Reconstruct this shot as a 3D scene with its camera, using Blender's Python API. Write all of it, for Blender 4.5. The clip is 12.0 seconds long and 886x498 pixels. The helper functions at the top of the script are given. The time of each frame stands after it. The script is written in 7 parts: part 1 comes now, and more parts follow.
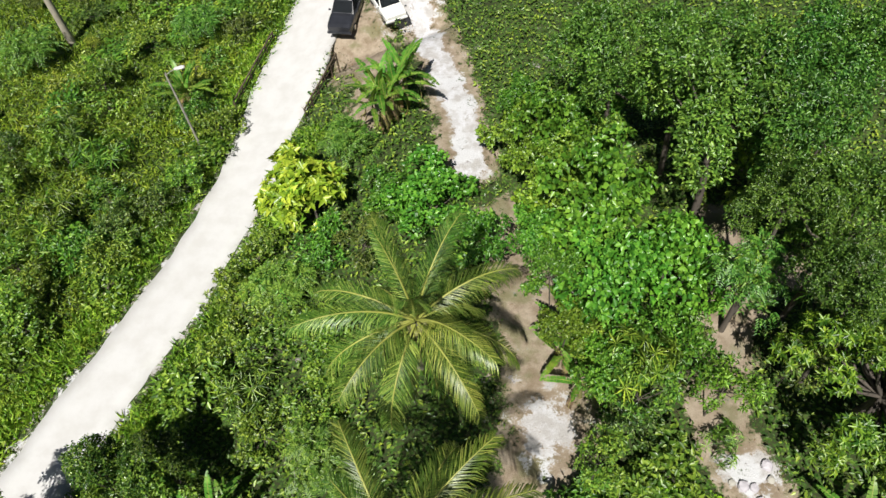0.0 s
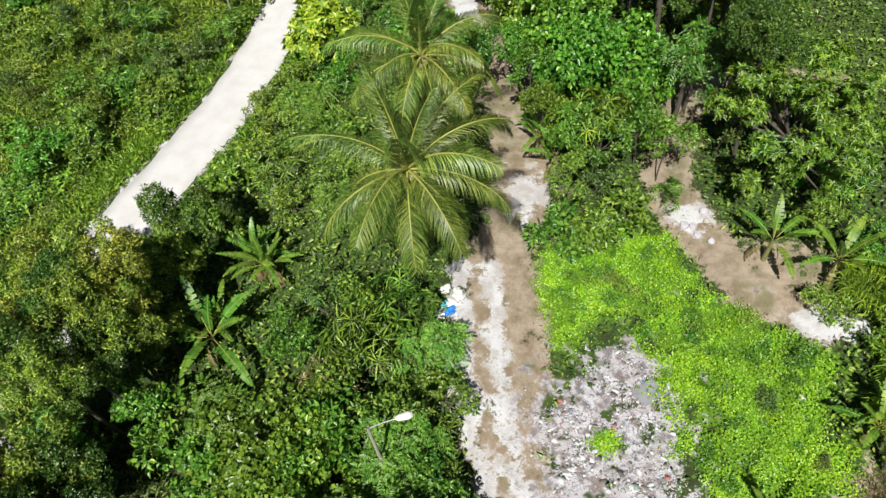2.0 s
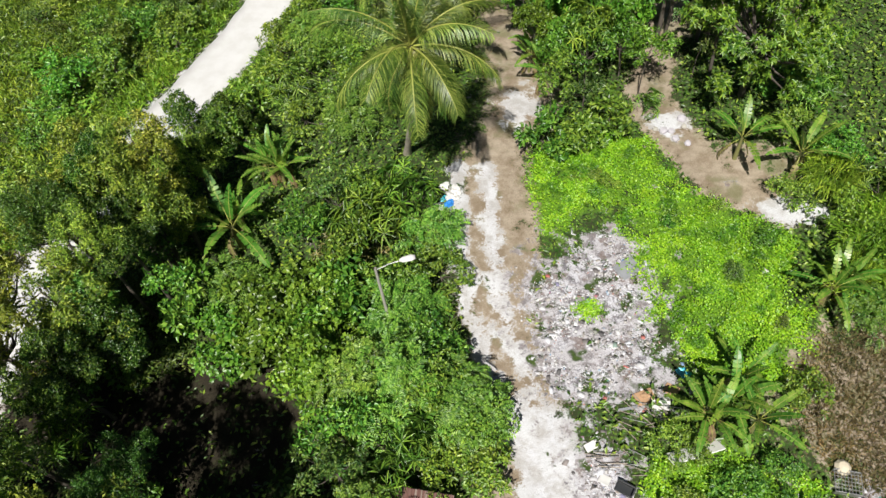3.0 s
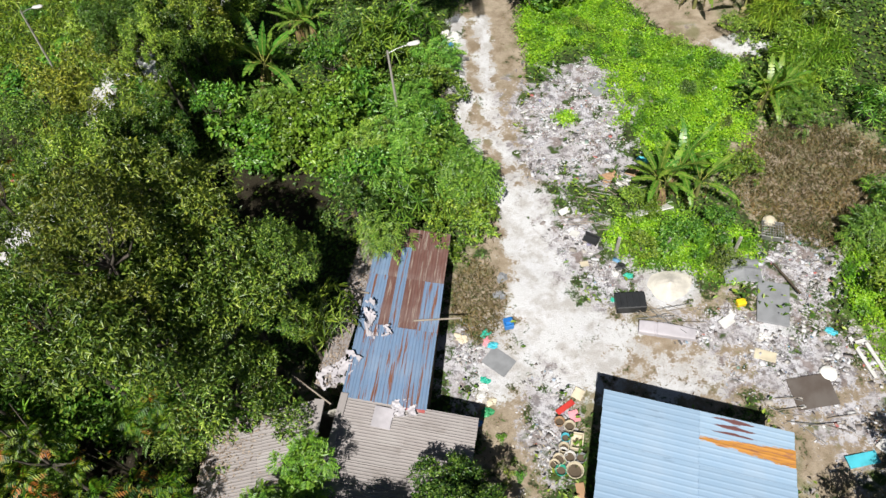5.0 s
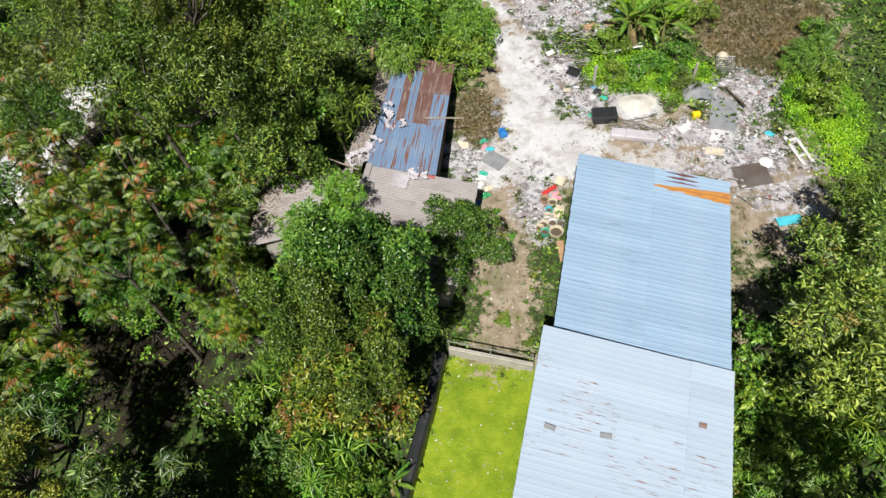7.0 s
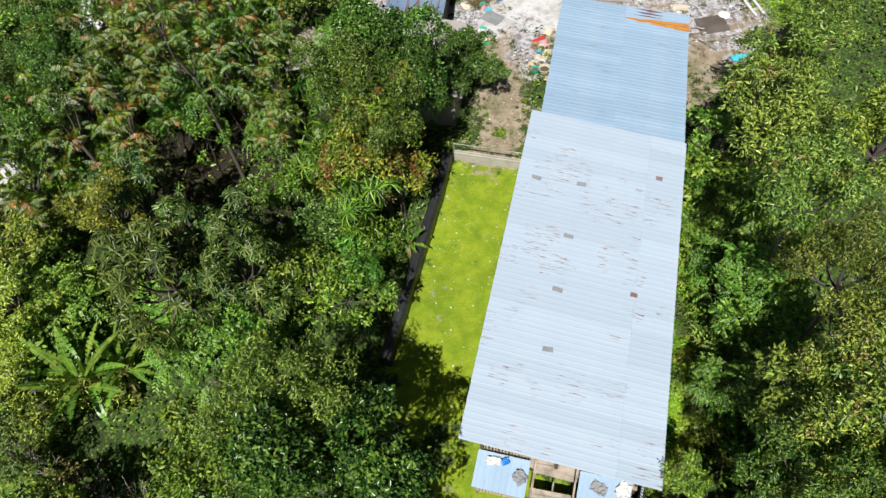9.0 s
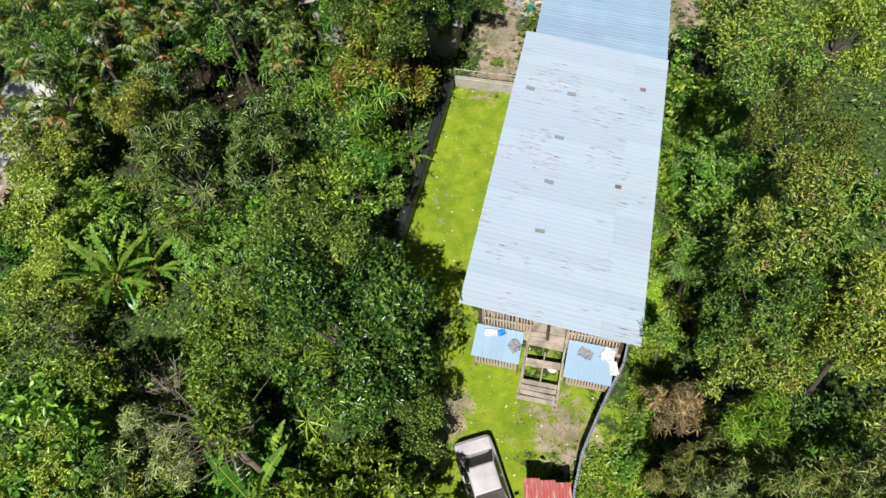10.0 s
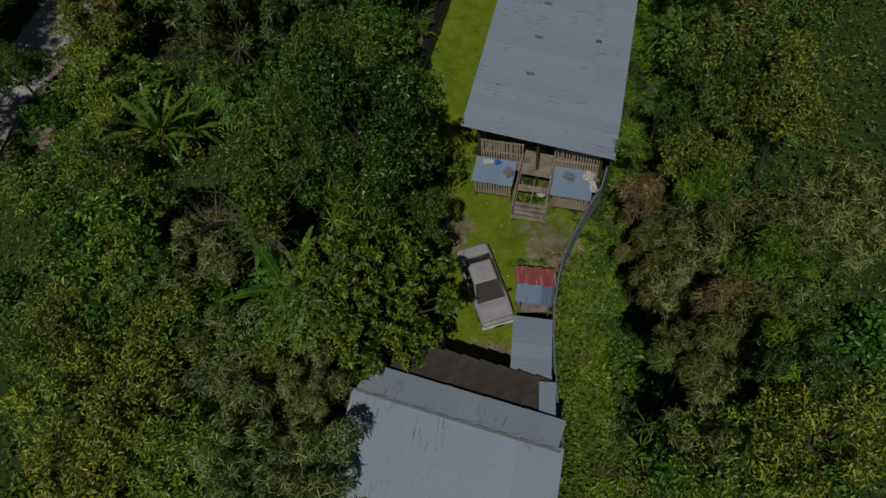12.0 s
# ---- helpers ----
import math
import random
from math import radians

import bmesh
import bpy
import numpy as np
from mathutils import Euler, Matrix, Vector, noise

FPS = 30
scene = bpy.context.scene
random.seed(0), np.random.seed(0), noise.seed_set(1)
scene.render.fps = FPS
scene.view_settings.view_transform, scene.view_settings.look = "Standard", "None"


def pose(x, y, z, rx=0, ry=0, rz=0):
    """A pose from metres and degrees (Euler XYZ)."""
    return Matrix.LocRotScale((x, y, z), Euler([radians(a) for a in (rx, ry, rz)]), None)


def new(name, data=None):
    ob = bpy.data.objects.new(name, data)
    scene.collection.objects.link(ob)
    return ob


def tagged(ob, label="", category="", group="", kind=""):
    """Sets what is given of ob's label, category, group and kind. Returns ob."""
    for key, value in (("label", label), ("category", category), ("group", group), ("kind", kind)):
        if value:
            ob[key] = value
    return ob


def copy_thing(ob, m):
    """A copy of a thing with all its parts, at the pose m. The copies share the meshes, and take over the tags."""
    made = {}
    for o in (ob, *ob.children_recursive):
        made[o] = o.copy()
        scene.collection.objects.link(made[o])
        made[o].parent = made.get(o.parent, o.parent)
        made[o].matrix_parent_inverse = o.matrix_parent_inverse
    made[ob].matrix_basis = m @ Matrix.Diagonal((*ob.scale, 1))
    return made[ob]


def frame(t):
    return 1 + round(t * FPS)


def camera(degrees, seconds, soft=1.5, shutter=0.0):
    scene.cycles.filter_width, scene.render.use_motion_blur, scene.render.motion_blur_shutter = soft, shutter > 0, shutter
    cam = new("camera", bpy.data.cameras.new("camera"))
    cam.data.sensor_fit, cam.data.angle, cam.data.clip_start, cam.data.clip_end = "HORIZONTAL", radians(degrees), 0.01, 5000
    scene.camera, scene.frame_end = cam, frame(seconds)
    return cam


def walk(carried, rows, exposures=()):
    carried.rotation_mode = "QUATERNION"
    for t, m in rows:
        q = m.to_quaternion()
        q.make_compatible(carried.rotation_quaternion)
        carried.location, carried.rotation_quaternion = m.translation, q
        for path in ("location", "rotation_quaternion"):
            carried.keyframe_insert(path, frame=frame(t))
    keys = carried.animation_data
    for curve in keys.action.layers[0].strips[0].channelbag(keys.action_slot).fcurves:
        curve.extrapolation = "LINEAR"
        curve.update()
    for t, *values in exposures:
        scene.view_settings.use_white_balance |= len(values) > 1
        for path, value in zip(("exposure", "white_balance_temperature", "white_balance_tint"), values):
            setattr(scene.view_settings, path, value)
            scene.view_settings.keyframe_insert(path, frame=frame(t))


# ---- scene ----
cam = camera(62.7, 12.0)
METRES, EYE, TILT, LEAN, TURN = 69.0, 30.4, -55.4, 4.0, 0.0
ROWS = [
    (0.0, 0.0, 0.0, 0.0, 0.0, 0.0, -0.0),
    (0.5, 0.0001, -0.0262, -0.0385, 0.01, -0.07, -0.02),
    (1.0, 0.0004, -0.0519, -0.0775, 0.03, -0.1, -0.08),
    (1.5, 0.0009, -0.0776, -0.1153, 0.06, -0.25, -0.08),
    (2.0, 0.0016, -0.103, -0.1538, 0.1, -0.34, -0.11),
    (2.5, 0.0022, -0.1279, -0.1914, 0.12, -0.47, -0.14),
    (3.0, 0.003, -0.1527, -0.229, 0.16, -0.52, -0.18),
    (5.0, 0.0083, -0.2483, -0.3756, 0.58, -0.46, -0.39),
    (5.5, 0.0085, -0.2724, -0.4108, 0.6, -0.48, -0.45),
    (6.0, 0.0078, -0.2971, -0.4457, 0.54, -0.57, -0.5),
    (6.5, 0.0067, -0.322, -0.4805, 0.54, -0.63, -0.49),
    (7.0, 0.0055, -0.3466, -0.5141, 0.53, -0.73, -0.46),
    (9.0, 0.0013, -0.4429, -0.6466, 0.42, -1.3, -0.36),
    (9.5, 0.0012, -0.4662, -0.6801, 0.44, -1.29, -0.38),
    (10.0, 0.001, -0.4888, -0.7118, 0.47, -1.46, -0.33),
    (10.5, 0.0011, -0.5104, -0.7427, 0.52, -1.58, -0.33),
    (11.0, 0.0009, -0.5315, -0.7725, 0.54, -1.71, -0.3),
    (11.5, 0.0005, -0.5497, -0.7982, 0.56, -1.72, -0.34),
    (12.0, 0.0006, -0.5673, -0.823, 0.62, -1.77, -0.39),
]
BASE = 0.44
FADE = [(t, BASE + e) for t, e in ((0.0, 0.0), (10.9, 0.0), (11.1, -0.12), (11.3, -0.45), (11.5, -0.85), (11.75, -1.45), (12.0, -2.2))]
walk(cam, [(t, pose(0, 0, EYE, TILT, LEAN, TURN) @ pose(METRES * x, METRES * y, METRES * z, 90 + pitch, roll, yaw)) for t, x, y, z, yaw, pitch, roll in ROWS], FADE)

# ---- daylight: a high tropical sun from the south, clear sky ----
SUN = Vector((-0.10, -0.64, 1.0)).normalized()
world = bpy.data.worlds.new("sky")
scene.world = world
world.use_nodes = True
wn = world.node_tree.nodes
sky = wn.new("ShaderNodeTexSky")
sky.sky_type, sky.sun_disc = "NISHITA", False
sky.sun_elevation = math.asin(SUN.z)
sky.sun_rotation = math.atan2(SUN.x, SUN.y)
world.node_tree.links.new(sky.outputs[0], wn["Background"].inputs[0])
wn["Background"].inputs[1].default_value = 0.021
sun = new("sun", bpy.data.lights.new("sun", "SUN"))
sun.data.energy, sun.data.angle, sun.data.color = 5.0, radians(0.53), (1.0, 0.96, 0.88)
sun.rotation_mode = "QUATERNION"
sun.rotation_quaternion = SUN.to_track_quat("Z", "Y")
sun.location = (0, 0, 60)

# ---- materials ----
class Mat:
    """A small wrapper that builds a node material."""

    def __init__(self, name, rough=0.6, metal=0.0, spec=0.5):
        self.m = bpy.data.materials.new(name)
        self.m.use_nodes = True
        self.nt = self.m.node_tree
        self.bsdf = self.nt.nodes["Principled BSDF"]
        self.bsdf.inputs["Roughness"].default_value = rough
        self.bsdf.inputs["Metallic"].default_value = metal
        self.bsdf.inputs["Specular IOR Level"].default_value = spec

    def node(self, kind, **kw):
        n = self.nt.nodes.new(kind)
        for key, value in kw.items():
            n.inputs[key].default_value = value
        return n

    def link(self, a, b):
        self.nt.links.new(a, b)

    def coords(self, space="Object", scale=(1, 1, 1)):
        tc = self.node("ShaderNodeTexCoord")
        mp = self.node("ShaderNodeMapping")
        mp.inputs["Scale"].default_value = scale
        self.link(tc.outputs[space], mp.inputs["Vector"])
        return mp.outputs[0]

    def noise(self, vec, scale, detail=4.0, rough=0.6):
        n = self.node("ShaderNodeTexNoise", Scale=scale, Detail=detail, Roughness=rough)
        self.link(vec, n.inputs["Vector"])
        return n.outputs[0]

    def ramp(self, fac, stops):
        n = self.node("ShaderNodeValToRGB")
        els = n.color_ramp.elements
        while len(els) < len(stops):
            els.new(0.5)
        for e, (p, c) in zip(els, stops):
            e.position = p
            e.color = (*c, 1) if len(c) == 3 else c
        self.link(fac, n.inputs[0])
        return n.outputs[0]

    def mask(self, fac, lo, hi):
        n = self.node("ShaderNodeMapRange")
        n.interpolation_type = "SMOOTHSTEP"
        n.inputs[1].default_value, n.inputs[2].default_value = lo, hi
        self.link(fac, n.inputs[0])
        return n.outputs[0]

    def mix(self, fac, a, b, how="MIX"):
        n = self.nt.nodes.new("ShaderNodeMix")
        n.data_type, n.blend_type = "RGBA", how
        for sock, v in ((n.inputs[0], fac), (n.inputs[6], a), (n.inputs[7], b)):
            if isinstance(v, (int, float)):
                sock.default_value = v
            elif isinstance(v, tuple):
                sock.default_value = (*v, 1)
            else:
                self.link(v, sock)
        return n.outputs[2]

    def math(self, op, a, b):
        n = self.nt.nodes.new("ShaderNodeMath")
        n.operation = op
        for sock, v in ((n.inputs[0], a), (n.inputs[1], b)):
            if isinstance(v, (int, float)):
                sock.default_value = v
            else:
                self.link(v, sock)
        return n.outputs[0]

    def color(self, c):
        if isinstance(c, tuple):
            self.bsdf.inputs["Base Color"].default_value = (*c, 1)
        else:
            self.link(c, self.bsdf.inputs["Base Color"])

    def bump(self, height, strength=0.4, dist=0.02):
        n = self.node("ShaderNodeBump", Strength=strength, Distance=dist)
        self.link(height, n.inputs["Height"])
        self.link(n.outputs[0], self.bsdf.inputs["Normal"])

    def rand(self):
        return self.node("ShaderNodeObjectInfo").outputs["Random"]

    def island(self):
        return self.node("ShaderNodeNewGeometry").outputs["Random Per Island"]


def leaf_mat(name, dark, mid, light, rough=0.37, glow=0.14, odd=None, odd_share=0.0, whole=False):
    """Leaves: each one its own shade, each plant its own tint, light coming through the blade."""
    M = Mat(name, rough, 0.0, 0.5)
    clump = M.noise(M.coords("Object"), 1.5, 2.0)
    shade = M.noise(M.coords(), 2.5, 4.0) if whole else M.math("ADD", M.math("MULTIPLY", M.island(), 0.8), M.math("MULTIPLY", clump, 0.2))
    c = M.ramp(shade, [(0.25 if whole else 0.1, dark), (0.5, mid), (0.75 if whole else 0.9, light)])
    if odd:
        big = M.noise(M.coords(), 0.9, 2.0)
        pick = M.math("MULTIPLY", M.mask(big, 0.56 - odd_share * 0.4, 0.66 - odd_share * 0.4), M.mask(M.island(), 0.25, 0.45))
        c = M.mix(pick, c, odd)
    patch = M.noise(M.coords("Object"), 0.55, 3.0)
    c = M.mix(0.45, c, M.ramp(patch, [(0.3, (0.6, 0.7, 0.6)), (0.7, (1.5, 1.35, 1.05))]), "MULTIPLY")
    wide = M.noise(M.coords("Object"), 0.2, 2.0)
    c = M.mix(0.6, c, M.ramp(wide, [(0.32, (0.62, 0.66, 0.6)), (0.5, (1.0, 1.0, 1.0)), (0.68, (1.35, 1.2, 0.95))]), "MULTIPLY")
    hsv = M.node("ShaderNodeHueSaturation")
    M.link(c, hsv.inputs["Color"])
    hue = M.math("ADD", M.math("MULTIPLY", M.rand(), 0.05), M.math("ADD", 0.460, M.math("MULTIPLY", M.noise(M.coords("Object"), 0.8, 2.0), 0.035)))
    val = M.math("ADD", M.math("MULTIPLY", M.math("FRACT", M.math("MULTIPLY", M.rand(), 7.3), 0.0), 0.5), 0.90)
    M.link(hue, hsv.inputs["Hue"])
    M.link(val, hsv.inputs["Value"])
    M.link(hsv.outputs[0], M.bsdf.inputs["Base Color"])
    tr = M.node("ShaderNodeBsdfTranslucent")
    M.link(M.mix(1.0, hsv.outputs[0], (1.5, 1.6, 0.7), "MULTIPLY"), tr.inputs[0])
    mixer = M.node("ShaderNodeMixShader", Fac=glow)
    M.link(M.bsdf.outputs[0], mixer.inputs[1])
    M.link(tr.outputs[0], mixer.inputs[2])
    M.link(mixer.outputs[0], M.nt.nodes["Material Output"].inputs[0])
    return M.m


def plain(name, c, rough=0.6, metal=0.0, vary=0.25, scale=3.0, bump=0.0, spec=0.5):
    """A worn single-colour surface: grain, grime and slight differences between pieces."""
    M = Mat(name, rough, metal, spec)
    v = M.coords()
    fine = M.noise(v, scale * 6, 5.0)
    grime = M.noise(v, scale * 0.7, 4.0)
    c2 = tuple(x * (1 - vary) for x in c)
    col = M.mix(M.mask(grime, 0.35, 0.7), c, c2)
    col = M.mix(0.5 * vary, col, M.ramp(fine, [(0.3, (0.5, 0.5, 0.5)), (0.7, (1.3, 1.3, 1.3))]), "MULTIPLY")
    col = M.mix(M.math("MULTIPLY", M.rand(), vary * 0.6), col, c2)
    M.color(col)
    if bump:
        M.bump(fine, bump)
    return M.m


FOL = {
    "fine": leaf_mat("fine_leaf", (0.0178, 0.0535, 0.0084), (0.0644, 0.1475, 0.0208), (0.1537, 0.2685, 0.0429)),
    "olive": leaf_mat("olive_leaf", (0.0207, 0.0461, 0.0073), (0.0901, 0.1587, 0.0219), (0.27, 0.3428, 0.0571)),
    "vine": leaf_mat("vine_leaf", (0.0345, 0.0969, 0.0113), (0.0921, 0.2019, 0.021), (0.1746, 0.3035, 0.0359), glow=0.18),
    "shrub": leaf_mat("shrub_leaf", (0.0264, 0.0765, 0.0108), (0.0929, 0.195, 0.024), (0.2243, 0.3414, 0.0448)),
    "mango": leaf_mat("mango_leaf", (0.0164, 0.0525, 0.0056), (0.0752, 0.152, 0.0144), (0.1674, 0.2565, 0.025)),
    "rosette": leaf_mat("gold_leaf", (0.059, 0.1386, 0.0119), (0.1749, 0.295, 0.0228), (0.3365, 0.437, 0.0546), glow=0.18),
    "broad": leaf_mat("glossy_leaf", (0.0113, 0.0341, 0.0068), (0.0417, 0.092, 0.014), (0.1384, 0.2106, 0.0352), rough=0.27),
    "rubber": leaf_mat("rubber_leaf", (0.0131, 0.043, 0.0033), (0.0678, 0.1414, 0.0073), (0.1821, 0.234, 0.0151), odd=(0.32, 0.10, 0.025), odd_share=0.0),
    "russet": leaf_mat("russet_leaf", (0.0322, 0.069, 0.0092), (0.109, 0.167, 0.0172), (0.283, 0.299, 0.0345), odd=(0.17, 0.07, 0.028), odd_share=0.12),
    "dryshrub": leaf_mat("dry_leaf", (0.06, 0.075, 0.02), (0.15, 0.15, 0.05), (0.28, 0.25, 0.10)),
    "feather": leaf_mat("feather_leaf", (0.036, 0.104, 0.0144), (0.102, 0.221, 0.0298), (0.207, 0.342, 0.0585), glow=0.18),
    "mixed": leaf_mat("mixed_leaf", (0.0442, 0.0866, 0.0115), (0.1638, 0.2424, 0.0287), (0.3617, 0.4337, 0.0678), odd=(0.20, 0.19, 0.055), odd_share=-0.1),
    "palmate": leaf_mat("palmate_leaf", (0.0181, 0.0442, 0.0095), (0.0719, 0.1308, 0.0254), (0.1695, 0.222, 0.0519)),
    "reed": leaf_mat("reed_blade", (0.09, 0.15, 0.025), (0.20, 0.25, 0.06), (0.38, 0.34, 0.16)),
    "grass": leaf_mat("grass_blade", (0.0781, 0.1615, 0.0142), (0.1795, 0.3104, 0.0291), (0.339, 0.4462, 0.0582)),
    "creeper": leaf_mat("creeper_leaf", (0.10, 0.21, 0.008), (0.235, 0.40, 0.017), (0.38, 0.52, 0.032), glow=0.18, odd=(0.07, 0.15, 0.014), odd_share=0.08),
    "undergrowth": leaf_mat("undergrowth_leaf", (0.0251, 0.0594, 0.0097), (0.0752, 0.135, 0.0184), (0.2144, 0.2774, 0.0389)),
    "brush": leaf_mat("dry_brush", (0.07, 0.10, 0.03), (0.15, 0.11, 0.06), (0.25, 0.19, 0.10)),
    "straw": leaf_mat("straw_blade", (0.12, 0.14, 0.04), (0.30, 0.255, 0.12), (0.54, 0.44, 0.28)),
    "thicket": leaf_mat("thicket_leaf", (0.0264, 0.0612, 0.0102), (0.1254, 0.2017, 0.0318), (0.2986, 0.3743, 0.0724), odd=(0.24, 0.19, 0.06), odd_share=-0.06),
    "scrub": leaf_mat("scrub_leaf", (0.0409, 0.0794, 0.0113), (0.1647, 0.2351, 0.0288), (0.3845, 0.4377, 0.0683)),
    "bamboo": leaf_mat("bamboo_leaf", (0.0419, 0.0747, 0.0207), (0.1555, 0.2063, 0.0638), (0.3879, 0.426, 0.168)),
    "strip": leaf_mat("strip_weed_leaf", (0.10, 0.16, 0.012), (0.22, 0.31, 0.022), (0.36, 0.42, 0.05), glow=0.18, odd=(0.28, 0.2, 0.10), odd_share=0.0),
    "lime": leaf_mat("lime_leaf", (0.0166, 0.0468, 0.0058), (0.0739, 0.1408, 0.0123), (0.2853, 0.371, 0.0355)),
    "palm": leaf_mat("palm_leaflet", (0.0292, 0.0673, 0.0095), (0.0871, 0.1556, 0.0226), (0.2599, 0.3135, 0.0731), rough=0.42),
    "deadblade": leaf_mat("dead_banana_blade", (0.10, 0.07, 0.04), (0.20, 0.15, 0.085), (0.33, 0.26, 0.15), whole=True),
    "banana": leaf_mat("banana_blade", (0.03, 0.1, 0.014), (0.1, 0.215, 0.028), (0.24, 0.37, 0.06), rough=0.36, glow=0.3, whole=True),
}
BARK = plain("bark", (0.10, 0.085, 0.07), 0.9, bump=0.6)
PALE_BARK = plain("pale_bark", (0.42, 0.38, 0.31), 0.9, bump=0.4)
DEAD_BARK = plain("dead_bark", (0.27, 0.22, 0.17), 0.9, vary=0.6, bump=0.5)
STEM = plain("banana_stem", (0.2, 0.2, 0.07), 0.6)
RACHIS = plain("palm_rachis", (0.34, 0.36, 0.08), 0.45)
CONCRETE = plain("concrete", (0.42, 0.4, 0.36), 0.9, bump=0.3)
GREY_WOOD = plain("grey_wood", (0.38, 0.325, 0.27), 0.85, vary=0.5, bump=0.4)
BAMBOO = plain("bamboo", (0.60, 0.50, 0.38), 0.6, vary=0.4)
DARK_WOOD = plain("dark_wood", (0.1, 0.075, 0.05), 0.85, vary=0.4)
STEEL = plain("galvanised_steel", (0.5, 0.5, 0.5), 0.45, 0.8)
WHITE = plain("white_paint", (0.75, 0.75, 0.73), 0.5, vary=0.12)
OLD_WHITE = plain("chalky_white_paint", (0.50, 0.475, 0.52), 0.6, vary=0.3, scale=1.2)
BLACK = plain("black_plastic", (0.025, 0.027, 0.03), 0.45)
BLACK_PAINT = plain("black_car_paint", (0.03, 0.032, 0.04), 0.22, spec=0.6)
GREY_BOARD = plain("grey_board", (0.24, 0.25, 0.27), 0.8)
FENCE_SHEET = plain("pale_fence_sheet", (0.40, 0.44, 0.49), 0.6)


def rope_material():
    """Navy and white twisted net rope."""
    M = Mat("twisted_net_rope", 0.8)
    w = M.node("ShaderNodeTexWave", Scale=4.5, Distortion=2.5)
    w.bands_direction = "DIAGONAL"
    M.link(M.coords("Object"), w.inputs["Vector"])
    M.color(M.ramp(w.outputs["Fac"], [(0.42, (0.04, 0.05, 0.085)), (0.62, (0.34, 0.37, 0.44))]))
    return M.m


ROPE = rope_material()
RUBBER = plain("tyre_rubber", (0.02, 0.02, 0.02), 0.9)
CHROME = plain("chrome", (0.6, 0.6, 0.62), 0.2, 1.0, vary=0.1)
GLASS = plain("dark_car_glass", (0.03, 0.035, 0.04), 0.08, spec=0.8, vary=0.1)
WIND = plain("dusty_car_glass", (0.125, 0.115, 0.10), 0.35, vary=0.3)
PLASTIC = {
    "blue": plain("blue_plastic", (0.03, 0.22, 0.62), 0.4),
    "cyan": plain("cyan_plastic", (0.08, 0.5, 0.62), 0.4),
    "teal": plain("teal_plastic", (0.03, 0.42, 0.3), 0.4),
    "yellow": plain("yellow_plastic", (0.85, 0.62, 0.02), 0.4),
    "red": plain("red_plastic", (0.55, 0.05, 0.04), 0.45),
    "pink": plain("pink_plastic", (0.75, 0.3, 0.35), 0.5),
    "white": plain("white_plastic", (0.66, 0.65, 0.64), 0.55, vary=0.2),
    "cream": plain("cream_plastic", (0.62, 0.55, 0.42), 0.6),
    "black": BLACK,
    "brown": plain("brown_card", (0.42, 0.26, 0.15), 0.85),
    "grey": GREY_BOARD,
    "green": plain("green_plastic", (0.04, 0.3, 0.12), 0.4),
}


def metal_roof(name, paint, rust_share, rough=0.45, streak=(1.2, 8.0, 1.0), rust=(0.20, 0.085, 0.05), soft=0.06, stain=0.0, clump=0.0):
    """Painted sheet metal, faded in patches, rusting in streaks that run along the ribs."""
    M = Mat(name, rough, 0.0, 0.45)
    v = M.coords("Object", streak)
    r = M.rand()
    off = M.node("ShaderNodeVectorMath")
    M.link(v, off.inputs[0])
    comb = M.node("ShaderNodeCombineXYZ")
    M.link(M.math("MULTIPLY", r, 37.0), comb.inputs[0])
    M.link(M.math("MULTIPLY", r, 91.0), comb.inputs[1])
    M.link(comb.outputs[0], off.inputs[1])
    n1 = M.noise(off.outputs[0], 1.1, 6.0, 0.65)
    n2 = M.noise(M.coords("Object", (0.8, 0.8, 0.8)), 1.0, 5.0)
    faded = tuple(min(1.0, x * 0.86 + 0.08) for x in paint)
    c = M.mix(M.mask(n2, 0.35, 0.65), paint, faded)
    c = M.mix(M.math("MULTIPLY", r, 0.5), c, tuple(x * 0.8 for x in paint))
    spots = M.mask(n1, 0.74 - rust_share * 0.5, 0.74 + soft - rust_share * 0.45)
    if clump:
        # rust gathers in patches, with long clean stretches between
        spots = M.math("MULTIPLY", spots, M.mask(M.noise(M.node("ShaderNodeNewGeometry").outputs["Position"], 0.6, 2.0), 0.60 - 0.05 * clump, 0.60))
    c = M.mix(spots, c, rust)
    if stain:
        soot = M.noise(off.outputs[0], 0.32, 4.0, 0.7)
        c = M.mix(M.math("MULTIPLY", M.mask(soot, 0.60, 0.74), stain), c, tuple(x * 0.35 for x in paint))
    M.color(c)
    return M.m


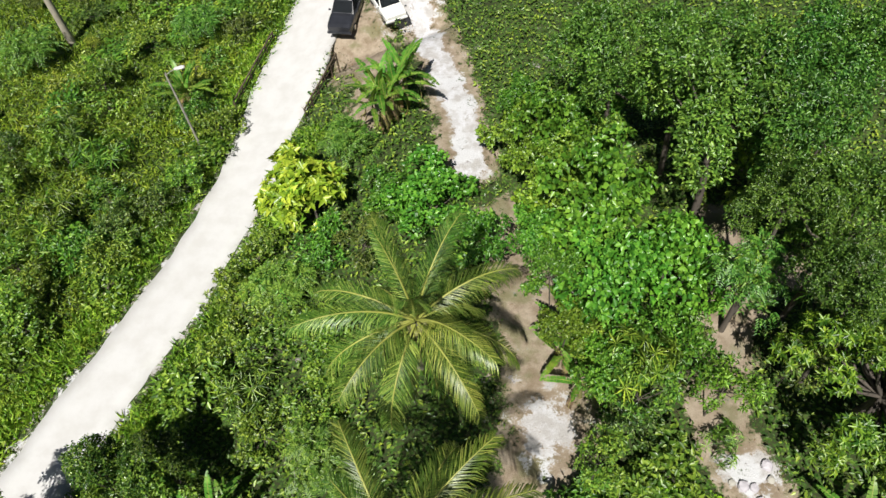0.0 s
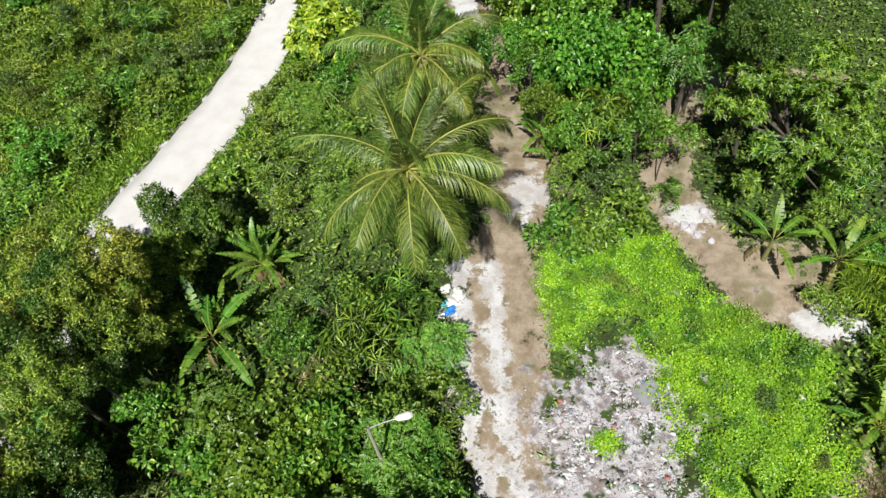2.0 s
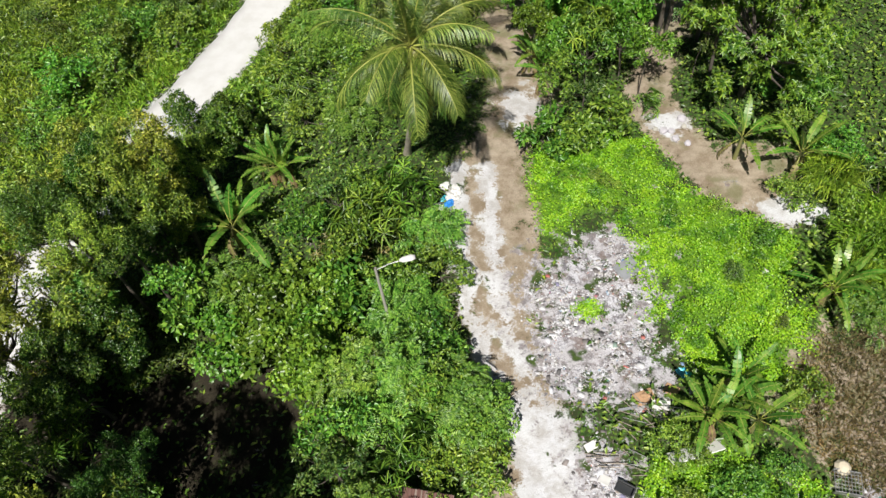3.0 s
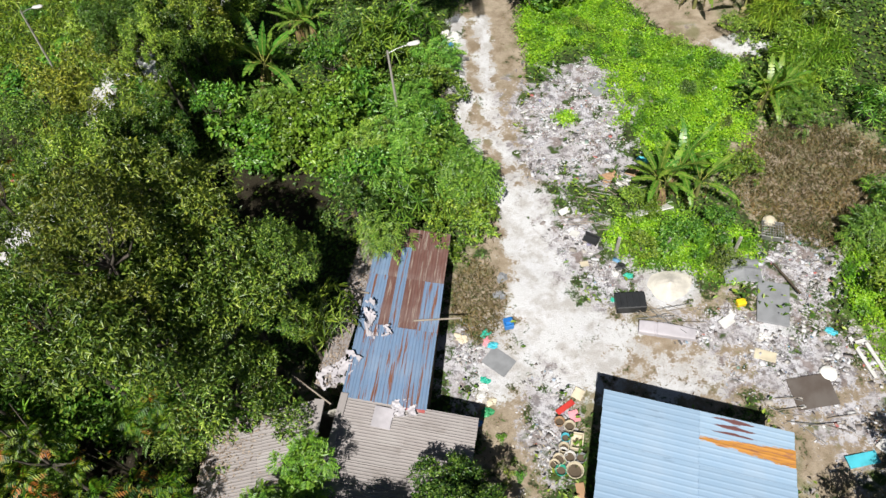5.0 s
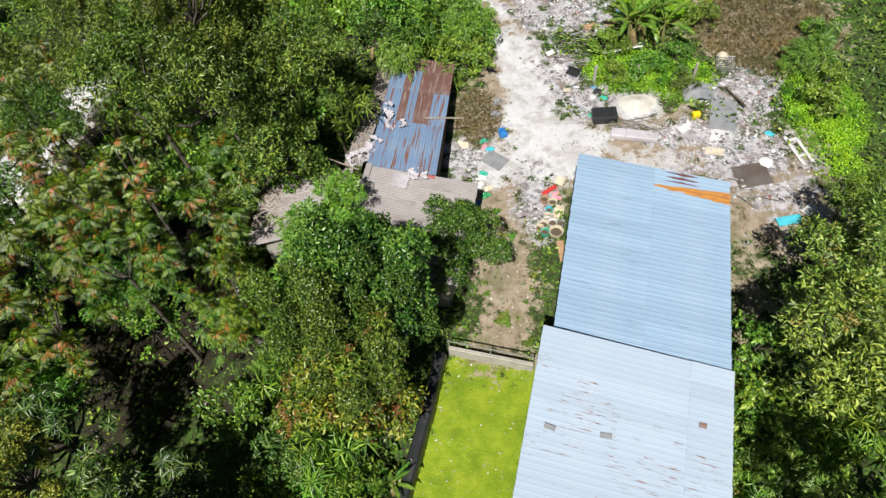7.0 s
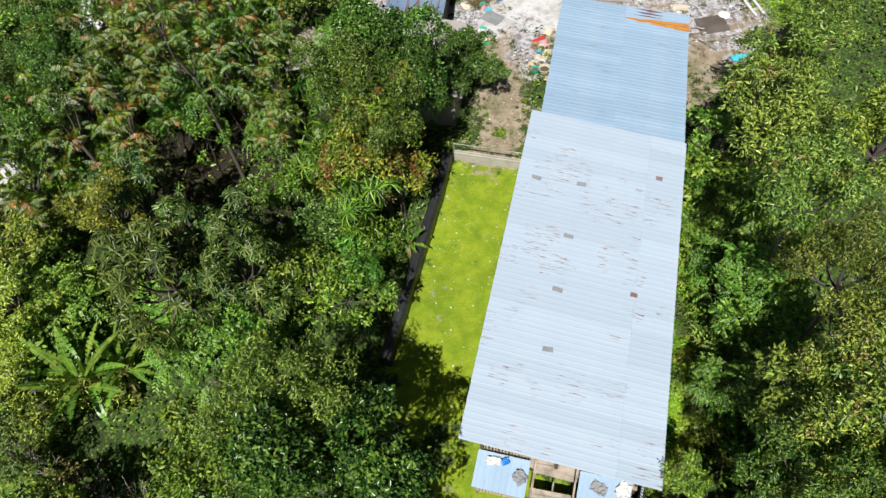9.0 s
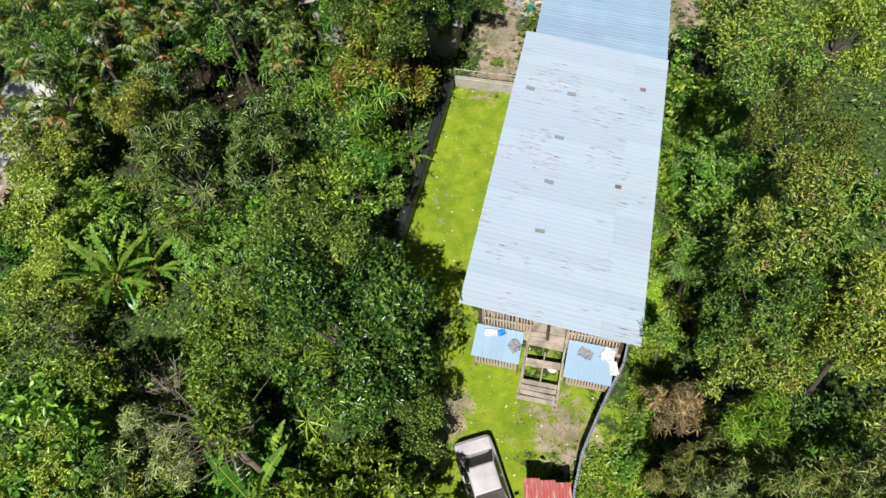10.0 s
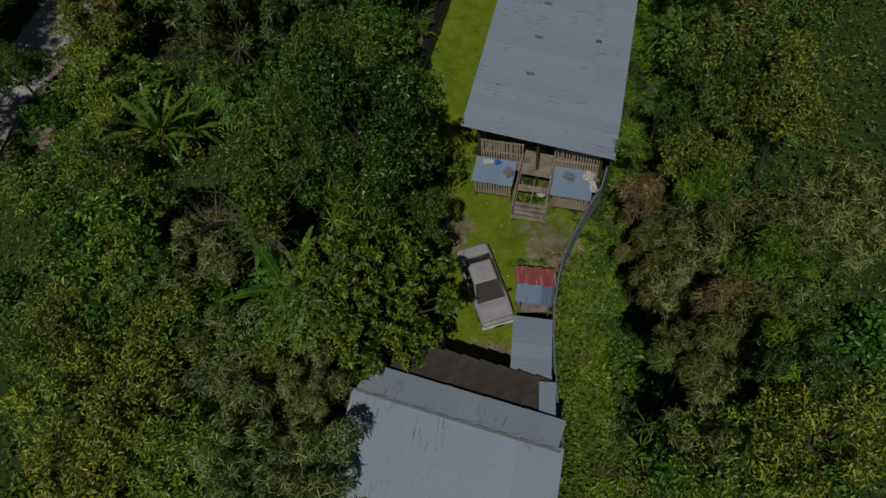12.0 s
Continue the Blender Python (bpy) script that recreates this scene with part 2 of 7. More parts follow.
def smeared_roof(name, rust, teeth):
    """Blue sheet with a ragged tongue of rust that widens towards its low end, in one band or in narrow strokes."""
    M = Mat(name, 0.55)
    xyz = M.node("ShaderNodeSeparateXYZ")
    M.link(M.coords(), xyz.inputs[0])
    along, across = xyz.outputs[0], xyz.outputs[1]
    n = M.noise(M.coords("Object", (1.2, 9.0, 1.0)), 1.6, 6.0, 0.7)
    c = M.mix(M.mask(n, 0.3, 0.7), (0.26, 0.38, 0.53), (0.31, 0.42, 0.54))
    if teeth:
        strokes = M.math("SINE", M.math("MULTIPLY", across, 24.0), 0.0)
        reach = M.math("SUBTRACT", 1.0, M.math("MULTIPLY", M.math("ABSOLUTE", M.math("SUBTRACT", along, 1.25), 0.0), 1.25))
        m = M.math("ADD", M.math("ADD", M.math("MULTIPLY", strokes, 0.55), reach), M.math("MULTIPLY", M.math("SUBTRACT", n, 0.5), 2.2))
        c = M.mix(M.mask(m, 0.55, 0.75), c, rust)
    else:
        width = M.math("ADD", 0.07, M.math("MULTIPLY", along, 0.085))
        off = M.math("ABSOLUTE", M.math("SUBTRACT", across, 0.36), 0.0)
        m = M.math("ADD", M.math("SUBTRACT", width, off), M.math("MULTIPLY", M.math("SUBTRACT", n, 0.5), 0.45))
        worn = M.mix(M.mask(M.noise(M.coords("Object", (0.8, 6.0, 1.0)), 2.2, 4.0), 0.5, 0.62), rust, (0.30, 0.13, 0.06))
        c = M.mix(M.mask(m, -0.01, 0.03), c, worn)
    M.color(c)
    return M.m


SMEARED = smeared_roof("orange_smeared_roof_paint", (0.46, 0.21, 0.04), False)
STROKED = smeared_roof("maroon_stroked_roof_paint", (0.14, 0.06, 0.06), True)
BLUE_ROOF = metal_roof("blue_white_roof_paint", (0.26, 0.38, 0.53), 0.0, stain=0.6)
PALE_ROOF = metal_roof("pale_roof_paint", (0.37, 0.455, 0.57), 0.36, streak=(1.0, 15.0, 1.0), clump=1.0, stain=0.1)
OLD_BLUE = metal_roof("old_blue_roof_paint", (0.16, 0.25, 0.40), 0.41, 0.6, (0.3, 6.0, 1.0))
RUST_ROOF = metal_roof("rusted_roof_sheet", (0.15, 0.07, 0.058), 0.42, 0.8, (0.3, 6.0, 1.0), rust=(0.3, 0.24, 0.21))
RED_ROOF = metal_roof("red_roof_paint", (0.36, 0.075, 0.07), 0.40, 0.7, rust=(0.45, 0.36, 0.34))
FIBRE_ROOF = metal_roof("grey_fibre_cement", (0.29, 0.265, 0.265), 0.42, 0.9, (0.35, 0.7, 1.0), rust=(0.15, 0.125, 0.11), soft=0.25)
BROWN_ROOF = metal_roof("brown_roof_sheet", (0.085, 0.066, 0.056), 0.1, 0.75)


def ground_material():
    M = Mat("earth_and_grass", 0.95, 0.0, 0.2)
    v = M.coords()
    big, mid, fine = M.noise(v, 0.25, 4.0), M.noise(v, 1.3, 6.0, 0.65), M.noise(v, 9.0, 6.0, 0.7)
    grit = M.noise(v, 30.0, 3.0)
    half = M.noise(v, 0.55, 3.0)

    def att(name):
        n = M.node("ShaderNodeAttribute")
        n.attribute_name = name
        return n.outputs["Fac"]

    def edge(name, lo=0.40, hi=0.60, amount=0.8):
        w = M.math("ADD", M.math("MULTIPLY", M.math("SUBTRACT", mid, 0.5), amount * 1.9), M.math("MULTIPLY", M.math("SUBTRACT", fine, 0.5), amount))
        w = M.math("ADD", w, M.math("MULTIPLY", M.math("SUBTRACT", half, 0.5), amount * 1.2))
        return M.mask(M.math("ADD", att(name), w), lo, hi)

    weeds = M.mix(M.mask(mid, 0.35, 0.65), (0.03, 0.05, 0.014), (0.06, 0.095, 0.022))
    c = M.mix(M.mask(fine, 0.35, 0.7), weeds, (0.04, 0.036, 0.022))
    cell = M.node("ShaderNodeTexVoronoi", Scale=7.0, Randomness=1.0)
    M.link(v, cell.inputs["Vector"])
    herb = M.ramp(M.math("FRACT", M.math("MULTIPLY", cell.outputs["Color"], 3.7), 0.0), [(0.0, (0.02, 0.05, 0.01)), (0.45, (0.05, 0.12, 0.018)), (0.8, (0.08, 0.16, 0.025)), (1.0, (0.14, 0.22, 0.035))])
    c = M.mix(M.math("MULTIPLY", M.mask(cell.outputs["Distance"], 0.62, 0.35), M.mask(mid, 0.3, 0.5)), c, herb)
    # deep shade between the thicket trees, put into the soil colour
    thicket_shade = M.mix(M.mask(fine, 0.4, 0.7), (0.022, 0.018, 0.012), (0.035, 0.03, 0.018))
    c = M.mix(edge("thicket_shade"), c, thicket_shade)
    lawn = M.mix(M.mask(mid, 0.3, 0.7), (0.15, 0.24, 0.012), (0.255, 0.325, 0.022))
    lawn = M.mix(M.mask(fine, 0.6, 0.8), lawn, (0.29, 0.29, 0.05))
    lawn = M.mix(M.math("MULTIPLY", M.mask(half, 0.50, 0.64), 0.55), lawn, (0.115, 0.19, 0.012))
    lawn = M.mix(M.math("MULTIPLY", M.mask(M.noise(v, 5.0, 3.0), 0.64, 0.70), 0.5), lawn, (0.40, 0.37, 0.22))
    c = M.mix(edge("lawn"), c, lawn)
    c = M.mix(edge("cover"), c, M.mix(M.mask(fine, 0.4, 0.65), (0.13, 0.25, 0.02), (0.06, 0.14, 0.012)))
    dirt = M.mix(M.mask(mid, 0.3, 0.7), (0.22, 0.17, 0.12), (0.38, 0.32, 0.25))
    dirt = M.mix(M.math("MULTIPLY", M.mask(fine, 0.5, 0.85), 0.6), dirt, (0.13, 0.115, 0.055))
    dirt = M.mix(M.math("MULTIPLY", M.mask(half, 0.5, 0.65), 0.5), dirt, (0.12, 0.14, 0.05))
    c = M.mix(edge("dirt"), c, dirt)
    sand = M.mix(M.mask(mid, 0.38, 0.62), (0.575, 0.58, 0.615), (0.41, 0.395, 0.39))
    sand = M.mix(M.mask(M.noise(v, 3.0, 8.0, 0.75), 0.54, 0.7), sand, (0.30, 0.285, 0.26))
    sand = M.mix(M.mask(half, 0.5, 0.62), sand, (0.56, 0.565, 0.59))
    c = M.mix(edge("sand"), c, sand)
    rough_ = M.noise(v, 2.1, 9.0, 0.78)
    ash = M.mix(M.mask(rough_, 0.46, 0.58), (0.52, 0.515, 0.56), (0.15, 0.14, 0.155))
    ash = M.mix(M.mask(fine, 0.60, 0.68), ash, (0.10, 0.09, 0.09))
    ash = M.mix(M.math("MULTIPLY", M.mask(mid, 0.58, 0.66), 0.6), ash, (0.20, 0.165, 0.15))
    ash = M.mix(M.math("MULTIPLY", M.mask(half, 0.44, 0.54), 0.4), ash, (0.30, 0.27, 0.27))
    ash = M.mix(M.math("MULTIPLY", M.mask(M.noise(v, 0.9, 3.0), 0.58, 0.64), 0.7), ash, (0.17, 0.125, 0.11))
    ash = M.mix(M.mask(half, 0.60, 0.66), ash, weeds)
    c = M.mix(edge("ash", amount=1.2), c, ash)
    c = M.mix(0.35, c, M.ramp(grit, [(0.3, (0.6, 0.6, 0.6)), (0.7, (1.25, 1.25, 1.25))]), "MULTIPLY")
    c = M.mix(0.3, c, M.ramp(big, [(0.3, (0.75, 0.75, 0.75)), (0.7, (1.2, 1.2, 1.2))]), "MULTIPLY")
    M.color(c)
    M.bump(M.math("ADD", fine, M.math("MULTIPLY", grit, 0.4)), 0.7, 0.06)
    return M.m


def road_material():
    M = Mat("pale_gravel_concrete", 0.9, 0.0, 0.3)
    v = M.coords()
    mid, fine = M.noise(v, 0.8, 6.0, 0.65), M.noise(v, 14.0, 6.0, 0.7)
    c = M.mix(M.mask(mid, 0.35, 0.7), (0.56, 0.56, 0.565), (0.50, 0.495, 0.49))
    c = M.mix(M.mask(fine, 0.6, 0.8), c, (0.42, 0.39, 0.35))
    M.color(c)
    M.bump(fine, 0.4, 0.02)
    return M.m


GROUND, ROAD = ground_material(), road_material()

# ---- building kit ----
def smooth(v):
    v = np.clip(v, 0.0, 1.0)
    return v * v * (3 - 2 * v)


def ground_z(x, y):
    """Height of the land: level round the yard, falling to the road in the west and the stream in the north."""
    return -2.0 * smooth((-x - 5) / 10) - 2.2 * smooth((y + 5) / 50) * (1 - 0.7 * smooth((x - 4) / 8))


def gz(x, y):
    return float(ground_z(np.float64(x), np.float64(y)))


def mesh_of(name, verts, faces, material, shade=False):
    me = bpy.data.meshes.new(name)
    me.from_pydata([tuple(v) for v in verts], [], [tuple(f) for f in faces])
    if material:
        for m in material if isinstance(material, (list, tuple)) else [material]:
            me.materials.append(m)
    if shade:
        me.shade_smooth()
    return me


def fast_mesh(name, verts, tris, material):
    """A mesh from numpy arrays of corners (n, 3) and triangles (m, 3)."""
    me = bpy.data.meshes.new(name)
    me.vertices.add(len(verts))
    me.vertices.foreach_set("co", verts.astype(np.float32).ravel())
    me.loops.add(len(tris) * 3)
    me.loops.foreach_set("vertex_index", tris.astype(np.int32).ravel())
    me.polygons.add(len(tris))
    me.polygons.foreach_set("loop_start", np.arange(0, len(tris) * 3, 3, dtype=np.int32))
    me.update(calc_edges=True)
    me.materials.append(material)
    return me


def thing(name, m, label, category, group="", kind=""):
    ob = new(name)
    ob.matrix_basis = m
    return tagged(ob, label, category, group, kind)


def child(name, me, parent, m=None, label=""):
    ob = new(name, me)
    ob.parent = parent
    if m is not None:
        ob.matrix_basis = m
    return tagged(ob, label)


def part(name, bm, material, parent, label="", shade=False):
    """Links a bmesh as one mesh object under a thing or a part."""
    me = bpy.data.meshes.new(name)
    bm.to_mesh(me)
    bm.free()
    me.materials.append(material)
    if shade:
        me.shade_smooth()
    return child(name, me, parent, None, label)


def box(size, at=(0, 0, 0), bevel=0.0, turn=(0, 0, 0)):
    """A bmesh box of that size, centred at that place, its edges rounded."""
    bm = bmesh.new()
    bmesh.ops.create_cube(bm, size=1.0)
    bmesh.ops.scale(bm, vec=size, verts=bm.verts)
    if bevel:
        bmesh.ops.bevel(bm, geom=bm.edges[:], offset=bevel, segments=2, affect="EDGES", profile=0.5)
    bm.transform(pose(*at, *turn))
    return bm


def beam(a, b, w, d=None):
    """A squared timber from a to b."""
    a, b = Vector(a), Vector(b)
    L = (b - a).length
    bm = bmesh.new()
    bmesh.ops.create_cube(bm, size=1.0)
    bmesh.ops.scale(bm, vec=(w, d or w, L), verts=bm.verts)
    bmesh.ops.bevel(bm, geom=bm.edges[:], offset=min(w, d or w) * 0.12, segments=1, affect="EDGES")
    q = (b - a).to_track_quat("Z", "Y").to_matrix().to_4x4()
    bm.transform(Matrix.Translation((a + b) / 2) @ q)
    return bm


def join(*bms):
    out = bmesh.new()
    for b in bms:
        me = bpy.data.meshes.new("joined")
        b.to_mesh(me)
        b.free()
        out.from_mesh(me)
        bpy.data.meshes.remove(me)
    return out


def lathe(profile, n=20, at=(0, 0, 0)):
    """A turned shape from (radius, height) pairs."""
    verts, faces = [], []
    for r, z in profile:
        for i in range(n):
            a = 2 * math.pi * i / n
            verts.append((at[0] + r * math.cos(a), at[1] + r * math.sin(a), at[2] + z))
    for k in range(len(profile) - 1):
        for i in range(n):
            j = (i + 1) % n
            faces.append((k * n + i, k * n + j, (k + 1) * n + j, (k + 1) * n + i))
    faces.append(tuple(range(n - 1, -1, -1)))
    faces.append(tuple((len(profile) - 1) * n + i for i in range(n)))
    bm = bmesh.new()
    vs = [bm.verts.new(v) for v in verts]
    for f in faces:
        try:
            bm.faces.new([vs[i] for i in f])
        except ValueError:
            pass
    bmesh.ops.remove_doubles(bm, verts=bm.verts, dist=0.0005)
    return bm


def tube_arrays(points, radii, n=7):
    """Corners and triangles of a tapering tube along points."""
    P = np.array(points, float)
    T = np.gradient(P, axis=0)
    T /= np.linalg.norm(T, axis=1)[:, None] + 1e-9
    ref = np.array([0.31, 0.95, 0.05])
    A = np.cross(T, ref)
    A /= np.linalg.norm(A, axis=1)[:, None] + 1e-9
    B = np.cross(T, A)
    ang = np.linspace(0, 2 * np.pi, n, endpoint=False)
    R = np.array(radii, float)[:, None, None]
    V = P[:, None, :] + R * (np.cos(ang)[None, :, None] * A[:, None, :] + np.sin(ang)[None, :, None] * B[:, None, :])
    m = len(P)
    i = np.arange(m - 1)[:, None] * n
    j = np.arange(n)[None, :]
    k = (j + 1) % n
    a, b, c, d = i + j, i + k, i + n + k, i + n + j
    tris = np.concatenate([np.stack([a, b, c], -1).reshape(-1, 3), np.stack([a, c, d], -1).reshape(-1, 3)])
    return V.reshape(-1, 3), tris


def stack(pieces):
    vs, ts, n = [], [], 0
    for v, t in pieces:
        vs.append(v)
        ts.append(t + n)
        n += len(v)
    return np.concatenate(vs), np.concatenate(ts)


def tube(name, points, radii, material, parent, n=7, label=""):
    v, t = tube_arrays(points, radii, n)
    me = fast_mesh(name, v, t, material)
    me.shade_smooth()
    return child(name, me, parent, None, label)


def unit(v):
    return v / (np.linalg.norm(v, axis=-1, keepdims=True) + 1e-9)


def leaves(base, way, up, length, width, fold=0.25, droop=0.2):
    """Folded leaf blades: one pair of triangles each, meeting at the midrib."""
    way, n = unit(way), len(base)
    side = unit(np.cross(way, up))
    nor = np.cross(side, way)
    L, W = np.broadcast_to(length, n)[:, None], np.broadcast_to(width, n)[:, None]
    tip = base + way * L - nor * L * droop
    mid = base + way * L * 0.45
    left = mid + side * W * 0.5 + nor * W * fold
    right = mid - side * W * 0.5 + nor * W * fold
    v = np.stack([base, right, tip, left], 1).reshape(-1, 3)
    i = np.arange(n)[:, None] * 4
    t = np.concatenate([i + np.array([[0, 1, 2]]), i + np.array([[0, 2, 3]])])
    return v, t


def lumpy_points(rng, n, r, h, lobes, shell=0.55):
    """Points and outward ways over the upper shells of many separate lobes that make an uneven, gappy crown."""
    i = np.arange(lobes)
    q = np.sqrt((i + 0.5) / lobes) * rng.uniform(0.8, 1.0, lobes)
    la = i * 2.399963 + rng.uniform(-0.5, 0.5, lobes)
    lr = r * 0.88 * q
    lift = np.sqrt(np.clip(1 - q * q, 0, 1))
    lc = np.stack([lr * np.cos(la), lr * np.sin(la), h * (0.2 + 0.5 * lift + rng.uniform(-0.3, 0.2, lobes))], -1)
    ls = r * 0.83 / math.sqrt(lobes) * rng.uniform(0.65, 1.35, lobes)
    k = rng.choice(lobes, n, p=ls**2 / np.sum(ls**2))
    d = unit(rng.normal(size=(n, 3)) * [1, 1, 0.8] + [0, 0, 0.45])
    dist = ls[k][:, None] * (shell + (1 - shell) * rng.uniform(0, 1, (n, 1)) ** 0.4)
    p = lc[k] + d * dist * [1, 1, 0.85] * rng.uniform(0.85, 1.2, (n, 1))
    return p, d, lc, ls


def crown_leaves(seed, r, h, clumps, per, L, W, lobes=14, spread=0.8, droop=0.25, tuft=0.3):
    """A crown of leaf clumps, each a small dome of blades round a twig end, on an uneven set of lobes."""
    rng = np.random.default_rng(seed)
    p, d, lc, ls = lumpy_points(rng, clumps, r, h, lobes)
    n = clumps * per
    size = np.repeat(0.85 * tuft * rng.uniform(0.6, 1.35, clumps), per)[:, None]
    out = np.repeat(d, per, 0)
    ball = unit(rng.normal(size=(n, 3)) + out * 0.55 + [0, 0, 0.3])
    base = np.repeat(p, per, 0) + ball * size * rng.uniform(0.25, 1.0, (n, 1))
    way = unit(ball * [0.9, 0.9, 0.35] + rng.normal(size=(n, 3)) * [spread * 0.6, spread * 0.6, spread * 0.3])
    up = unit(ball * 0.5 + out * 0.55 + [0, 0, 0.45] + rng.normal(size=(n, 3)) * 0.52)
    s = rng.uniform(0.65, 1.3, n)
    return leaves(base, way, up, L * s, W * s, 0.2, droop), lc, ls


def tree_kind(name, seed, r, h, clear, clumps, per, L, W, leaf, bark, label, category, lobes=14, spread=0.8, droop=0.25, trunk_r=0.16, tuft=0.3):
    """A tree: tapering trunk, limbs to each lobe of the crown, and the crown of leaves. clear: height of the crown's foot."""
    rng = random.Random(seed)
    ob = thing(name, Matrix(), label, category)
    (v, t), lc, ls = crown_leaves(seed, r, h, clumps, per, L, W, lobes, spread, droop, tuft)
    v = v + [0, 0, clear]
    lc = lc + [0, 0, clear]
    top = clear + 0.25 * h
    pts = [(0, 0, -0.3), (rng.uniform(-0.1, 0.1), rng.uniform(-0.1, 0.1), top * 0.4), (rng.uniform(-0.2, 0.2), rng.uniform(-0.2, 0.2), top)]
    tube("trunk", pts, [trunk_r * 1.25, trunk_r, trunk_r * 0.75], bark, ob, 8)
    limbs = []
    for c in lc:
        a, b = np.array(pts[2]), np.array(c)
        m = (a + b) / 2 + [0, 0, -0.12 * np.linalg.norm(b - a)]
        limbs.append(tube_arrays([a, m, b], [trunk_r * 0.5, trunk_r * 0.32, trunk_r * 0.1], 5))
    if category == "cane":
        for lv, lt in limbs:
            child("stem", fast_mesh("stem", lv, lt, bark), ob)
    else:
        lv, lt = stack(limbs)
        child("branching", fast_mesh("branching", lv, lt, bark), ob)
    child("crown", fast_mesh("crown", v, t, leaf), ob)
    return ob


def plant(protos, rng, x, y, scale, zscale=None, top=0.0):
    """Sets a copy of one of the prototypes on the land; a taller one stands on a longer trunk."""
    src = protos[rng.randrange(len(protos))]
    m = pose(x, y, gz(x, y), rng.uniform(-3, 3), rng.uniform(-3, 3), rng.uniform(0, 360))
    ob = copy_thing(src, m)
    ob.scale = (scale, scale, zscale or scale)
    grown = 0.96 * max(c[2] for o in src.children for c in o.bound_box)
    if top > grown * scale + 0.2:
        # a tall one: a deeper crown first, then a longer trunk
        deep = min(1.6, top / scale / grown)
        lift = max(0.0, top / scale - grown * deep)
        for o in ob.children:
            if o.name.startswith("trunk"):
                foot = max(c[2] for c in o.bound_box)
                o.scale = (0.9, 0.9, (foot * deep + lift) / foot)
            else:
                o.location = (o.location.x, o.location.y, o.location.z * deep + lift)
                o.scale = (o.scale.x, o.scale.y, o.scale.z * deep)
    return ob


def forget(protos):
    """Takes the prototypes themselves out of the place once they are copied."""
    for p in protos:
        for o in (*p.children_recursive, p):
            bpy.data.objects.remove(o)

# ---- land ----
ROAD_LINE = [(-10.4, 52), (-11.5, 47), (-12.45, 42.9), (-13.7, 36), (-14.6, 30), (-15.7, 25.6), (-16.9, 21.6), (-18.5, 17.7), (-20.0, 14.2), (-21.2, 11.2), (-22.6, 7.4), (-23.9, 2.5), (-25.2, -3), (-27.2, -12), (-29.4, -22), (-31.3, -32), (-32.5, -44), (-34.0, -80)]


def near_line(X, Y, pts, half):
    """1 inside a strip of that half width along the line, 0.5 at its edge, falling to 0."""
    best = np.full(X.shape, 1e9)
    for (x0, y0), (x1, y1) in zip(pts[:-1], pts[1:]):
        dx, dy = x1 - x0, y1 - y0
        t = np.clip(((X - x0) * dx + (Y - y0) * dy) / (dx * dx + dy * dy), 0, 1)
        best = np.minimum(best, np.hypot(X - x0 - t * dx, Y - y0 - t * dy))
    return np.clip(0.5 + (half - best) / (2 * max(half, 0.8)) * 1.4, 0, 1)


def in_blob(X, Y, x, y, rx, ry, turn=0):
    c, s = math.cos(radians(turn)), math.sin(radians(turn))
    u, v = ((X - x) * c + (Y - y) * s) / rx, (-(X - x) * s + (Y - y) * c) / ry
    return np.clip(1.0 - 0.5 * np.hypot(u, v), 0, 1)


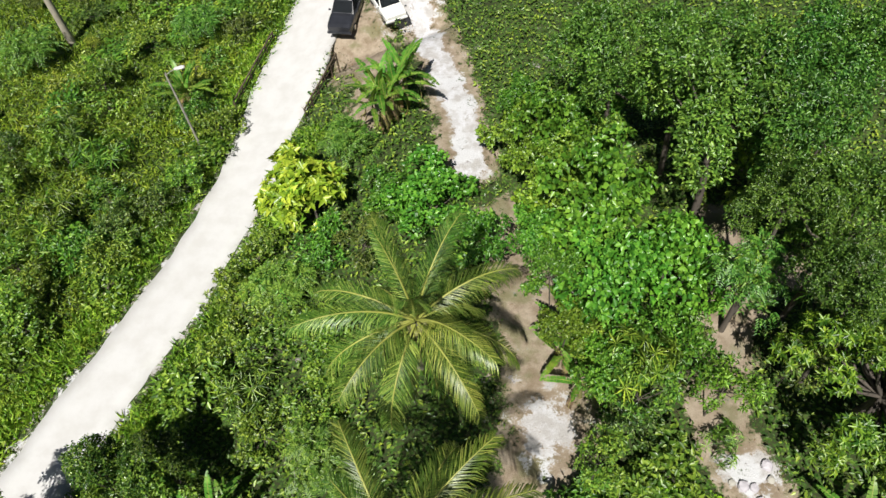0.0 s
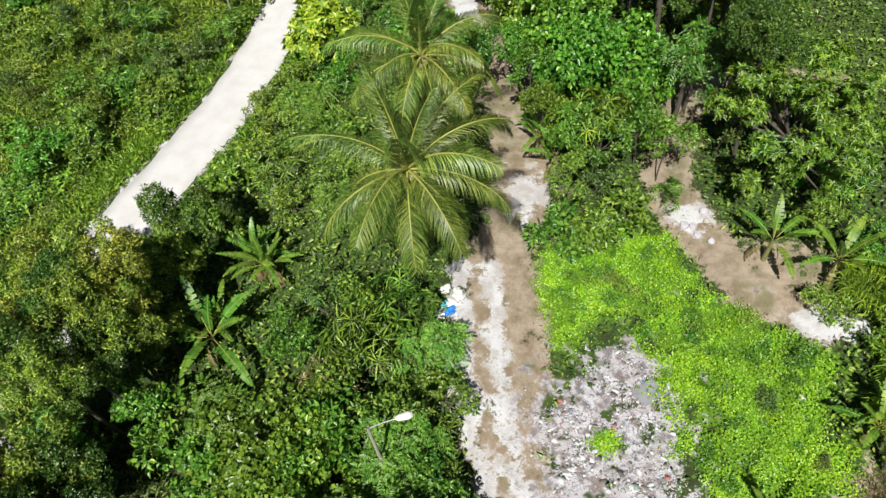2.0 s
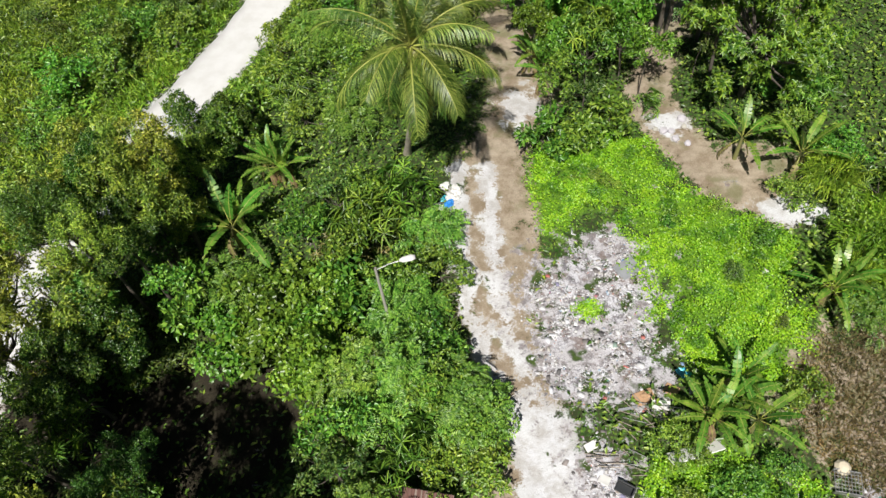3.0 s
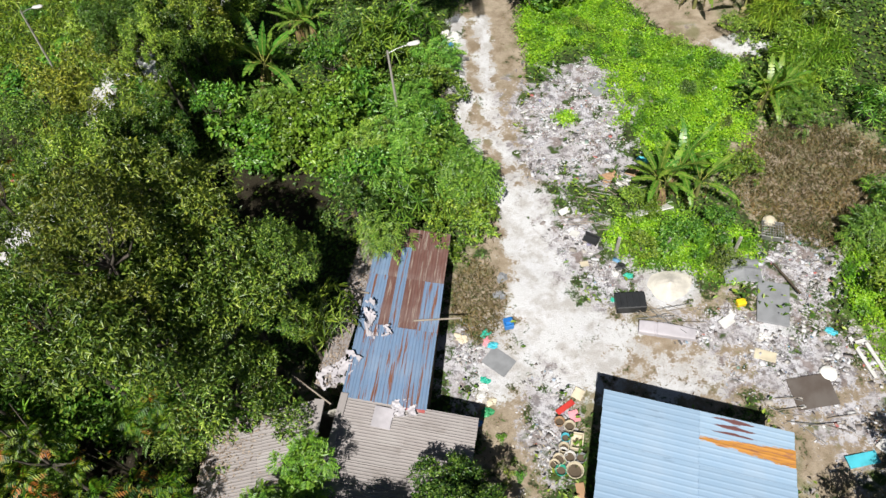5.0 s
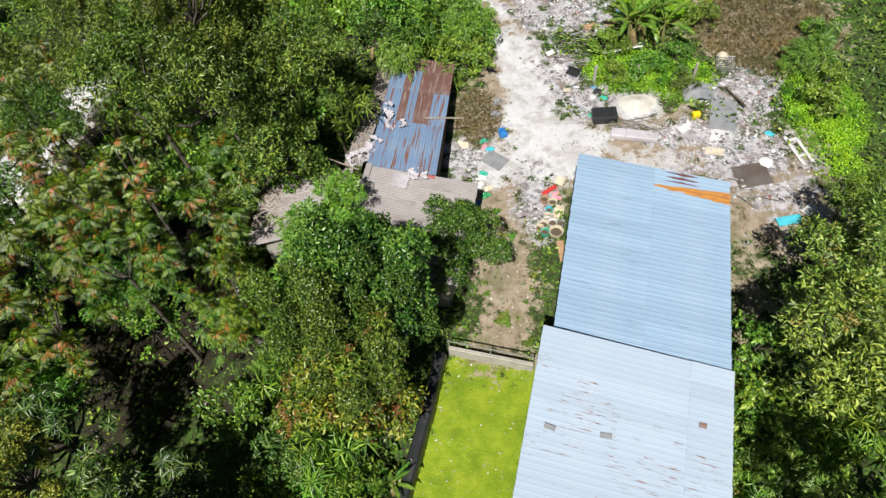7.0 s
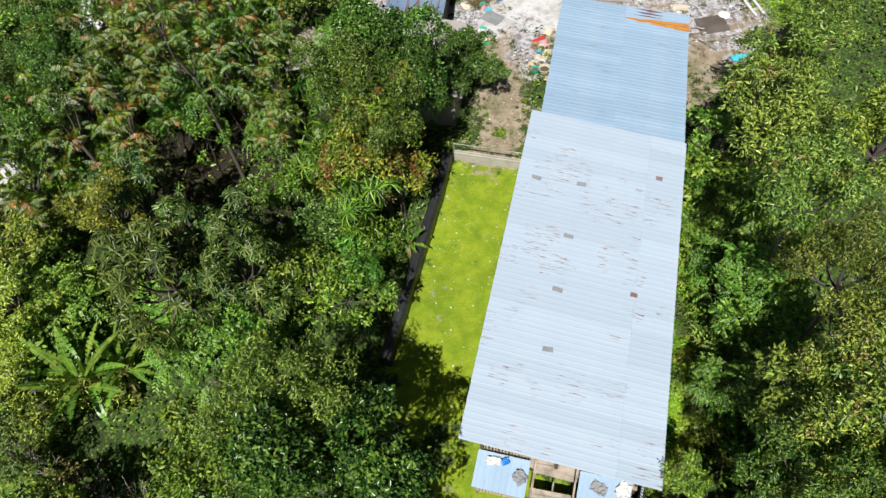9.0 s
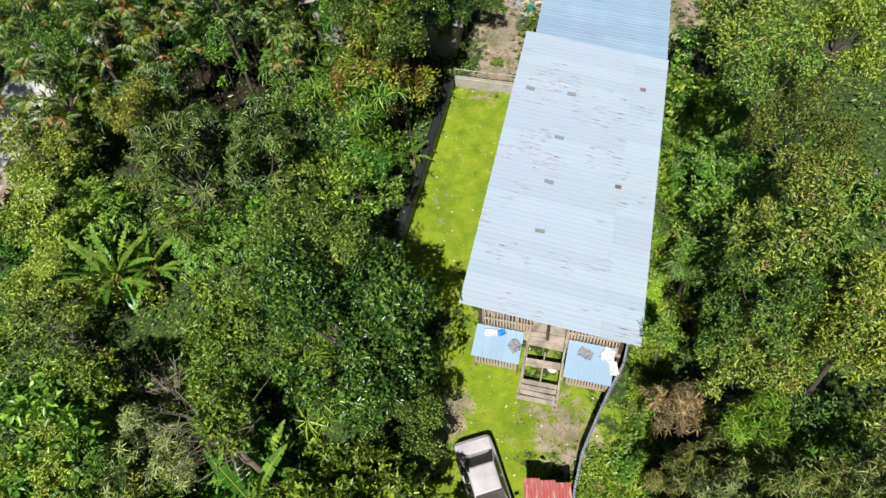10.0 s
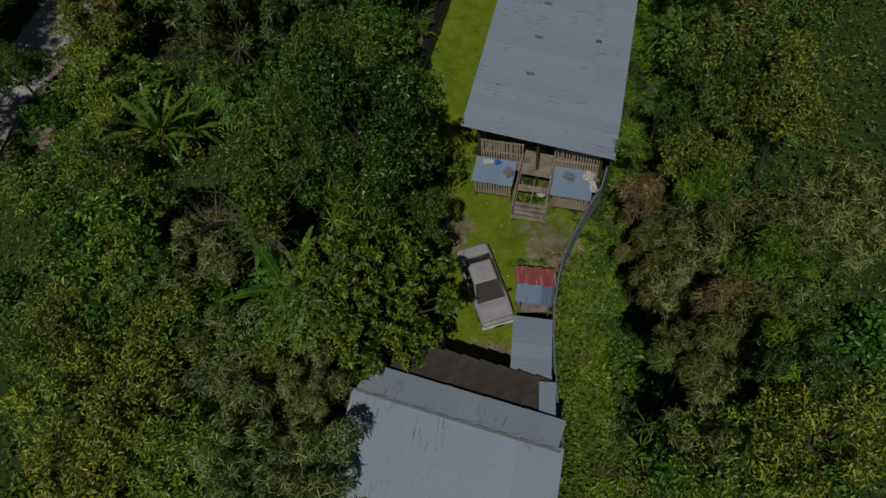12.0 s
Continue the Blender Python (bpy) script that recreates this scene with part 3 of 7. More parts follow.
def surface_masks(X, Y):
    """How far each kind of surface covers the land at each place."""
    most = lambda *a: np.maximum.reduce(a)
    sand = most(
        near_line(X, Y, [(-4.5, 46), (-3.2, 40), (-1.8, 35), (-0.8, 31), (-0.6, 27.5)], 0.9),
        near_line(X, Y, [(-1.25, 6.8), (-1.15, 2.5), (-0.85, -1.5), (-0.1, -4.8), (0.9, -7.8)], 0.7) * 0.74, near_line(X, Y, [(0.35, 6.8), (0.45, 2.5), (0.7, -1.5), (1.3, -4.2), (2.2, -7.2)], 0.65) * 0.74,
        in_blob(X, Y, 2.4, 11.8, 1.4, 2.0) * 0.82, in_blob(X, Y, -5.0, 45.0, 2.0, 2.2),
        near_line(X, Y, [(2.2, -8.2), (2.8, -11), (3.0, -14), (3.2, -17.2)], 1.6),
        in_blob(X, Y, 3.6, -15.6, 3.0, 1.9), in_blob(X, Y, 5.2, -17.4, 2.6, 1.2) * 0.8,
        in_blob(X, Y, 8.6, -13.4, 1.6, 1.2),
        in_blob(X, Y, 12.6, -15.8, 1.5, 1.0),
        in_blob(X, Y, 8.5, -17.6, 3.5, 1.4) * 0.78,
        in_blob(X, Y, 0.6, -17.4, 1.8, 1.4),
        near_line(X, Y, ROAD_LINE, 2.05) * 0.8,
        in_blob(X, Y, 15.2, 3.0, 1.6, 0.9), in_blob(X, Y, 10.6, 9.4, 1.1, 0.9),
    )
    ash = most(
        in_blob(X, Y, 5.0, -1.6, 3.0, 3.0), in_blob(X, Y, 6.2, 1.0, 1.4, 1.2), in_blob(X, Y, 6.2, -5.0, 2.0, 2.0),
        in_blob(X, Y, 3.6, -4.4, 1.6, 2.4), in_blob(X, Y, 4.6, -10.6, 1.3, 2.4, 12), in_blob(X, Y, 5.9, -13.0, 1.2, 1.4),
        in_blob(X, Y, 13.6, -17.5, 2.8, 2.2), in_blob(X, Y, 15.2, -20.2, 2.0, 2.2) * 0.72, in_blob(X, Y, 10.6, -15.6, 2.0, 1.0),
        in_blob(X, Y, 14.5, -12.8, 2.0, 1.8), in_blob(X, Y, -1.0, -17.0, 1.0, 1.6), in_blob(X, Y, 2.6, -19.8, 1.0, 2.2),
    )
    ash = np.clip(ash - 1.1 * np.clip(in_blob(X, Y, 4.8, -2.2, 0.9, 0.8) - 0.35, 0, 1) - 0.8 * np.clip(in_blob(X, Y, 3.4, 1.2, 0.8, 1.0) - 0.4, 0, 1), 0, 1)
    dirt = most(
        near_line(X, Y, [(-9.5, 42), (-7.5, 39), (-6.5, 36), (-7.0, 33)], 1.5),
        near_line(X, Y, [(-4.5, 46), (-3.0, 40), (-1.8, 35), (-0.6, 28)], 1.6),
        near_line(X, Y, [(1.8, 23.5), (2.2, 19), (2.4, 15), (2.6, 11.5), (0.8, 8.0), (0.2, 3.0), (0.6, -3), (1.6, -8), (2.2, -14)], 1.9),
        near_line(X, Y, [(0.6, -16), (1.0, -21), (1.0, -25), (0.6, -28)], 1.9) * 0.72,
        in_blob(X, Y, -8.4, 41.5, 2.4, 4.5), in_blob(X, Y, 0.0, -13.6, 1.7, 2.6), in_blob(X, Y, 8.0, -16.8, 7.0, 3.4), in_blob(X, Y, 14.5, -20.0, 3.6, 4.2),
        in_blob(X, Y, 12.0, -25.5, 1.4, 3.5) * 0.7,
        near_line(X, Y, [(12.0, 22), (12.4, 19), (10.8, 15.5), (9.6, 12), (10.4, 9), (12.0, 5.5), (14.8, 3.2)], 1.3),
        near_line(X, Y, [(12.0, 19.5), (16, 19), (20, 18.5)], 1.0),
        in_blob(X, Y, 14.0, 5.8, 2.6, 1.8),
        near_line(X, Y, ROAD_LINE, 2.25) * 0.75,
        in_blob(X, Y, 2.9, -49.4, 1.6, 1.8) * 0.74, in_blob(X, Y, -1.8, -48.5, 1.0, 2.0) * 0.72, in_blob(X, Y, 0.0, -55.0, 1.4, 0.9) * 0.75,
        in_blob(X, Y, -9.0, -19.0, 2.0, 2.2), in_blob(X, Y, 17.0, -7.5, 4.0, 3.8), in_blob(X, Y, 1.9, 2.0, 0.9, 5.0), in_blob(X, Y, -28, -33.5, 1.2, 5.0),
    )
    lawn = most(
        near_line(X, Y, [(-0.6, -29.8), (-1.6, -34), (-2.6, -38), (-3.2, -42)], 1.7), near_line(X, Y, [(1.2, -30), (0.2, -34), (-0.7, -38), (-1.6, -42)], 1.3),
        near_line(X, Y, [(-0.4, -46), (-0.4, -50), (-0.6, -55)], 2.2), in_blob(X, Y, 2.4, -48.5, 2.4, 2.2),
        near_line(X, Y, [(10.5, -25), (9.2, -33), (8.2, -40)], 0.5) * 0.8,
    )
    return sand, ash, dirt, lawn


def creeper_area(X, Y):
    return np.maximum.reduce([in_blob(X, Y, 4.8, -2.2, 0.95, 0.8), in_blob(X, Y, 7.4, -2.4, 1.0, 0.7), in_blob(X, Y, 6.0, 6.4, 4.4, 2.6), in_blob(X, Y, 10.6, 1.0, 4.2, 3.8), in_blob(X, Y, 11.6, -3.4, 3.2, 3.0), in_blob(X, Y, 8.6, -10.8, 2.6, 1.8), in_blob(X, Y, 11.2, -11.6, 2.2, 1.8), in_blob(X, Y, 3.6, 4.6, 1.6, 2.6), in_blob(X, Y, 18.4, -14.5, 2.0, 3.4), in_blob(X, Y, 17.6, -19.0, 1.8, 2.6), near_line(X, Y, [(9.8, -30), (8.9, -35), (8.0, -41), (7.0, -45)], 0.4)])


def thicket_shade_area(X, Y):
    """Where the ground is painted near-black for the deep shade under the western thickets."""
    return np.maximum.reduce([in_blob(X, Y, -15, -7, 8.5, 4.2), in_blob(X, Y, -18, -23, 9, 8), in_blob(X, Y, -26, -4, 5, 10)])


def land():
    fine_x, fine_y = np.arange(-42, 30.01, 0.5), np.arange(-76, 60.01, 0.5)
    grow = np.cumsum(1.0 * 1.35 ** np.arange(20))
    xs = np.concatenate([-42 - grow[::-1], fine_x, 30 + grow])
    ys = np.concatenate([-76 - grow[::-1], fine_y, 60 + grow])
    X, Y = np.meshgrid(xs, ys)
    Z = ground_z(X, Y)
    rng = np.random.default_rng(5)
    Z = Z + rng.normal(size=Z.shape) * 0.012
    nx, ny = len(xs), len(ys)
    i = (np.arange(ny - 1)[:, None] * nx + np.arange(nx - 1)[None, :]).ravel()
    tris = np.concatenate([np.stack([i, i + 1, i + nx + 1], -1), np.stack([i, i + nx + 1, i + nx], -1)])
    # the stream bed under the road bridge
    bed = np.exp(-(np.abs((Y - 39.0) - 0.35 * (X + 13)) / 1.6) ** 2) * smooth((2 - X) / 6) * smooth((X + 45) / 6)
    Z = Z - 1.5 * bed
    me = fast_mesh("ground", np.stack([X.ravel(), Y.ravel(), Z.ravel()], -1), tris, GROUND)
    me.shade_smooth()
    for name, a in zip(("sand", "ash", "dirt", "lawn", "cover", "thicket_shade"), (*surface_masks(X, Y), creeper_area(X, Y), thicket_shade_area(X, Y))):
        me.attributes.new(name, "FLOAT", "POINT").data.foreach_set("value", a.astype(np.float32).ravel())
    return tagged(new("ground", me), "weedy tropical ground with pale sandy tracks and ash heaps", "ground", kind="structure")


ground = land()



def road():
    """The pale road: a slab with ragged shoulders that follows the land."""
    P = []
    for (x0, y0), (x1, y1) in zip(ROAD_LINE[:-1], ROAD_LINE[1:]):
        n = max(2, int(math.hypot(x1 - x0, y1 - y0) / 0.4))
        P += [(x0 + (x1 - x0) * i / n, y0 + (y1 - y0) * i / n) for i in range(n)]
    P = np.array(P)
    for _ in range(12):
        P[1:-1] = (P[:-2] + 2 * P[1:-1] + P[2:]) / 4
    T = unit(np.gradient(P, axis=0))
    N = np.stack([T[:, 1], -T[:, 0]], -1)
    rng = np.random.default_rng(8)
    verts, cross = [], (-1.0, -0.96, -0.5, 0.0, 0.5, 0.96, 1.0)
    rag = rng.normal(size=(len(P), 2)) * 0.06
    for _ in range(2):
        rag[1:-1] = (rag[:-2] + rag[2:] + rag[1:-1]) / 3 * 1.4
    for i, (p, n) in enumerate(zip(P, N)):
        half = 1.85 + 0.25 * float(smooth((p[1] - 25) / 10)) + 0.4 * float(smooth((p[1] - 33) / 6))
        for c in cross:
            q = p + n * c * (half + rag[i, 0 if c < 0 else 1])
            z = gz(q[0], q[1]) + (0.10 - 0.04 * c * c if abs(c) < 0.99 else -0.2)
            verts.append((q[0], q[1], z))
    k, faces = len(cross), []
    for i in range(len(P) - 1):
        for j in range(k - 1):
            faces.append((i * k + j, (i + 1) * k + j, (i + 1) * k + j + 1, i * k + j + 1))
    me = mesh_of("road", verts, faces, ROAD, True)
    return tagged(new("road", me), "sun-bleached pale gravel road with ragged edges", "road", kind="structure")


road_slab = road()

RNG_B = random.Random(77)

# ---- sheet roofs ----
SHEETS = {}


def sheet_mesh(L, W, ribs, amp, material):
    """One corrugated sheet: length along x, ribs side by side along y, with real thickness."""
    key = (round(L, 2), round(W, 2), ribs, material.name)
    if key in SHEETS:
        return SHEETS[key]
    n = ribs * 4
    verts, faces = [], []
    for z0 in (0.0, -0.012):
        for x in (0.0, L):
            for i in range(n + 1):
                wave = (0.0, 1.0, 0.0, 0.0)[i % 4]
                verts.append((x, W * i / n, z0 + amp * wave))
    k = n + 1
    for i in range(n):
        faces.append((i, k + i, k + i + 1, i + 1))
        faces.append((2 * k + i, 2 * k + i + 1, 3 * k + i + 1, 3 * k + i))
        faces.append((i, i + 1, 2 * k + i + 1, 2 * k + i))
        faces.append((k + i, 3 * k + i, 3 * k + i + 1, k + i + 1))
    SHEETS[key] = mesh_of("roof_sheet", verts, faces, material)
    return SHEETS[key]


def lay_roof(parent, p00, pa, pb, count, rows, pick, ribs=5, amp=0.022, rng=None, loose=0.4):
    """Lays sheets: side by side from p00 to pa, lengths from p00 to pb split at rows. pick(i, j) names each one's material."""
    p00, pa, pb = Vector(p00), Vector(pa), Vector(pb)
    a, b = (pa - p00) / count, pb - p00
    ya, xb = a.normalized(), b.normalized()
    if xb.cross(ya).z < 0:
        p00, a, ya = pa, -a, -ya
    nz = xb.cross(ya).normalized()
    yy = nz.cross(xb)
    rng = rng or random.Random(3)
    for j, (r0, r1) in enumerate(zip(rows[:-1], rows[1:])):
        for i in range(count):
            me = sheet_mesh(b.length * (r1 - r0) + 0.12, a.length * 1.05, ribs, amp, pick(i, j))
            o = p00 + a * i + b * r0 - xb * 0.06 + nz * (0.012 * (i % 2) + 0.02 * j)
            m = Matrix.Translation(o) @ Matrix((xb, yy, nz)).transposed().to_4x4()
            m = m @ pose(0, 0, 0, rng.uniform(-loose, loose), 0, rng.uniform(-loose, loose) * 0.6)
            child("roof_sheet", me, parent, m)


def posts(parent, spots, z0, z1, w, material):
    for x, y in spots:
        part("post", beam((x, y, z0), (x, y, z1(x, y) if callable(z1) else z1), w), material, parent)


def boards(parent, a, b, z0, z1, n, thick, material, gap=0.15, name="board"):
    """Upright boards from a to b with gaps between them."""
    ax, ay = a
    dx, dy = (b[0] - ax) / n, (b[1] - ay) / n
    step = math.hypot(dx, dy)
    turn = math.degrees(math.atan2(dy, dx))
    rng = random.Random(int(ax * 10 + z1 * 7))
    me = None
    for i in range(n):
        if me is None:
            bm = box((step * (1 - gap), thick, z1 - z0), (0, 0, (z1 - z0) / 2), thick * 0.15)
            me = bpy.data.meshes.new(name)
            bm.to_mesh(me)
            bm.free()
            me.materials.append(material)
        child(name, me, parent, pose(ax + dx * (i + 0.5), ay + dy * (i + 0.5), z0 + rng.uniform(-0.03, 0.03), 0, rng.uniform(-1.2, 1.2), turn))


def flat_wall(parent, a, b, z0, z1, thick, material, name="wall"):
    ax, ay = a
    L = math.hypot(b[0] - ax, b[1] - ay)
    part(name, box((L, thick, z1 - z0), ((ax + b[0]) / 2, (ay + b[1]) / 2, (z0 + z1) / 2), 0.01, (0, 0, math.degrees(math.atan2(b[1] - ay, b[0] - ax)))), material, parent)


# ---- the long barn: two sheds end to end ----
YARD = (-1.1, -45.4, 0, 0, 0, -13.3)
barn_s = thing("long_barn", pose(*YARD), "long raised barn with a pale blue rust-flecked sheet roof", "barn")
lay_roof(barn_s, (-0.15, -0.05, 4.65), (-0.35, 16.25, 4.65), (7.05, -0.05, 3.7), 22, (0, 0.79, 1), lambda i, j: PALE_ROOF, 3, 0.005)
posts(barn_s, [(x, y) for x in (0.45, 3.4, 6.5) for y in (0.7, 4.5, 8.5, 12.5, 15.8)], -0.1, lambda x, y: 4.5 - x * 0.135, 0.14, DARK_WOOD)
for y in (0.7, 8.5, 15.8):
    part("rafter", beam((-0.2, y, 4.56), (7.0, y, 3.60), 0.1), DARK_WOOD, barn_s)
for x in (0.45, 3.4, 6.5):
    part("purlin", beam((x, 0.1, 4.5 - x * 0.135), (x, 16.0, 4.5 - x * 0.135), 0.08), DARK_WOOD, barn_s)
part("deck", box((6.2, 15.4, 0.12), (3.45, 8.2, 1.25), 0.02), GREY_WOOD, barn_s)
boards(barn_s, (0.45, 0.75), (2.7, 0.75), 1.3, 3.0, 17, 0.03, BAMBOO, 0.42, "slat")
boards(barn_s, (4.2, 0.75), (6.5, 0.75), 1.3, 3.0, 17, 0.03, BAMBOO, 0.42, "slat")
for z in (1.45, 2.1, 2.85):
    part("rail", beam((0.4, 0.8, z), (2.7, 0.8, z), 0.06), BAMBOO, barn_s)
    part("rail", beam((4.2, 0.8, z), (6.55, 0.8, z), 0.06), BAMBOO, barn_s)
boards(barn_s, (0.42, 0.9), (0.42, 15.8), 1.3, 3.6, 60, 0.03, GREY_WOOD, 0.3)
boards(barn_s, (6.55, 0.9), (6.55, 15.8), 1.3, 3.2, 60, 0.03, GREY_WOOD, 0.3)
boards(barn_s, (0.5, 6.0), (6.5, 6.0), 1.3, 3.4, 20, 0.03, DARK_WOOD, 0.02)

for x, y in ((2.35, 12.9), (2.2, 10.0), (2.15, 7.3), (2.2, 4.6), (0.35, 12.7), (5.2, 7.9), (5.7, 14.2)):
    part("patch", box((0.42 if x < 3 else 0.28, 0.2, 0.012), (x + 0.15, y - 0.4, 4.67 - x * 0.132), 0.003, (0, 7.5, RNG_B.uniform(-8, 8))), GREY_BOARD if x < 5 else RUST_ROOF, barn_s)

barn_n = thing("open_shed", pose(*YARD), "open shed with a faded light blue ribbed sheet roof", "shed")


def north_pick(i, j):
    return {(13, 1): SMEARED, (14, 1): STROKED}.get((i, j), BLUE_ROOF)


lay_roof(barn_n, (0.05, 15.7, 3.95), (-0.3, 26.0, 3.75), (6.85, 15.7, 3.35), 15, (0, 0.52, 1), north_pick, 3, 0.010)
posts(barn_n, [(x, y) for x in (0.25, 3.4, 6.5) for y in (17.0, 20.0, 23.0, 25.7)], -0.1, lambda x, y: 3.5 - x * 0.085, 0.13, DARK_WOOD)
for x in (0.25, 3.4, 6.5):
    part("purlin", beam((x, 16.2, 3.72 - x * 0.085), (x, 25.9, 3.56 - x * 0.085), 0.09), DARK_WOOD, barn_n)
flat_wall(barn_n, (0.2, 16.4), (0.2, 24.0), 0, 1.6, 0.1, CONCRETE)
flat_wall(barn_n, (6.5, 16.4), (6.5, 25.6), 0, 3.0, 0.06, GREY_WOOD)
part("floor_slab", box((6.4, 9.4, 0.12), (3.4, 21.0, 0.05), 0.02), CONCRETE, barn_n)


def coop(x0, x1, y0, y1, z, label):
    """A low hutch: slatted box on legs under a lean-to sheet."""
    ob = thing("hutch", pose(*YARD), label, "hutch", "hutches at the barn")
    lay_roof(ob, (x0, y0, z), (x1, y0 - 0.02, z), (x0, y1, z + 0.25), 3, (0, 1), lambda i, j: BLUE_ROOF, 3, 0.008)
    posts(ob, [(x0 + 0.1, y0 + 0.1), (x1 - 0.1, y0 + 0.1), (x0 + 0.1, y1 - 0.1), (x1 - 0.1, y1 - 0.1)], 0, z - 0.02, 0.07, GREY_WOOD)
    boards(ob, (x0 + 0.1, y0 + 0.1), (x1 - 0.1, y0 + 0.1), 0.5, z - 0.15, 14, 0.02, BAMBOO, 0.4, "slat")
    part("tray", box((x1 - x0 - 0.2, y1 - y0 - 0.2, 0.05), ((x0 + x1) / 2, (y0 + y1) / 2, 0.5), 0.01), GREY_WOOD, ob)
    boards(ob, (x0 + 0.1, y0 + 0.1), (x0 + 0.1, y1 - 0.1), 0.5, z - 0.1, 8, 0.02, GREY_WOOD, 0.3, "slat")
    boards(ob, (x1 - 0.1, y0 + 0.1), (x1 - 0.1, y1 - 0.1), 0.5, z - 0.1, 8, 0.02, GREY_WOOD, 0.3, "slat")
    return ob


coop(0.35, 2.4, -0.75, 0.55, 1.55, "low hutch with a pale blue sheet roof")
coop(4.35, 6.3, -0.95, 0.55, 1.6, "low hutch with a dented pale blue sheet roof")

def rag_on(name, x, y, z, w, d, material, label, turn=0, seed=1):
    """A crumpled scrap of sheet lying on a roof of the yard."""
    ob = thing(name, pose(*YARD) @ pose(x, y, z, 8, 0, turn), label, "sheet", "scraps on the hutches")
    bm = bmesh.new()
    bmesh.ops.create_grid(bm, x_segments=14, y_segments=12, size=0.5)
    for v in bm.verts:
        v.co = Vector((v.co.x * w * (1 + 0.3 * noise.noise((v.co.y * 4, seed, 0))), v.co.y * d * (1 + 0.3 * noise.noise((v.co.x * 4, seed, 5))), 0.05 + 0.07 * noise.noise((v.co.x * 5, v.co.y * 5, seed))))
    bmesh.ops.solidify(bm, geom=bm.faces[:], thickness=0.01)
    part("scrap", bm, material, ob)


rag_on("plastic_scrap", 1.0, 0.25, 1.86, 0.55, 0.3, PLASTIC["white"], "crumpled white plastic on the hutch roof", 10, 1)
rag_on("plastic_scrap", 1.45, 0.3, 1.92, 0.3, 0.25, PLASTIC["blue"], "blue plastic scrap on the hutch roof", 30, 2)
rag_on("dark_cloth", 2.1, -0.15, 1.8, 0.5, 0.5, GREY_BOARD, "dark grey cloth on the hutch roof", 50, 3)
rag_on("dark_cloth", 5.1, 0.1, 1.82, 0.6, 0.4, GREY_BOARD, "dark grey netting scrap on the hutch roof", -20, 4)
rag_on("plastic_scrap", 6.0, 0.2, 1.86, 0.6, 0.5, PLASTIC["white"], "torn white plastic on the hutch roof", 70, 5)
rag_on("plastic_scrap", 6.3, -0.3, 1.78, 0.35, 0.6, PLASTIC["white"], "torn white plastic on the hutch edge", 20, 6)

ramp = thing("timber_ramp", pose(*YARD), "weathered plank ramp with missing boards up to the barn", "ramp")
for x in (2.6, 4.2):
    part("stringer", beam((x, -1.9, 0.35), (x, 0.95, 1.32), 0.1, 0.16), GREY_WOOD, ramp)
    part("handrail", beam((x, -1.85, 1.05), (x, 0.95, 2.1), 0.07), GREY_WOOD, ramp)
    for y in (-1.8, -0.5, 0.8):
        part("post", beam((x, y, 0), (x, y, 1.1 + (y + 1.9) * 0.37), 0.08), GREY_WOOD, ramp)
part("handrail", beam((3.4, -1.3, 0.5), (3.4, 0.2, 1.05), 0.06), GREY_WOOD, ramp)
for y in (-1.82, -1.6, -1.38, -1.16, -0.28, 0.42, 0.62, 0.82):
    z = 0.44 + (y + 1.9) * 0.34
    part("plank", box((1.75, 0.2, 0.04), (3.4, y, z), 0.008, (19, 0, RNG_B.uniform(-2, 2))), GREY_WOOD, ramp)
part("plank", box((1.75, 0.14, 0.04), (3.4, -0.45, 0.98), 0.008, (19, 0, 3)), GREY_WOOD, ramp)
bag = thing("feed_bag", pose(2.55, -46.55, 0.5, 0, 0, 30), "crumpled white feed sack on ramp", "sack")
part("sack", lathe([(0.1, 0), (0.22, 0.04), (0.25, 0.16), (0.18, 0.27), (0.05, 0.3)], 10), PLASTIC["white"], bag)

# ---- fences and the garden wall ----
def loft(stations, n=16, power=4.0):
    """A closed skin through rounded cross-sections: (x, half width, bottom, top)."""
    bm = bmesh.new()
    rings = []
    for x, hw, z0, z1 in stations:
        ring = []
        for i in range(n):
            a = 2 * math.pi * (i + 0.5) / n
            c, s = math.cos(a), math.sin(a)
            px = math.copysign(abs(c) ** (2 / power), c) * hw
            pz = (z0 + z1) / 2 + math.copysign(abs(s) ** (2 / power), s) * (z1 - z0) / 2
            ring.append(bm.verts.new((x, px, pz)))
        rings.append(ring)
    for a, b in zip(rings[:-1], rings[1:]):
        for i in range(n):
            bm.faces.new((a[i], a[(i + 1) % n], b[(i + 1) % n], b[i]))
    bm.faces.new(rings[0][::-1])
    bm.faces.new(rings[-1])
    bmesh.ops.recalc_face_normals(bm, faces=bm.faces)
    return bm


def net_fence(name, line, h, material, label, thick=0.03, top=None):
    ob = thing(name, Matrix(), label, "fence")
    for (x0, y0), (x1, y1) in zip(line[:-1], line[1:]):
        flat_wall(ob, (x0, y0), (x1, y1), gz(x0, y0), gz(x0, y0) + h, thick, material, "panel")
        part("post", beam((x0, y0, gz(x0, y0) - 0.2), (x0, y0, gz(x0, y0) + h + 0.08), 0.06), STEEL, ob)
        if top:
            part("rail", beam((x0, y0, gz(x0, y0) + h), (x1, y1, gz(x1, y1) + h), 0.1), top, ob)
    return ob


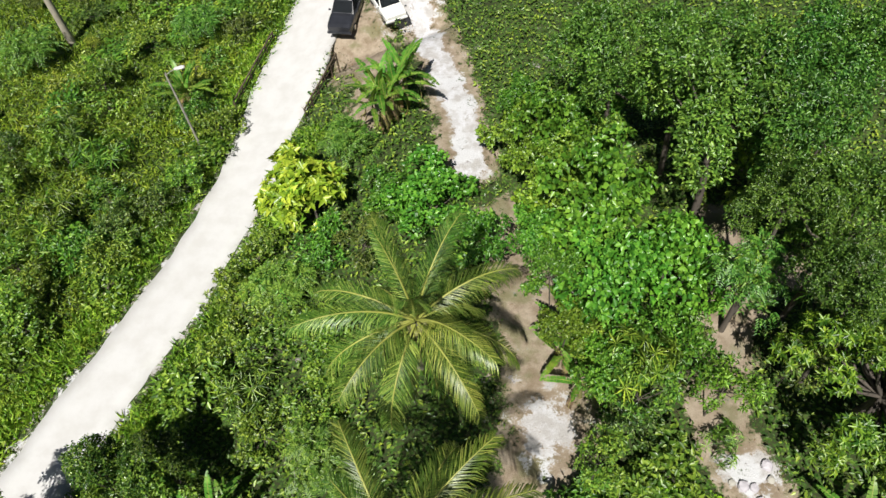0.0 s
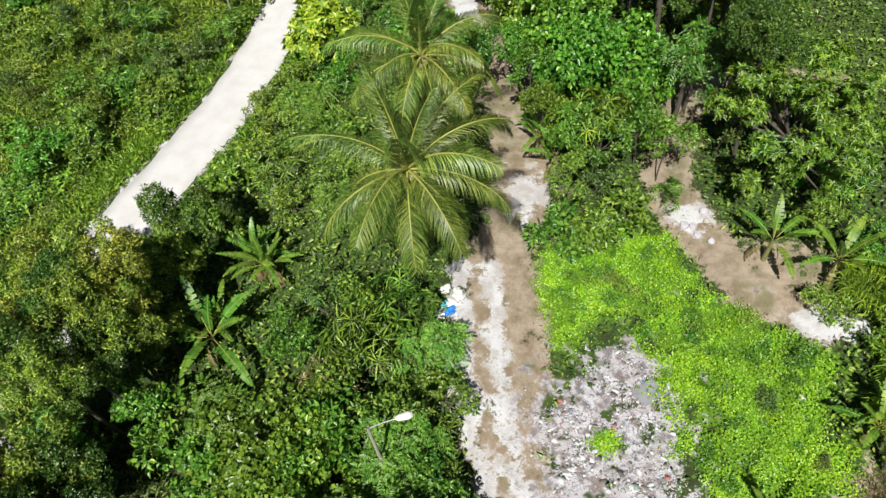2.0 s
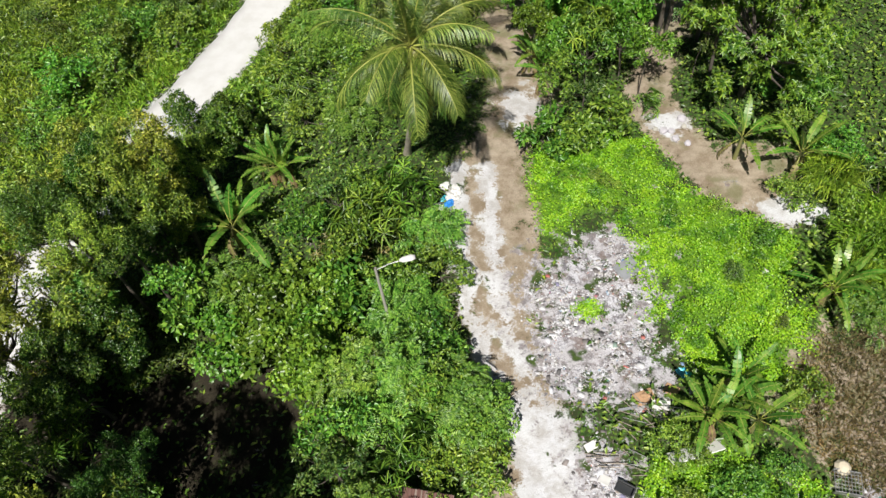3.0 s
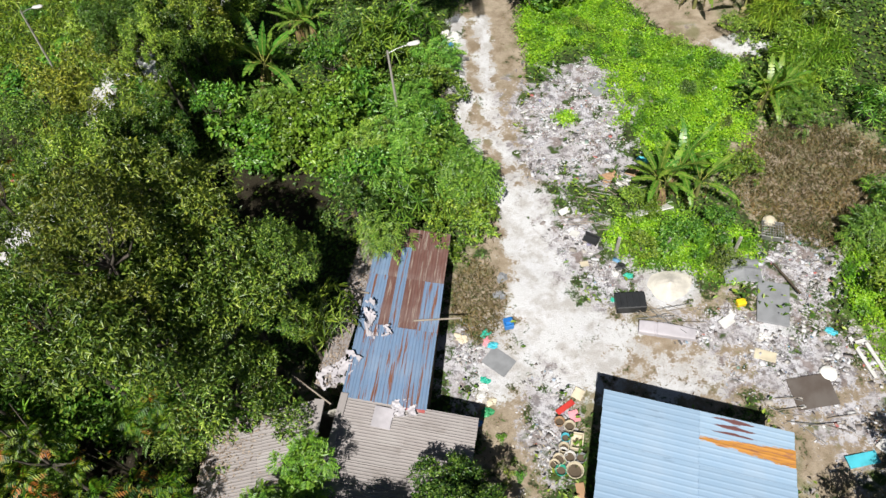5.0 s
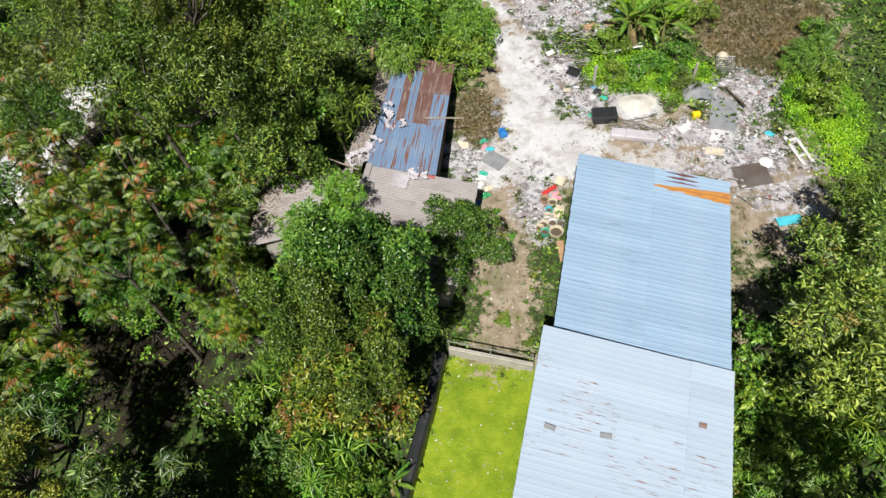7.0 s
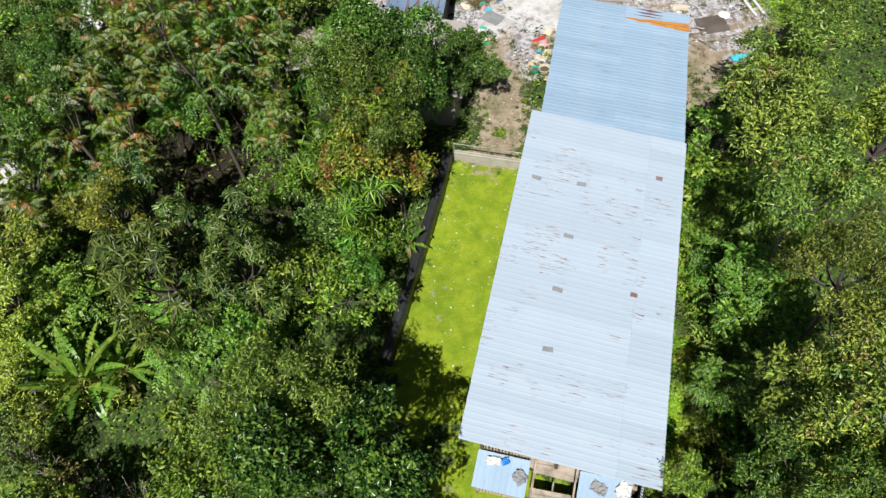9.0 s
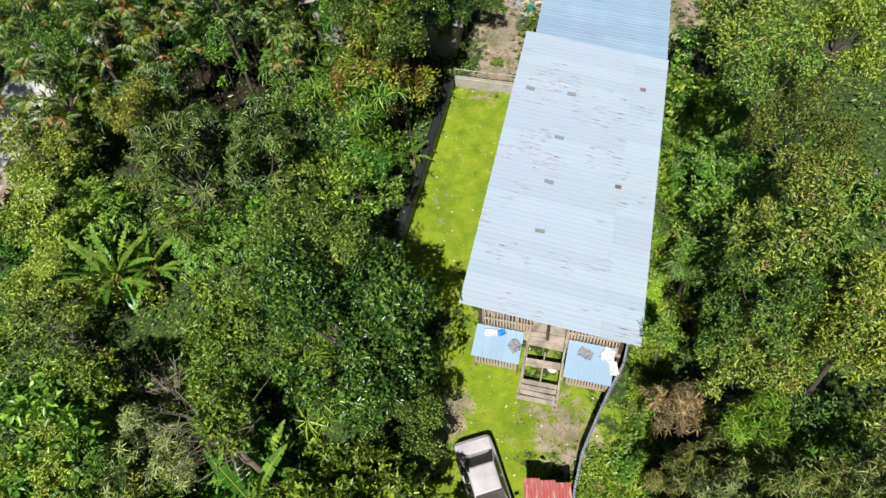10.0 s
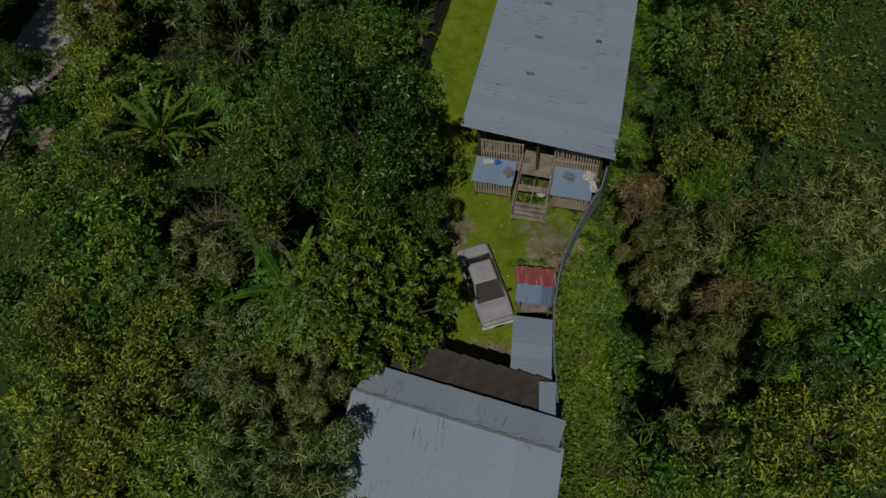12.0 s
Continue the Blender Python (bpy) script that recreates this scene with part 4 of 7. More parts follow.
def draped_bank(line, w, h):
    """A low bank wrapped in black shade netting, sagging between its stakes."""
    ob = thing("netted_bank", Matrix(), "low bank draped in black shade netting", "fence")
    for (x0, y0), (x1, y1) in zip(line[:-1], line[1:]):
        L, ang = math.hypot(x1 - x0, y1 - y0), math.degrees(math.atan2(y1 - y0, x1 - x0))
        bm = loft([(-0.03, w * 0.5, -0.1, h), (L * 0.3, w * 0.45, -0.1, h * 0.93), (L * 0.7, w * 0.47, -0.1, h * 0.95), (L + 0.03, w * 0.5, -0.1, h)], 14, 3.0)
        bm.transform(pose(x0, y0, gz(x0, y0), 0, 0, ang))
        part("net", bm, BLACK, ob)
        part("stake", beam((x0, y0, -0.1), (x0, y0, h + 0.15), 0.05), GREY_WOOD, ob)
    return ob


draped_bank([(-2.1, -28.7), (-2.6, -31.2), (-3.15, -33.5), (-3.7, -35.8), (-4.25, -38.1), (-4.8, -40.4)], 0.62, 0.9)
net_fence("boundary_fence", [(6.3, -44.2), (5.5, -46.7), (4.7, -48.0), (4.0, -49.3), (3.4, -50.5), (3.0, -51.8), (2.7, -53.2), (2.55, -54.8), (2.5, -56.4), (2.5, -58.0), (2.6, -59.6)], 1.25, FENCE_SHEET, "pale grey sheet boundary fence topped with twisted net rope", thick=0.04, top=ROPE)
wall = thing("garden_wall", Matrix(), "low bare concrete block wall with a pipe rail", "wall")
flat_wall(wall, (-1.7, -28.35), (2.0, -29.25), -0.1, 0.62, 0.16, CONCRETE, "block_wall")
part("coping", beam((-1.7, -28.35, 0.65), (2.0, -29.25, 0.65), 0.06, 0.2), CONCRETE, wall)
part("pipe", beam((-1.7, -28.35, 1.25), (2.0, -29.25, 1.25), 0.05), STEEL, wall)
for k in (0, 0.5, 1):
    part("post", beam((-1.7 + 3.7 * k, -28.35 - 0.9 * k, 0), (-1.7 + 3.7 * k, -28.35 - 0.9 * k, 1.27), 0.06), STEEL, wall)

# ---- the old house ----
house = thing("old_house", Matrix(), "patched old house with rusty blue sheets and grey corrugated roofs", "house")
PATCH = random.Random(12)


RUSTY = {(0, 0), (1, 0), (2, 0), (3, 0), (4, 0), (5, 0), (6, 0), (7, 0), (2, 1), (4, 1), (5, 1), (6, 1), (7, 1), (2, 2), (4, 2), (5, 2)}


def house_pick(i, j):
    return RUST_ROOF if (i, j) in RUSTY else OLD_BLUE


lay_roof(house, (-4.75, -10.75, 2.05), (-1.45, -11.25, 1.7), (-5.55, -19.9, 3.35), 8, (0, 0.13, 0.33, 0.62, 1), house_pick, 3, rng=PATCH, loose=0.8)
lay_roof(house, (-5.6, -11.1, 1.9), (-4.7, -11.2, 2.0), (-6.9, -19.0, 2.4), 1, (0, 0.35, 0.7, 1), lambda i, j: FIBRE_ROOF, 7, rng=PATCH)
lay_roof(house, (-5.3, -19.9, 3.35), (-6.3, -25.6, 3.35), (-0.25, -20.6, 2.45), 7, (0, 0.5, 1), lambda i, j: FIBRE_ROOF, 7, 0.03, rng=PATCH, loose=0.7)
lay_roof(house, (-6.5, -20.0, 3.3), (-6.75, -23.4, 3.3), (-10.7, -20.7, 2.85), 4, (0, 0.5, 1), lambda i, j: FIBRE_ROOF, 7, 0.03, rng=PATCH, loose=0.7)
part("ridge_cap", beam((-5.4, -19.8, 3.42), (-6.4, -25.6, 3.42), 0.3, 0.05), FIBRE_ROOF, house)
part("ridge_beam", beam((-6.4, -20.0, 3.32), (-6.7, -23.4, 3.32), 0.4, 0.05), FIBRE_ROOF, house)
flat_wall(house, (-4.7, -11.3), (-1.7, -11.8), 0, 1.6, 0.08, GREY_WOOD)
flat_wall(house, (-1.75, -11.8), (-2.5, -20.0), 0, 1.75, 0.08, DARK_WOOD)
flat_wall(house, (-5.0, -11.4), (-5.6, -19.8), 0, 2.1, 0.08, GREY_WOOD)
flat_wall(house, (-0.7, -20.8), (-1.7, -25.9), 0, 2.3, 0.12, CONCRETE)
flat_wall(house, (-2.4, -20.1), (-0.7, -20.8), 0, 2.3, 0.12, CONCRETE)
flat_wall(house, (-1.7, -25.9), (-6.6, -25.3), 0, 2.6, 0.12, CONCRETE)
flat_wall(house, (-6.6, -25.3), (-6.5, -23.2), -0.4, 2.6, 0.12, CONCRETE)
flat_wall(house, (-6.5, -23.2), (-10.3, -23.5), -0.8, 2.6, 0.12, CONCRETE)
flat_wall(house, (-10.3, -23.5), (-10.2, -21.3), -0.8, 2.6, 0.12, CONCRETE)
flat_wall(house, (-10.2, -21.3), (-5.6, -20.1), -0.4, 2.6, 0.12, CONCRETE)
for a, b, s, mname in (((-4.7, -16.3, 2.98), 8, (0.5, 1.7), "white"), ((-4.0, -16.9, 3.0), 12, (0.45, 0.5), "white"), ((-5.5, -18.6, 3.2), -30, (0.7, 1.3), "white"), ((-6.2, -18.7, 2.6), 25, (1.1, 0.9), "white"), ((-3.1, -20.35, 3.1), 5, (0.9, 0.7), "white")):
    sh = thing("plastic_sheet", pose(*a, 5, 4, b), "torn white plastic sheet thrown on the roof", "sheet", "sheets on the roof")
    rag = bmesh.new()
    bmesh.ops.create_grid(rag, x_segments=26, y_segments=30, size=0.5)
    for v in rag.verts:
        x, y = v.co.x, v.co.y
        v.co.x *= s[0] * (1 + 0.2 * noise.noise((y * 3, b, 0)))
        v.co.y *= s[1] * (1 + 0.2 * noise.noise((x * 3, b, 3)))
        v.co.z += 0.08 + 0.05 * noise.noise((x * 6, y * 6, b))
    torn = [f for f in rag.faces if noise.noise(f.calc_center_median() * 3.0 + Vector((b, 0, 0))) + 0.6 * noise.noise(f.calc_center_median() * 11.0) > 0.1]
    bmesh.ops.delete(rag, geom=torn, context="FACES")
    part("film", rag, OLD_WHITE, sh)
for a, b in (((-6.3, -14.6, 2.7), (-4.9, -14.9, 2.75)), ((-2.9, -16.3, 2.72), (-0.9, -16.0, 2.3)), ((-7.9, -18.6, 2.6), (-5.9, -20.3, 3.55))):
    pl = thing("loose_pole", Matrix(), "thin weathered pole laid across the roof", "pole", "poles on the roof")
    part("pole", beam(a, b, 0.06), GREY_WOOD, pl)

part("roof_edge", box((0.95, 0.3, 0.03), (-2.75, -20.25, 2.93), 0.005, (4, 10, -10)), RED_ROOF, house)
part("roof_patch", box((0.75, 0.85, 0.02), (-3.9, -20.75, 3.2), 0.005, (0, 10, -10)), OLD_WHITE, house)
# ---- the southern house and its lean-tos ----
home = thing("roofed_house", Matrix(), "house with a wide pale blue sheet roof and brown verandah roof", "house")
lay_roof(home, (-5.4, -58.25, 4.0), (2.15, -60.75, 4.0), (-5.0, -57.1, 3.7), 10, (0, 1), lambda i, j: PALE_ROOF, 3, 0.004, loose=0.1)
lay_roof(home, (-5.6, -58.27, 4.01), (2.3, -60.85, 4.01), (-7.3, -66.4, 3.0), 10, (0, 0.5, 1), lambda i, j: PALE_ROOF, 3, 0.006, loose=0.1)
lay_roof(home, (-4.3, -57.15, 3.35), (1.6, -59.1, 3.3), (-3.6, -55.75, 2.9), 8, (0, 1), lambda i, j: BROWN_ROOF, 5, 0.01, loose=0.1)
lay_roof(home, (1.62, -59.2, 3.4), (2.2, -59.4, 3.4), (1.75, -57.6, 3.05), 1, (0, 1), lambda i, j: PALE_ROOF, 3, 0.004)
part("ridge_cap", beam((-5.5, -58.27, 4.035), (2.25, -60.82, 4.035), 0.12, 0.03), GREY_BOARD, home)
flat_wall(home, (-4.7, -58.0), (1.7, -60.0), 0, 3.6, 0.15, OLD_WHITE)
flat_wall(home, (1.7, -60.0), (-0.2, -66.5), 0, 3.2, 0.15, OLD_WHITE)
flat_wall(home, (-4.7, -58.0), (-6.6, -64.6), 0, 3.2, 0.15, OLD_WHITE)
flat_wall(home, (-6.6, -64.6), (-0.2, -66.5), 0, 3.0, 0.15, OLD_WHITE)
posts(home, [(-3.3, -56.2), (-1.4, -56.8), (0.6, -57.5)], 0, 2.95, 0.1, GREY_WOOD)
lean = thing("lean_to", Matrix(), "lean-to with a pale blue sheet roof against the fence", "shed")
lay_roof(lean, (0.85, -54.35, 2.3), (0.55, -57.75, 2.75), (2.4, -54.55, 2.2), 5, (0, 1), lambda i, j: PALE_ROOF, 3, 0.004)
posts(lean, [(0.95, -54.5), (0.7, -57.5), (2.25, -54.7), (2.1, -57.6)], 0, 2.2, 0.08, GREY_WOOD)
part("beam", beam((0.95, -54.5, 2.2), (0.7, -57.5, 2.2), 0.08), GREY_WOOD, lean)
part("beam", beam((2.25, -54.7, 2.15), (2.1, -57.6, 2.15), 0.08), GREY_WOOD, lean)
hut = thing("poultry_shelter", Matrix(), "small shelter roofed with red and blue sheets", "shelter")
lay_roof(hut, (1.0, -51.75, 2.05), (2.75, -52.0, 2.0), (1.0, -52.5, 1.97), 3, (0, 1), lambda i, j: RED_ROOF, 5)
# the third blue sheet takes a darker paint in place of a shadow patch
lay_roof(hut, (1.08, -52.4, 1.94), (2.68, -52.75, 1.9), (0.92, -53.3, 1.84), 3, (0, 1), lambda i, j: (BLUE_ROOF, BLUE_ROOF, OLD_BLUE)[i], 5)
posts(hut, [(1.1, -51.95), (2.6, -52.1), (1.1, -53.4), (2.4, -53.5)], 0, 1.8, 0.08, GREY_WOOD)
flat_wall(hut, (1.1, -51.95), (2.6, -52.1), 0, 1.7, 0.04, GREY_WOOD)
part("shelf", box((1.4, 1.3, 0.05), (1.75, -52.7, 0.7), 0.01), GREY_WOOD, hut)

# ---- vehicles ----
def quad_plate(corners, t=0.012):
    """A thin plate over four corners."""
    bm = bmesh.new()
    vs = [bm.verts.new(c) for c in corners]
    f = bm.faces.new(vs)
    bmesh.ops.solidify(bm, geom=[f], thickness=t)
    return bm


def car(name, m, paint, glass, L, W, H, belt, hood, boot, cab, label, roof_paint=None):
    """A car, nose along +x: body, cabin with roof, panes, bumpers, lamps, mirrors and wheels."""
    ob = thing(name, m, label, "car")
    h = L / 2
    hw = W / 2
    r0, r1, w0, w1 = cab  # rear glass foot and head, windscreen head and foot, along x
    body = loft([(-h, hw * 0.84, 0.42, boot - 0.08), (-h + 0.12, hw * 0.95, 0.3, boot), (r0, hw, 0.26, belt), (0, hw, 0.25, belt), (w1, hw, 0.26, belt), (w1 + 0.35, hw * 0.98, 0.26, hood + 0.03), (h - 0.25, hw * 0.95, 0.3, hood - 0.06), (h, hw * 0.86, 0.42, hood - 0.16)], 20, 5.0)
    part("body", body, paint, ob, shade=False)
    top = hw * (0.70 if roof_paint else 0.74)
    part("cabin", loft([(r0 - 0.02, hw * 0.9, belt - 0.12, belt), (r1, top, belt - 0.12, H - 0.02), ((r1 + w0) / 2, top, belt - 0.12, H), (w0, top, belt - 0.12, H - 0.03), (w1 + 0.02, hw * 0.9, belt - 0.12, belt)], 20, 6.0), roof_paint or paint, ob)
    e = 0.014
    bw, tw = hw * 0.82, top * 0.92
    part("windscreen", quad_plate([(w1 - 0.02 + e, bw, belt + 0.03), (w1 - 0.02 + e, -bw, belt + 0.03), (w0 + 0.06 + e, -tw, H - 0.04), (w0 + 0.06 + e, tw, H - 0.04)][::-1], 0.02), glass, ob)
    part("rear_window", quad_plate([(r0 + 0.04 - e, bw, belt + 0.03), (r0 + 0.04 - e, -bw, belt + 0.03), (r1 - 0.05 - e, -tw, H - 0.05), (r1 - 0.05 - e, tw, H - 0.05)], 0.02), glass, ob)
    midx = (r1 + w0) / 2
    for s in (1, -1):
        yb, yt = s * (hw * 0.905), s * (top + 0.012)
        for x0, x1, x2, x3 in ((r0 + 0.25, midx - 0.05, midx - 0.05, r1 + 0.05), (midx + 0.03, w1 - 0.25, w0 - 0.05, midx + 0.03)):
            c = [(x0, yb, belt + 0.02), (x1, yb, belt + 0.02), (x2, yt, H - 0.1), (x3, yt, H - 0.1)]
            part("side_window", quad_plate(c if s < 0 else c[::-1], 0.015), GLASS, ob)
        part("door_mirror", box((0.1, 0.18, 0.11), (w1 - 0.25, s * (hw + 0.08), belt + 0.06), 0.03), BLACK if paint is OLD_WHITE else paint, ob)
        part("headlight", box((0.06, 0.34, 0.13), (h - 0.035, s * hw * 0.6, hood - 0.26), 0.02), CHROME, ob)
        part("tail_light", box((0.06, 0.3, 0.14), (-h + 0.03, s * hw * 0.6, boot - 0.2), 0.02), PLASTIC["red"], ob)
        for x in (-L * 0.31, L * 0.31):
            wh = new("wheel")
            wh.parent = ob
            wh.matrix_basis = pose(x, s * (hw - 0.1), 0.31, 90, 0, 0)
            part("tyre", lathe([(0.2, -0.09), (0.29, -0.095), (0.31, -0.06), (0.31, 0.06), (0.29, 0.095), (0.2, 0.09)], 20), RUBBER, wh)
            part("rim", lathe([(0.02, -0.1), (0.19, -0.098), (0.2, -0.06), (0.2, 0.06), (0.19, 0.098), (0.02, 0.1)], 16), CHROME, wh)
    part("front_bumper", box((0.14, W * 0.96, 0.16), (h - 0.02, 0, 0.42), 0.04), WHITE if paint is OLD_WHITE else paint, ob)
    part("rear_bumper", box((0.14, W * 0.96, 0.16), (-h + 0.02, 0, 0.44), 0.04), BLACK if paint is OLD_WHITE else paint, ob)
    part("grille", box((0.05, W * 0.45, 0.14), (h - 0.03, 0, hood - 0.26), 0.015), BLACK, ob)
    if roof_paint:
        part("bonnet_seam", box((0.025, W * 0.86, 0.012), (h - 0.16, 0, hood - 0.075), 0.004), BLACK, ob)
        part("boot_lid", box((0.5, W * 0.84, 0.03), (-h + 0.38, 0, boot - 0.005), 0.012), roof_paint, ob)
    part("number_plate", box((0.03, 0.42, 0.11), (h + 0.055, 0, 0.42), 0.004), BLACK, ob)
    return ob


car("sedan", pose(-0.42, -51.75, 0.0, 0, 0, -73.5), OLD_WHITE, WIND, 4.3, 1.66, 1.36, 0.80, 0.80, 0.84, (-1.5, -0.8, 0.2, 1.05), "derelict chalky white boxy sedan parked on the grass", OLD_WHITE)
car("pickup_wagon", pose(-9.2, 43.9, gz(-9.2, 43.9) + 0.02, 0, 0, -100), BLACK_PAINT, GLASS, 4.7, 1.85, 1.75, 1.08, 1.08, 1.1, (-2.1, -1.75, 0.35, 1.0), "glossy black sport utility car parked at the roadside")
car("hatchback", pose(-6.25, 43.6, gz(-6.25, 43.6) + 0.02, 0, 0, -66), WHITE, GLASS, 3.9, 1.7, 1.5, 0.92, 0.92, 0.95, (-1.85, -1.5, 0.2, 0.95), "clean white hatchback parked on the verge")

# ---- poles, bridge and posts ----
def lamp_post(x, y, h, arm, label, lean=(0, 0)):
    z = gz(x, y)
    ob = thing("street_lamp", pose(x, y, z), label, "street lamp", "street lamps")
    tube("pole", [(0, 0, -0.3), (lean[0] * 0.5, lean[1] * 0.5, h * 0.5), (lean[0], lean[1], h)], [0.085, 0.07, 0.055], CONCRETE, ob, 10)
    ax, ay = arm
    tube("arm", [(lean[0], lean[1], h - 0.15), (lean[0] + ax * 0.5, lean[1] + ay * 0.5, h + 0.05), (lean[0] + ax, lean[1] + ay, h + 0.12)], [0.03, 0.025, 0.025], STEEL, ob, 6)
    head = loft([(-0.32, 0.05, -0.05, 0.05), (-0.2, 0.12, -0.06, 0.07), (0.15, 0.15, -0.06, 0.08), (0.3, 0.09, -0.04, 0.05)], 12, 2.6)
    head.transform(pose(lean[0] + ax * 1.2, lean[1] + ay * 1.2, h + 0.13, 0, 0, math.degrees(math.atan2(ay, ax))))
    part("lamp_head", head, PLASTIC["white"], ob, shade=True)
    return ob


lamp_post(-4.15, -3.9, 6.7, (1.05, 0.25), "white-headed street lamp on a slim pole among shrubs")
lamp_post(-18.3, 32.6, 7.0, (0.7, 0.2), "street lamp on a grey pole beside the road", (0.5, -0.8))
lamp_post(-27.8, 5.1, 6.2, (0.9, 0.1), "street lamp on a creeper-hung roadside pole", (0.9, -0.6))
snag = thing("dead_tree", pose(-30.6, 44.2, gz(-30.6, 44.2)), "tall pale bare tree trunk", "tree")
tube("trunk", [(0, 0, -0.4), (0.2, -0.2, 4), (0.3, -0.3, 9)], [0.3, 0.24, 0.16], PALE_BARK, snag, 9)
for a, b in (((-14.9, 43.2), (-16.5, 36.0)), ((-9.6, 39.0), (-11.3, 34.2))):
    ob = thing("bridge_rail", Matrix(), "dark low timber bridge railing", "railing", "bridge railings")
    za, zb = gz(*a), gz(*b)
    part("top_rail", beam((*a, za + 0.8), (*b, zb + 0.8), 0.1), DARK_WOOD, ob)
    part("mid_rail", beam((*a, za + 0.45), (*b, zb + 0.45), 0.08), DARK_WOOD, ob)
    for k in range(6):
        f = k / 5
        x, y, z = a[0] + (b[0] - a[0]) * f, a[1] + (b[1] - a[1]) * f, za + (zb - za) * f
        part("post", beam((x, y, z - 0.9), (x, y, z + 0.86), 0.11), DARK_WOOD, ob)


# ---- litter of dead leaves on the old fibre roof ----
def roof_litter():
    rng = np.random.default_rng(71)
    n = 2600
    u, v = rng.uniform(0, 1, n) ** 0.8, rng.uniform(0, 1, n)
    p = np.array([-6.5, -20.0, 3.36]) + u[:, None] * np.array([-4.2, -0.7, -0.45]) + v[:, None] * np.array([-0.25, -3.3, 0.0])
    p = p[rng.uniform(0, 1, n) < np.clip(1.5 * u - 0.35 - 0.5 * v, 0.03, 1)]
    k = len(p)
    vv, tt = leaves(p, rng.normal(size=(k, 3)) * [1, 1, 0.1], np.tile([0, 0, 1.0], (k, 1)), rng.uniform(0.06, 0.16, k), rng.uniform(0.03, 0.08, k), 0.1, 0.1)
    M = Mat("dead_leaf", 0.9)
    M.color(M.ramp(M.island(), [(0, (0.10, 0.075, 0.055)), (0.5, (0.25, 0.19, 0.145)), (1, (0.42, 0.35, 0.29))]))
    w = rng.uniform(0, 1, (900, 2))
    p2 = np.array([-5.6, -11.1, 2.0]) + w[:, :1] * np.array([-1.3, -7.9, 0.5]) + w[:, 1:] * np.array([0.9, -0.1, 0.1])
    v2, t2 = leaves(p2, rng.normal(size=(900, 3)) * [1, 1, 0.1], np.tile([0, 0, 1.0], (900, 1)), rng.uniform(0.06, 0.15, 900), rng.uniform(0.03, 0.08, 900), 0.1, 0.1)
    vv, tt = stack([(vv, tt), (v2, t2)])
    return tagged(new("dead_leaf_litter", fast_mesh("dead_leaf_litter", vv, tt, M.m)), "dead brown leaves lying on the roof", "leaves", kind="stuff")


roof_litter()

# ---- where the plants stand: x, y, height of the top above the land (0: as grown), spread ----
SPOTS = {}
SPOTS["fine"] = [(-18.2, -20.5, 12, 1.9), (-18.5, -0.9, 10, 2), (-21, -23.8, 11.6, 2.7), (6.8, 26.9, 10.8, 3.3), (9.7, 25.9, 10.3, 3.4), (10.7, 22.5, 11.5, 4.2), (13.6, 25.2, 10, 3.4), (17, 26.3, 10.1, 3.6), (13.6, 20, 11, 3.2), (11.5, 16.9, 10.9, 2.1), (13.2, 16.1, 10.6, 2.8), (13.4, 13.1, 10.4, 2)]
SPOTS["vine"] = [(2.3, 28.2, 4.2, 2.5), (3.8, 26.8, 6.6, 2.7), (3.4, 23.3, 6.2, 2.3), (5.9, 28.2, 6.2, 2.2), (2.5, 26.6, 4.2, 1.6), (3.1, 22.6, 4.2, 1.5), (2.4, 20, 5.5, 1.6), (3, 17.4, 5.4, 1.5), (3.2, 14.7, 5.3, 1.4), (4.5, 17, 5.4, 1.4), (4.7, 12.5, 5.6, 1.6), (2.3, 30.7, 4.2, 1.5), (5.9, 13.6, 5.6, 1.6), (-2.7, 24.2, 0, 3), (-4.9, 25.1, 0, 2), (-0.1, 19.8, 5.5, 1.6), (-10.1, -2.4, 0, 3), (-12, -3.1, 2.8, 2.7), (-7.2, -5.3, 5.1, 2.5), (-7.2, -2.3, 4.2, 2.1), (5.3, 20.4, 8.9, 3.23), (7.9, 17.7, 6.5, 3.13), (5.3, 16.1, 8.1, 2.66)]
SPOTS["rosette"] = [(-9.9, 25.4, 3.6, 2.9)]
SPOTS["broad"] = [(-15.6, 8.8, 6, 2.4), (-16.2, -0.1, 9.2, 1.9), (-17.5, 2.6, 9.6, 1.8), (-13.9, 9.8, 5.5, 1.7), (-17.5, -4.1, 5.7, 2.4), (-17.8, -6.3, 7.5, 2), (-1.1, -24.3, 5.6, 2.2), (-4.7, -29.9, 11.5, 2.9), (-4.1, -30.1, 10.6, 2.2), (-5.9, -30.6, 11, 2.1), (-4.3, -32, 10.9, 2.1), (-4.7, -48, 11.9, 3.6), (-3.5, -50.2, 6.4, 2.1), (-3.6, -27.4, 8.2, 2.1)]
SPOTS["mango"] = [(14.8, 11.3, 8, 4.7)]
SPOTS["dryshrub"] = [(-6.4, 0.7, 2.6, 1.9), (-19.3, -45.5, 2.2, 1.5), (-14.7, -49.7, 2.2, 1.6), (8.5, -48.2, 2.2, 1.6)]
SPOTS["feather"] = [(-3.8, -7.9, 4.6, 1.9), (-1, -7.4, 3.5, 1.5), (-5.4, -7.2, 4.8, 1.6), (-3.8, -3.4, 0, 1.7), (-6.6, -26.2, 7.6, 1.7), (-3.5, -6.6, 5.1, 1.5)]
SPOTS["bamboo"] = [(-8.6, -58.9, 6.3, 3), (-6.8, -61.4, 6.8, 2.5), (-9.6, -60.9, 6.3, 2.5), (-6.9, -58.3, 6.5, 1.8)]
